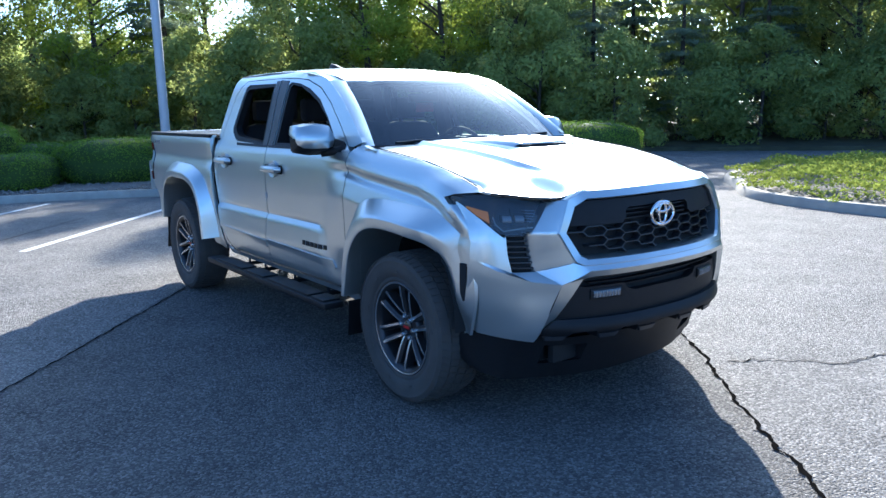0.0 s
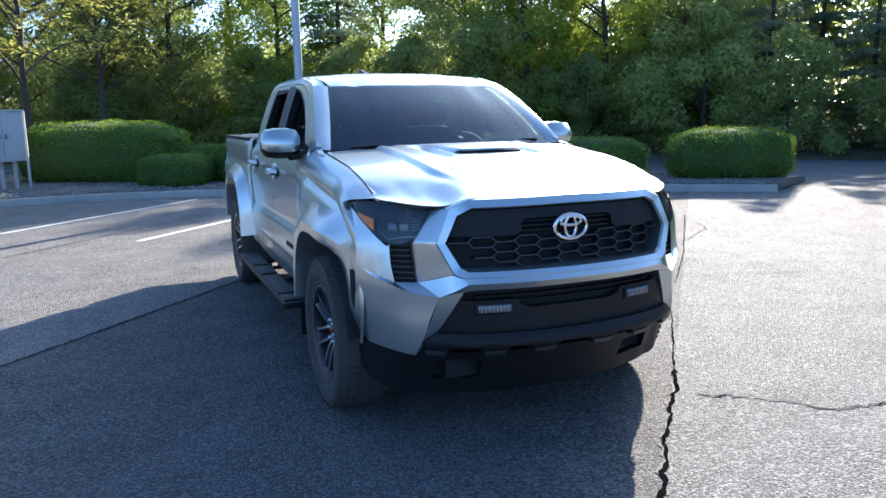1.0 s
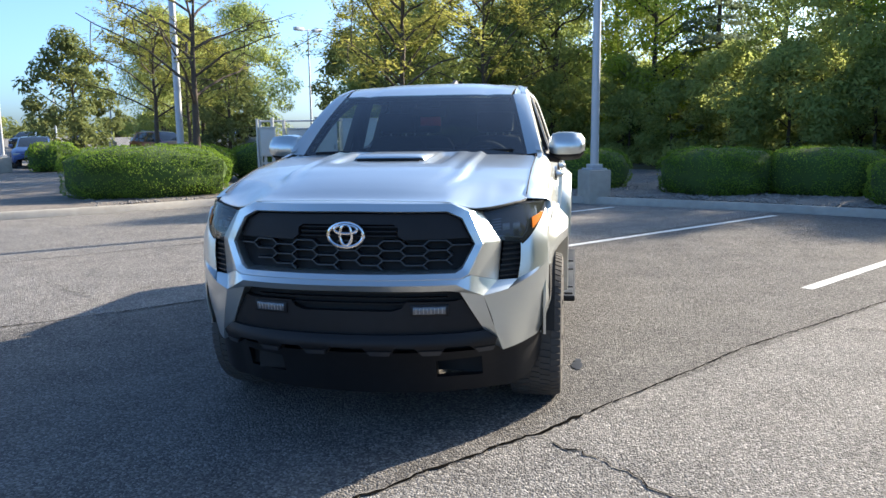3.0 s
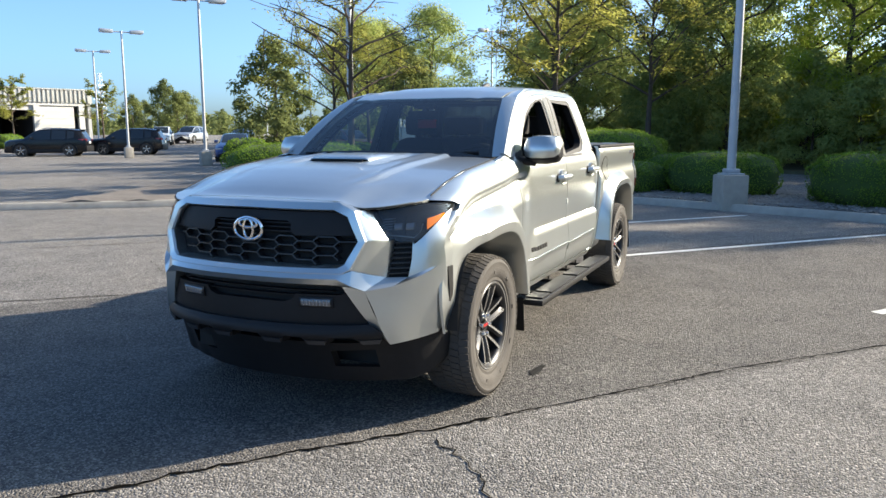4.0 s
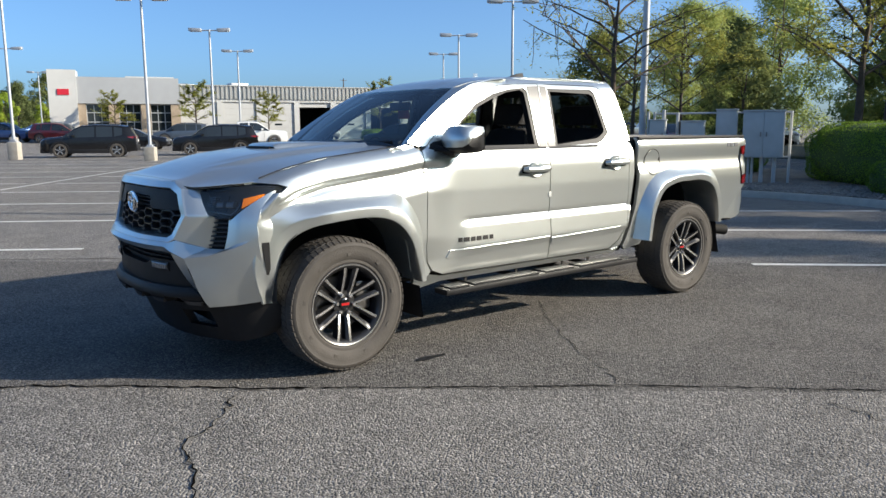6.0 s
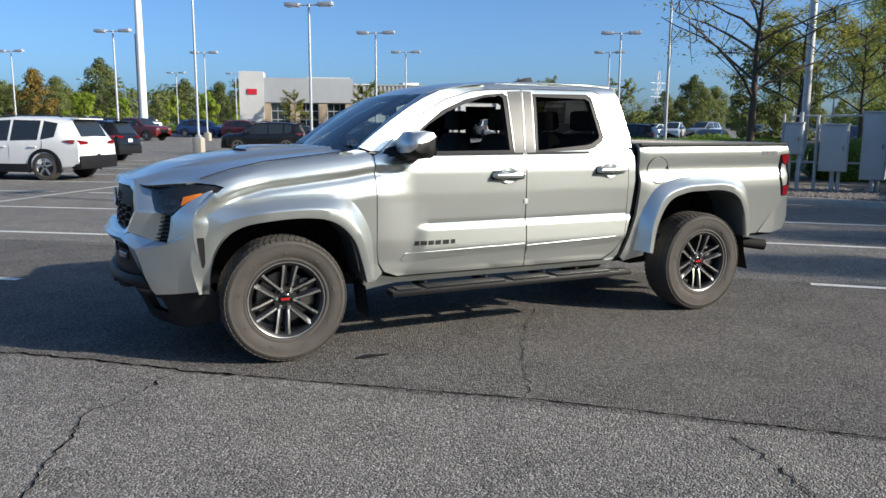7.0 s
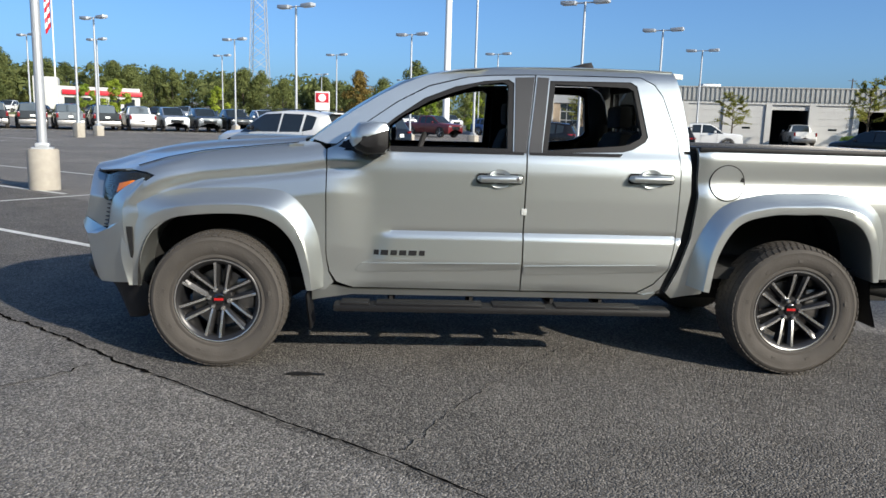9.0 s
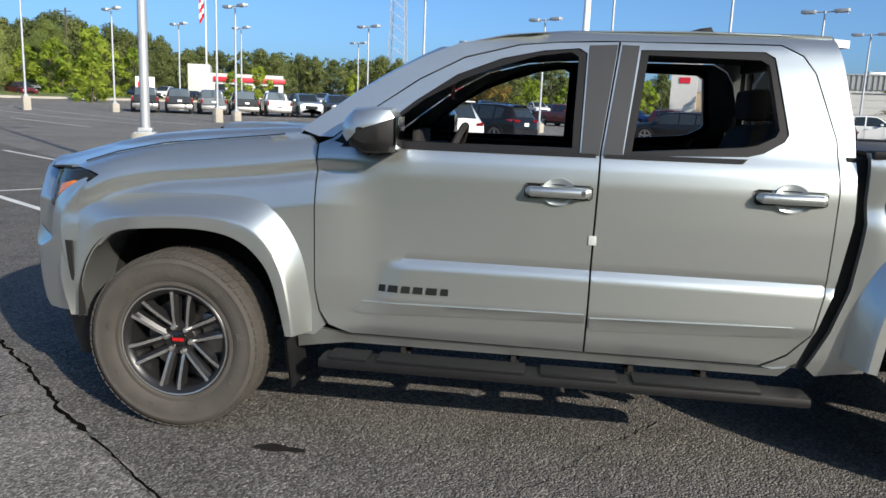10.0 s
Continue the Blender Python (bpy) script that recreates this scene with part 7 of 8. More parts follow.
solid("lawn", loft(rows), mat("mown_grass", (0.12, 0.15, 0.035), rough=0.9, var=0.35, scale=1.5, bump=0.5, bump_scale=12), "sunlit green lawn beyond the lot", "lawn", kind="structure")
solid("kerb_far", loft([[(x - 0.9, y + 0.5, rise(x, y) - 0.1), (x - 0.9, y + 0.5, rise(x, y) + 0.20), (x + 0.2, y - 0.1, rise(x, y) + 0.26)] for x, y in lawn_front]), M["concrete"], "pale concrete kerb along the lawn", "kerb", kind="structure")
for ax_, ay_, bx_, by_ in ((26.0, -32.6, 17.4, -26.1), (33.0, -40.8, 17.8, -31.6), (38.0, -48.3, 16.6, -34.1)):
    rows = []
    dx, dy = bx_ - ax_, by_ - ay_
    n = math.hypot(dx, dy)
    for k in range(9):
        x, y = ax_ + dx * k / 8, ay_ + dy * k / 8
        rows.append([(x + q * dy / n, y - q * dx / n, rise(x, y) + 0.03) for q in (-0.07, 0.07)])
    solid("bay_line", loft(rows), M["line"], "worn white painted line of a parking bay", "road marking", kind="structure")


gw = np.random.default_rng(18)
cen, rad = [], []
for i in range(620):
    a = radians(gw.uniform(-100, -28))
    d = gw.uniform(170, 250)
    x, y = d * math.cos(a), d * math.sin(a)
    cen.append((x, y, rise(x, y) + gw.uniform(0.5, 8.5)))
    rad.append(gw.uniform(2.0, 3.8))
for i in range(200):
    a = radians(gw.uniform(-152, -100))
    d = gw.uniform(170, 230)
    x, y = d * math.cos(a), d * math.sin(a)
    cen.append((x, y, rise(x, y) + gw.uniform(0.3, 4.0)))
    rad.append(gw.uniform(1.6, 3.0))
solid("far_woods", clumps(cen, rad, 60, 0.5, gw), M["leaf_f"], "far line of green woods beyond the lot", "woods", kind="stuff", angle=0)
pale_post = thing("sign_mast", "pale thick pole behind the hedges", "mast", Matrix.Translation((-21.5, -13.1, 0)))
part("mast", tube([(0, 0, -0.1), (0, 0, 12)], [0.13, 0.11], 12), M["galv"], pale_post)


# ---- cars ----
def car_paint(name, rgb, metal=0.3):
    return mat(name, rgb, rough=0.28, metal=metal, coat=0.8, var=0.03, scale=3)


PAINT = dict(white=car_paint("white_car_paint", (0.72, 0.72, 0.70), 0.0), black=mat("black_car_paint", (0.008, 0.008, 0.009), rough=0.16, coat=0.15, spec=0.35, var=0.03, scale=3), grey=car_paint("grey_car_paint", (0.06, 0.065, 0.07), 0.4),
             red=car_paint("dark_red_car_paint", (0.14, 0.012, 0.014), 0.3), blue=car_paint("blue_car_paint", (0.03, 0.07, 0.20), 0.4), silver=car_paint("pale_silver_car_paint", (0.46, 0.47, 0.48), 0.6), navy=car_paint("slate_car_paint", (0.07, 0.09, 0.12), 0.4))
# stations of a car from nose to tail: (x, underside, belt, top edge, crown, width at belt, width at top, glazed behind it)
STATIONS = dict(
    suv=[(2.30, 0.42, 0.60, 0.68, 0.70, 0.70, 0.50, 0), (2.24, 0.28, 0.82, 0.90, 0.93, 0.80, 0.62, 0), (2.02, 0.24, 0.90, 0.98, 1.02, 0.86, 0.70, 0), (1.25, 0.24, 0.98, 1.05, 1.10, 0.88, 0.72, 3), (0.62, 0.24, 1.02, 1.44, 1.54, 0.895, 0.70, 3), (0.36, 0.24, 1.03, 1.55, 1.64, 0.90, 0.68, 1), (-0.30, 0.24, 1.04, 1.585, 1.69, 0.905, 0.68, 0), (-0.37, 0.24, 1.04, 1.585, 1.69, 0.905, 0.68, 1), (-1.15, 0.24, 1.06, 1.57, 1.68, 0.90, 0.67, 0), (-1.23, 0.25, 1.065, 1.565, 1.675, 0.895, 0.665, 1), (-1.62, 0.27, 1.14, 1.50, 1.655, 0.88, 0.66, 0), (-1.98, 0.29, 1.12, 1.47, 1.62, 0.86, 0.65, 2), (-2.20, 0.31, 1.06, 1.13, 1.16, 0.84, 0.66, 0), (-2.27, 0.33, 0.98, 1.02, 1.06, 0.84, 0.66, 0), (-2.31, 0.42, 0.62, 0.66, 0.70, 0.80, 0.60, 0)],
    pickup=[(2.74, 0.50, 0.66, 0.74, 0.76, 0.84, 0.60, 0), (2.71, 0.34, 0.98, 1.06, 1.09, 0.90, 0.72, 0), (2.50, 0.32, 1.08, 1.14, 1.18, 0.93, 0.80, 0), (1.42, 0.32, 1.16, 1.20, 1.25, 0.93, 0.80, 3), (0.80, 0.32, 1.18, 1.62, 1.74, 0.93, 0.76, 3), (0.58, 0.32, 1.19, 1.74, 1.83, 0.93, 0.74, 1), (0.02, 0.32, 1.19, 1.77, 1.87, 0.93, 0.74, 0), (-0.06, 0.32, 1.19, 1.77, 1.87, 0.93, 0.74, 1), (-0.66, 0.32, 1.20, 1.74, 1.86, 0.93, 0.74, 0), (-0.84, 0.32, 1.20, 1.68, 1.82, 0.93, 0.74, 2), (-0.90, 0.32, 1.18, 1.22, 1.24, 0.94, 0.82, 0), (-2.60, 0.34, 1.18, 1.24, 1.25, 0.94, 0.82, 0), (-2.70, 0.36, 1.16, 1.23, 1.24, 0.93, 0.82, 0), (-2.73, 0.50, 0.70, 0.74, 0.76, 0.90, 0.74, 0)],
    sedan=[(2.37, 0.40, 0.52, 0.58, 0.60, 0.72, 0.50, 0), (2.30, 0.26, 0.68, 0.75, 0.78, 0.80, 0.62, 0), (2.05, 0.22, 0.76, 0.83, 0.87, 0.85, 0.70, 0), (1.15, 0.22, 0.88, 0.94, 0.98, 0.87, 0.72, 3), (0.45, 0.22, 0.91, 1.26, 1.35, 0.875, 0.66, 3), (0.18, 0.22, 0.92, 1.35, 1.42, 0.88, 0.64, 1), (-0.38, 0.22, 0.93, 1.36, 1.45, 0.88, 0.64, 0), (-0.45, 0.22, 0.93, 1.36, 1.45, 0.88, 0.64, 1), (-1.15, 0.22, 0.96, 1.29, 1.41, 0.87, 0.63, 2), (-1.95, 0.25, 0.96, 1.00, 1.04, 0.84, 0.66, 0), (-2.30, 0.30, 0.90, 0.96, 0.99, 0.80, 0.62, 0), (-2.37, 0.40, 0.58, 0.62, 0.64, 0.74, 0.55, 0)],
)
SHAPES = dict(
    suv=dict(W=0.93, wb=2.69, r=0.36, axle=1.36, belt=1.04, nose=(2.26, 0.84), tail=(-2.29, 0.98), mirror=0.78, seams=(0.86, -0.335, -1.28), handles=(-0.14, -1.02)),
    pickup=dict(W=0.99, wb=3.4, r=0.41, axle=1.75, belt=1.19, nose=(2.72, 1.00), tail=(-2.72, 1.06), mirror=0.98, seams=(1.05, -0.02, -0.80), handles=(0.16, -0.66)),
    sedan=dict(W=0.91, wb=2.8, r=0.34, axle=1.45, belt=0.92, nose=(2.33, 0.70), tail=(-2.34, 0.88), mirror=0.62, seams=(0.72, -0.415, -1.25), handles=(-0.22, -1.0)),
)


def car_skin(kind):
    """Painted skin and glass of a car, from its stations."""
    W, rows = SHAPES[kind]["W"], []
    for x, z0, zb, zt, zc, wb, wt, _ in STATIONS[kind]:
        h = zb - z0
        full = min(1.0, wb * 1.035 / W * W) if wb > 0.86 else wb * 1.04
        half = [(full * 0.84, z0), (full * 0.97, z0 + 0.10 * h), (full, z0 + 0.38 * h), (full * 0.985, z0 + 0.62 * h), (full * 0.99, z0 + 0.80 * h), (wb, zb), (wt + (wb - wt) * 0.02, zt), (wt - 0.07, zt + (zc - zt) * 0.62), (wt * 0.55, zc - 0.012), (0, zc)]
        rows.append([(x, y, z) for y, z in half])
    n, v = len(rows[0]), [p for r in rows for p in r]
    paint, glass = [], []
    for i in range(len(rows) - 1):
        kind_of = STATIONS[kind][i][7]
        for j in range(n - 1):
            q = (i * n + j, i * n + j + 1, (i + 1) * n + j + 1, (i + 1) * n + j)
            side, top = j == 5, j >= 6
            (glass if (side and kind_of in (1, 3) or top and kind_of in (2, 3) and j >= 7) else paint).append(q)
    paint += [tuple(range(n)), tuple((len(rows) - 1) * n + j for j in range(n - 1, -1, -1))]
    return [join((v, f), mirrored((v, f))) for f in (paint, glass)]


def islands(geo):
    """The separate pieces of a mesh."""
    v, faces = geo
    root = list(range(len(v)))

    def find(i):
        while root[i] != i:
            root[i] = root[root[i]]
            i = root[i]
        return i

    for f in faces:
        for i in f[1:]:
            root[find(i)] = find(f[0])
    groups = {}
    for f in faces:
        groups.setdefault(find(f[0]), []).append(f)
    for fs in groups.values():
        used = sorted({i for f in fs for i in f})
        at = {i: k for k, i in enumerate(used)}
        yield [v[i] for i in used], [tuple(at[i] for i in f) for f in fs]


def make_car(kind, color, label):
    S = SHAPES[kind]
    c = thing("parked_car" if kind != "pickup" else "parked_pickup", label, "pickup truck" if kind == "pickup" else "car", group="parked vehicles")
    W, belt = S["W"], S["belt"]
    skin, panes = car_skin(kind)
    part("body", weld(skin), PAINT[color], c, angle=35)
    for pane in islands(weld(panes)):
        part("window", pane, M["pane"], c, "dark car window", angle=35)
    for s in (1, -1):
        fix = (lambda g: g) if s > 0 else mirrored
        part("door_mirror", fix(box(S["mirror"] - 0.16, S["mirror"], W * 0.96, W * 0.96 + 0.18, belt + 0.03, belt + 0.17, 0.03)), PAINT[color] if kind != "suv" else M["gloss"], c)
        x, z = S["tail"]
        if kind == "pickup":
            part("tail_lamp", fix(box(x - 0.02, x + 0.10, W * 0.80, W * 0.955, z - 0.22, z + 0.12, 0.02)), M["lampred"], c)
        else:
            part("tail_lamp", fix(loft([[(x - 0.02, W * 0.50, z - 0.02), (x - 0.01, W * 0.84, z - 0.03), (x + 0.20, W * 0.965, z - 0.01), (x + 0.42, W * 0.965, z + 0.05)], [(x - 0.02, W * 0.50, z + 0.04), (x - 0.01, W * 0.84, z + 0.08), (x + 0.18, W * 0.950, z + 0.09), (x + 0.42, W * 0.960, z + 0.07)]])), M["lampred"], c)
        x, z = S["nose"]
        part("headlight", fix(box(x - 0.22, x + 0.012, W * 0.54, W * 0.86, z - 0.12, z + 0.01, 0.03)), M["lampclear"], c)
        part("sill", fix(box(S["axle"] - S["wb"] + S["r"] + 0.08, S["axle"] - S["r"] - 0.08, W * 0.93, W * 1.035, 0.22, 0.44 if kind == "suv" else 0.34, 0.02)), M["black"], c)
        side = [(W * 0.97, 0.42), (W * 1.003, 0.30 + 0.36 * (belt - 0.26)), (W * 0.99, 0.26 + 0.60 * (belt - 0.26)), (W * 0.995, 0.26 + 0.80 * (belt - 0.26)), (W * 0.965, belt)]
        for x in S["seams"]:
            part("door_seam", fix(tube([(x, y, z) for y, z in side], 0.006, 4)), M["under"], c)
        for x in S["handles"]:
            part("door_handle", fix(box(x - 0.11, x + 0.11, W * 0.985, W * 1.02, belt - 0.17, belt - 0.135, 0.008)), PAINT[color], c)
    x, z = S["nose"]
    if kind == "suv":
        part("front_bumper", box(x - 0.42, x + 0.045, -W * 0.90, W * 0.90, 0.24, 0.46, 0.06), M["black"], c)
    part("grille", box(x - 0.05, x + 0.03, -W * 0.5, W * 0.5, z - 0.34, z - 0.05, 0.03), M["gloss"], c)
    x, z = S["tail"]
    part("rear_bumper", box(x - 0.05, x + 0.25, -W * 0.92, W * 0.92, 0.30, 0.66, 0.06), M["black"] if kind != "pickup" else M["steel"], c)
    part("number_plate", box(x - 0.04, x - 0.025, -0.16, 0.16, z - 0.20, z - 0.06, 0.004), M["signwhite"], c, "plain pale plate")
    r = S["r"]
    mid = S["axle"] - S["wb"] / 2
    wide = 0.12 if kind == "suv" else 0.07
    for x in (mid + S["wb"] / 2, mid - S["wb"] / 2):
        for s in (1, -1):
            put = Matrix.Translation((x, s * W * 0.985, r)) @ Matrix.Rotation(0 if s > 0 else math.pi, 4, "Z")
            ring = [[(q * math.cos(a), y, q * math.sin(a)) for a in np.linspace(-0.35, math.pi + 0.35, 21)] for q, y in ((r + wide, -0.02), (r + wide, 0.025), (r + 0.03, 0.03), (r + 0.03, -0.2), (0.001, -0.2))]
            part("wheel_arch", moved(loft(ring), put), M["black"] if kind == "suv" else M["under"], c)
            w = part("wheel", moved(lathe([(r * 0.66, 0.005), (r * 0.7, 0.025), (r * 0.96, 0.02), (r, -0.01), (r, -0.19), (0.2, -0.19)][::-1], 28), put), M["rubber"], c)
            part("rim", moved(lathe([(0.001, 0.0), (r * 0.2, 0.005), (r * 0.62, -0.02), (r * 0.68, 0.012)][::-1], 20), put), M["alloy_dark"], w)
            sp = [moved(box(-0.028, 0.028, -0.02, 0.012, 0.03, r * 0.66), Matrix.Rotation(2 * math.pi * k / 5, 4, "Y")) for k in range(5)]
            part("spokes", moved(join(*sp), put), M["alloy"], w)
    if kind == "suv":
        part("roof_spoiler", box(-2.16, -1.92, -0.56, 0.56, 1.60, 1.635, 0.012), PAINT[color], c)
        for s in (1, -1):
            g = tube([(0.10, 0.60, 1.66), (-0.05, 0.60, 1.705), (-1.55, 0.59, 1.70), (-1.70, 0.59, 1.65)], 0.014, 6)
            part("roof_rail", g if s > 0 else mirrored(g), M["gloss"], c)
    if kind == "pickup":
        part("bed_floor", box(-2.62, -0.95, -W * 0.78, W * 0.78, belt + 0.045, belt + 0.065), M["under"], c)
    return c


def face_along(x, y, deg):
    return Matrix.Translation((x, y, rise(x, y))) @ Matrix.Rotation(radians(deg), 4, "Z")


stock = {}


def park(kind, color, x, y, deg, label):
    if (kind, color) not in stock:
        stock[kind, color] = make_car(kind, color, label)
        stock[kind, color].matrix_world = face_along(x, y, deg)
        return stock[kind, color]
    return tagged(copy_thing(stock[kind, color], face_along(x, y, deg)), label)


park("suv", "white", 2.6, -18.6, -33, "white compact SUV with black sills, parked alone")
park("suv", "black", 1.2, -29.6, -33, "black SUV parked in a marked bay")
park("suv", "black", -28.6, -38.9, -54, "black SUV parked side-on before the service building")
park("suv", "black", -33.1, -37.2, -57, "black crossover parked beside a lamp post")
park("suv", "black", -14.7, -37.1, -22, "black SUV with bright rims parked in the lot")
park("suv", "black", -8.4, -38.3, -22, "black SUV near a lamp post base")
park("pickup", "white", -22.0, -48.7, 158, "white pickup parked beyond the black SUVs")
park("suv", "navy", -21.1, -60.1, -22, "slate-grey SUV parked before the showroom")
park("pickup", "white", -36.0, -62.2, -104, "white pickup standing in an open service bay")
park("pickup", "red", -3.1, -62.0, 135, "dark red crew pickup parked across the lot")
park("suv", "blue", -9.5, -70.6, 140, "blue hatchback parked across the lot")
park("sedan", "blue", -16.5, -93.0, 20, "blue car parked in the far row")
park("suv", "red", -12.9, -66.0, 140, "dark red SUV parked by the showroom")
park("sedan", "black", -13.4, -48.0, 150, "black car parked in the middle of the lot")
park("sedan", "blue", -28.5, -24.5, 35, "light blue car beside a clipped hedge")
park("sedan", "silver", -41, -52, 40, "silver car in the far row")
park("suv", "white", -49, -50, 40, "white SUV in the far row")
park("pickup", "silver", -43.5, -20.5, 60, "silver pickup beyond the cabinets")
park("suv", "red", -39, -24.0, 60, "red SUV beyond the hedge")
cols = ["black", "black", "grey", "black", "silver", "silver", "grey", "black", "white", "grey", "navy", "white"]
for k in range(9):
    t_ = k / 8
    x, y = 29.2 - 18.0 * t_, -52.0 - 7.6 * t_
    park("pickup", cols[k] if cols[k] != "navy" else "grey", x, y, -62 if k < 5 else 118, f"{dict(black='black', grey='grey', silver='silver', white='white')[cols[k]]} pickup in a row of parked trucks")
for k in range(12):
    x, y = 16 - 2.9 * k * 0.7, -84 - 1.2 * k
    park(["suv", "sedan", "pickup"][k % 3], ["white", "black", "grey", "silver"][k % 4], x, y, 110, f"{['white', 'black', 'grey', 'silver'][k % 4]} car in a far row of the lot")
for k in range(12):
    x, y = 52 - 3.4 * k, -92 - 0.6 * k
    park(["suv", "pickup", "sedan"][k % 3], ["grey", "white", "black", "silver"][k % 4], x, y, 95, f"{['grey', 'white', 'black', 'silver'][k % 4]} car in a far row of the lot")
for k in range(10):
    x, y = -52 - 2.6 * k, -56 + 4.2 * k
    park(["sedan", "suv"][k % 2], ["white", "silver", "black", "grey", "white"][k % 5], x, y, 20, f"{['white', 'silver', 'black', 'grey', 'white'][k % 5]} car in a far row of the lot")
park("pickup", "white", 62.5, -84, 150, "white pickup by the far road")
park("suv", "red", 58, -77, 150, "red car by the far road")

# ---- service building and showroom ----
AX, AY = Vector((-0.9605, 0.278)), Vector((0.278, 0.9605))
B0 = Vector((-23.0, -65.4))


def bld(s, d, z):
    p = B0 + AX * s + AY * d
    return (p.x, p.y, z + 0.36)


def bbox(s0, s1, d0, d1, z0, z1):
    v = [bld(s, d, z) for s in (s0, s1) for d in (d0, d1) for z in (z0, z1)]
    return v, [(0, 1, 3, 2), (4, 6, 7, 5), (0, 4, 5, 1), (2, 3, 7, 6), (0, 2, 6, 4), (1, 5, 7, 3)]


house = thing("service_building", "long white service building with garage doors and a ribbed metal fascia", "building")
part("floor_slab", bbox(-11, 27, -18, 0.05, -0.45, 0.02), M["concrete"], house)
part("back_wall", join(bbox(-10, 26.4, -18, -17.7, 0, 4.9), bbox(26.1, 26.4, -17.7, 0, 0, 4.9), bbox(-10.3, -10, -18, 0, 0, 5.4)), M["wallgrey"], house)
part("roof", bbox(-10.3, 26.4, -18, -0.2, 4.75, 4.9), M["roofm"], house)
for i in range(8):
    s = -0.1 + 3.6 * i if i < 7 else 25.5
    part("pier", bbox(s - 0.25, s + 0.25, -0.3, 0.06, 0, 3.75), M["wallwhite"], house)
for i in range(7):
    a, b = 0.15 + 3.6 * i, 3.25 + 3.6 * i
    if i in (3, 5):
        part("bay_interior", join(bbox(a, b, -8, -7.8, 0, 3.6), bbox(a - 0.1, a, -7.8, -0.3, 0, 3.6), bbox(b, b + 0.1, -7.8, -0.3, 0, 3.6), bbox(a, b, -7.8, -0.3, 3.4, 3.5)), M["dark_in"], house, "dark open service bay")
        part("raised_door", bbox(a, b, -0.22, -0.14, 3.15, 3.6), M["wallwhite"], house)
    else:
        d = part("garage_door", bbox(a, b, -0.22, -0.12, 0, 3.6), M["wallwhite"], house, "white sectional garage door")
        for k in range(6):
            part("door_section", bbox(a + 0.03, b - 0.03, -0.12, -0.085, 0.03 + 0.6 * k, 0.57 + 0.6 * k), M["wallwhite"], d)
        part("door_window", bbox((a + b) / 2 - 0.35, (a + b) / 2 + 0.35, -0.088, -0.07, 1.42, 1.60), M["pane"], d)
part("lintel", bbox(-0.1, 26.4, -0.3, 0.05, 3.6, 3.85), M["wallwhite"], house)
part("fascia_backing", bbox(-0.1, 26.5, -0.25, 0.10, 3.85, 5.05), M["ribbed"], house)
for k in range(66):
    s = 0.05 + 0.4 * k
    part("fascia_rib", bbox(s, s + 0.2, 0.10, 0.19, 3.88, 5.02), M["ribbed"], house)
part("coping", bbox(-0.1, 26.6, -0.3, 0.24, 5.03, 5.13), M["ribbed"], house)
shop = thing("showroom", "grey panelled showroom with stone piers and large windows", "building")
part("upper_wall", bbox(-10.3, -0.15, -0.4, 1.6, 3.3, 5.55), M["wallgrey"], shop)
part("parapet", bbox(-4.5, -0.2, -6, -4, 5.3, 6.0), M["wallwhite"], shop)
part("entrance_tower", bbox(-10.6, -8.4, -1.5, 1.75, 0, 6.1), M["wallwhite"], shop)
for s in (-8.2, -5.6, -3.0, -0.5):
    part("stone_pier", bbox(s - 0.4, s + 0.4, 0.6, 1.5, 0, 3.3), M["stonewall"], shop)
for s in (-7.8, -5.2, -2.6):
    w = part("shop_window", bbox(s, s + 1.8, 0.9, 1.0, 0.1, 3.3), M["pane"], shop, "dark showroom window")
    for z in (0.1, 0.9, 1.7, 2.5, 3.22):
        part("glazing_bar", bbox(s, s + 1.8, 1.0, 1.06, z, z + 0.07), M["galv"], w)
    for ds in (0, 0.58, 1.16, 1.74):
        part("glazing_bar", bbox(s + ds, s + ds + 0.06, 1.0, 1.06, 0.1, 3.3), M["galv"], w)
part("wall_mark", bbox(-9.9, -9.0, 1.76, 1.82, 4.0, 4.5), M["signred"], shop, "plain red sign shape")
unit = thing("roof_unit", "pale roof ventilation unit on the service building", "air conditioner", Matrix.Translation(bld(6, -6, 4.9)))
part("casing", box(-0.9, 0.9, -0.6, 0.6, 0, 0.75, 0.05), M["galv"], unit)
part("fan_grille", lathe_z([(0.001, 0.80), (0.38, 0.80), (0.40, 0.75)], 20), M["under"], unit)
copy_thing(unit, Matrix.Translation(bld(1, -9, 4.9)))

# ---- far red-trimmed building, sign pylon, poles, tower, flag ----
fb_ = thing("far_building", "low white building with red trim beyond the lot", "building", Matrix.Translation((48, -115, rise(48, -115))) @ Matrix.Rotation(radians(22), 4, "Z"))
part("wall", box(-7, 7, -5, 5, -0.5, 4.2, 0.05), M["wallwhite"], fb_)
part("red_band", box(-7.3, 3.5, -5.2, 5.4, 3.0, 3.7, 0.05), M["signred"], fb_)
part("tower_wall", box(4, 7.2, -2, 5.6, -0.5, 5.4, 0.05), M["wallwhite"], fb_)
for x in (-5.5, -3.5, -1.5, 0.5, 2.5):
    part("window", box(x - 0.75, x + 0.75, 4.98, 5.06, 0.4, 2.6), M["pane"], fb_)
pylon = thing("sign_pylon", "white and red sign pylon", "sign", Matrix.Translation((11.8, -108.8, rise(11.8, -108.8))))
part("panel", box(-1.05, 1.05, -0.25, 0.25, 0, 4.6, 0.06), M["signwhite"], pylon)
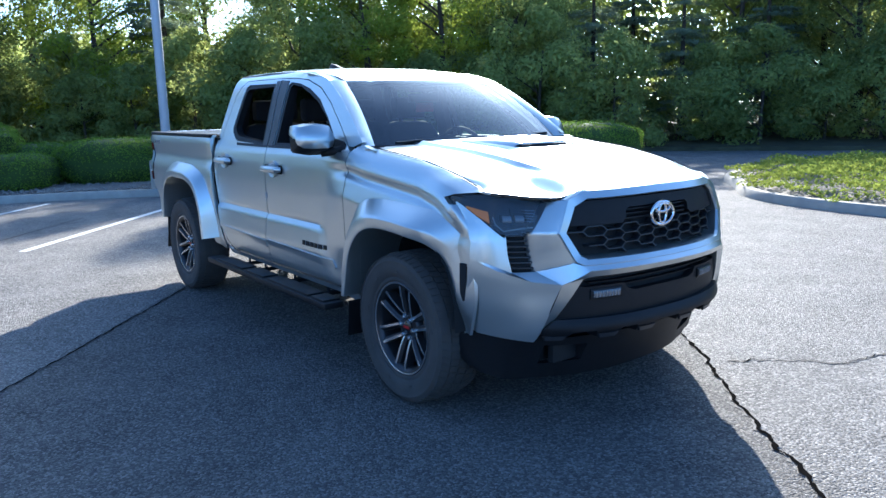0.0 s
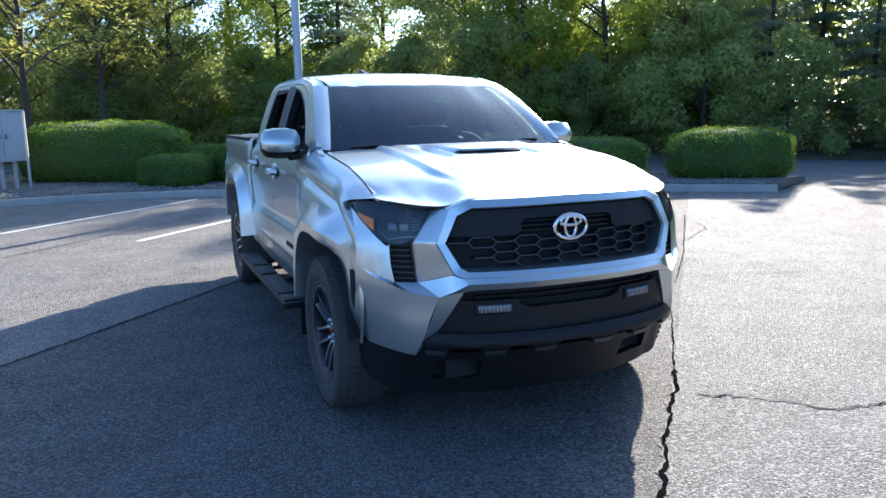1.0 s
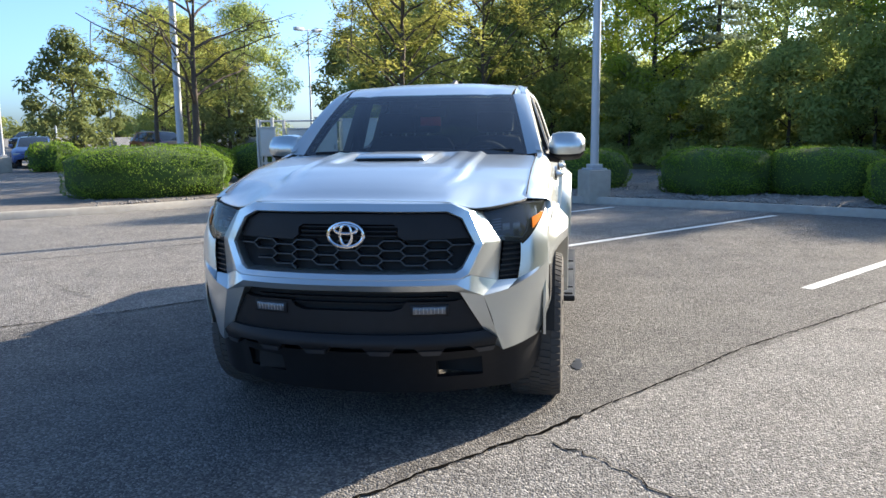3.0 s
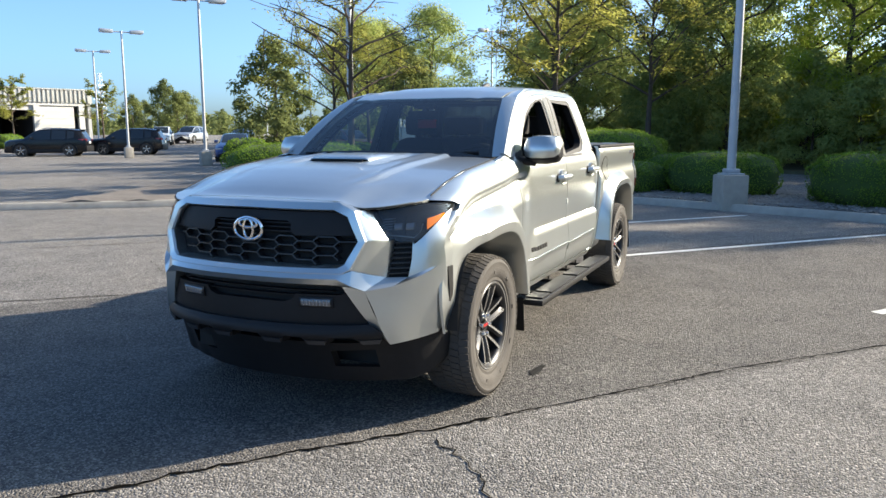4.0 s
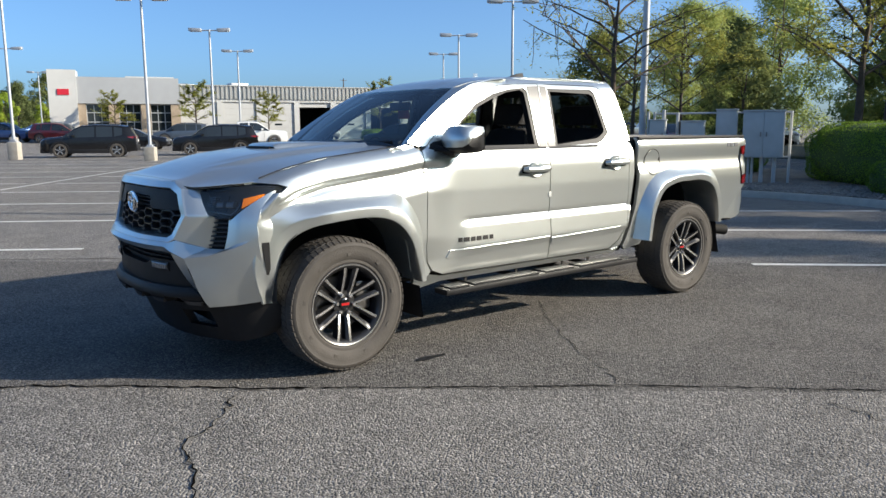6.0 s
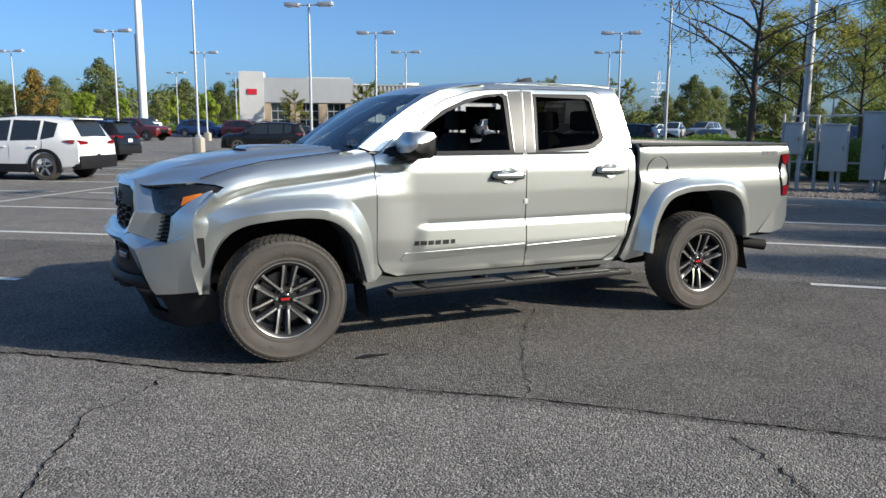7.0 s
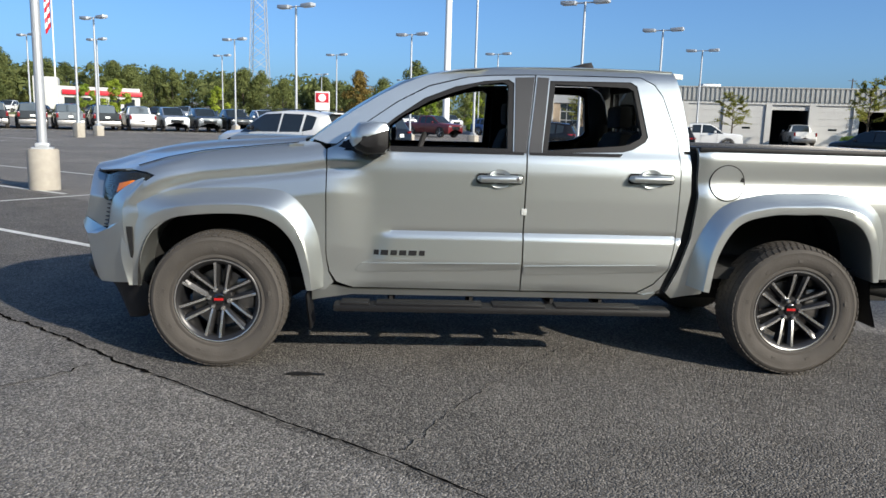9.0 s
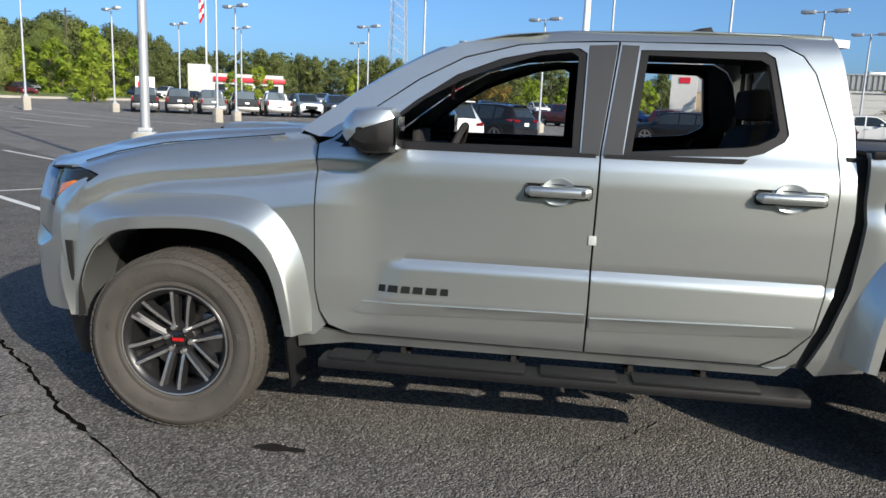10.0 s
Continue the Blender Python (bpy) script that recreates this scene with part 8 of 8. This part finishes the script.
part("red_panel", box(-0.95, 0.95, 0.24, 0.28, 3.0, 4.4, 0.02), M["signred"], pylon)
part("emblem_shape", moved(lathe([(0.001, 0.03), (0.55, 0.03), (0.55, -0.02)], 24), Matrix.Translation((0, 0.28, 3.7))), M["signwhite"], pylon)
round_sign = thing("round_sign", "white sign panel with a round red shape", "sign", Matrix.Translation((47, -84, rise(47, -84))) @ Matrix.Rotation(radians(30), 4, "Z"))
part("panel", box(-1.3, 0.9, -0.08, 0.08, 0.9, 2.9, 0.04), M["signwhite"], round_sign)
part("red_disc", moved(lathe([(0.001, 0.14), (0.68, 0.14), (0.68, 0.05)], 28), Matrix.Translation((0, 0, 1.95))), M["signred"], round_sign)
part("post", tube([(0, 0, -0.1), (0, 0, 0.95)], 0.12), M["signwhite"], round_sign)
tall = thing("sign_mast", "very tall thick white mast beyond the lot", "mast", Matrix.Translation((-5.3, -84.5, rise(-5, -84))))
part("mast", tube([(0, 0, -0.1), (0, 0, 15), (0, 0, 28)], [0.42, 0.36, 0.30], 14), M["signwhite"], tall)
util = thing("utility_pole", "weathered wooden utility pole", "utility pole", Matrix.Translation((-5.9, -99.4, rise(-6, -99))) @ Matrix.Rotation(radians(80), 4, "Z"))
part("pole", tube([(0, 0, -0.1), (0, 0, 12)], [0.17, 0.12], 8), M["bark"], util)
part("crossarm", box(-0.9, 0.9, -0.05, 0.05, 11.5, 11.6), M["bark"], util)
for x, y in [(66, -98), (-92, -150)]:
    copy_thing(util, Matrix.Translation((x, y, rise(x, y))))
pole_b = thing("flagpole", "white flagpole with a striped flag hanging limp", "flagpole", Matrix.Translation((42, -90.7, rise(42, -90))))
part("pole", tube([(0, 0, -0.1), (0, 0, 17)], [0.11, 0.06], 10), M["signwhite"], pole_b)
stripes = []
for k in range(7):
    cloth_ = loft([[(0.12 + 0.10 * j + 0.015 * (k % 2), 0.10 * math.sin(j * 1.9 + k * 0.3), 15.2 - 0.62 * k - dz - 0.16 * j) for j in range(8)] for dz in (0.0, 0.62)])
    part("stripe", cloth_, M["signred"] if k % 2 == 0 else M["signwhite"], pole_b)


def lattice(x, y, h, w, name, label):
    t = thing(name, label, "tower", Matrix.Translation((x, y, rise(x, y))))
    legs = [(1, 1), (1, -1), (-1, -1), (-1, 1)]
    wz = lambda z: w * (1 - 0.72 * z / h)
    for sx_, sy_ in legs:
        part("leg", tube([(sx_ * wz(0), sy_ * wz(0), -0.2), (sx_ * wz(h), sy_ * wz(h), h)], 0.09, 5), M["galv"], t)
    n = int(h / 2.4)
    for k in range(n):
        z0, z1 = h * k / n, h * (k + 1) / n
        for (ax_, ay_), (bx_, by_) in zip(legs, legs[1:] + legs[:1]):
            part("brace", tube([(ax_ * wz(z0), ay_ * wz(z0), z0), (bx_ * wz(z1), by_ * wz(z1), z1)], 0.045, 4), M["galv"], t)
            part("brace", tube([(bx_ * wz(z0), by_ * wz(z0), z0), (ax_ * wz(z1), ay_ * wz(z1), z1)], 0.045, 4), M["galv"], t)
    return t


lattice(31, -161, 46, 2.1, "radio_tower", "tall grey lattice radio tower")
py = lattice(-274, -312, 30, 2.4, "power_pylon", "far lattice power pylon")
for z in (17, 20.5, 24):
    part("crossarm", tube([(-4.5, 0, z), (4.5, 0, z)], 0.10, 5), M["galv"], py)
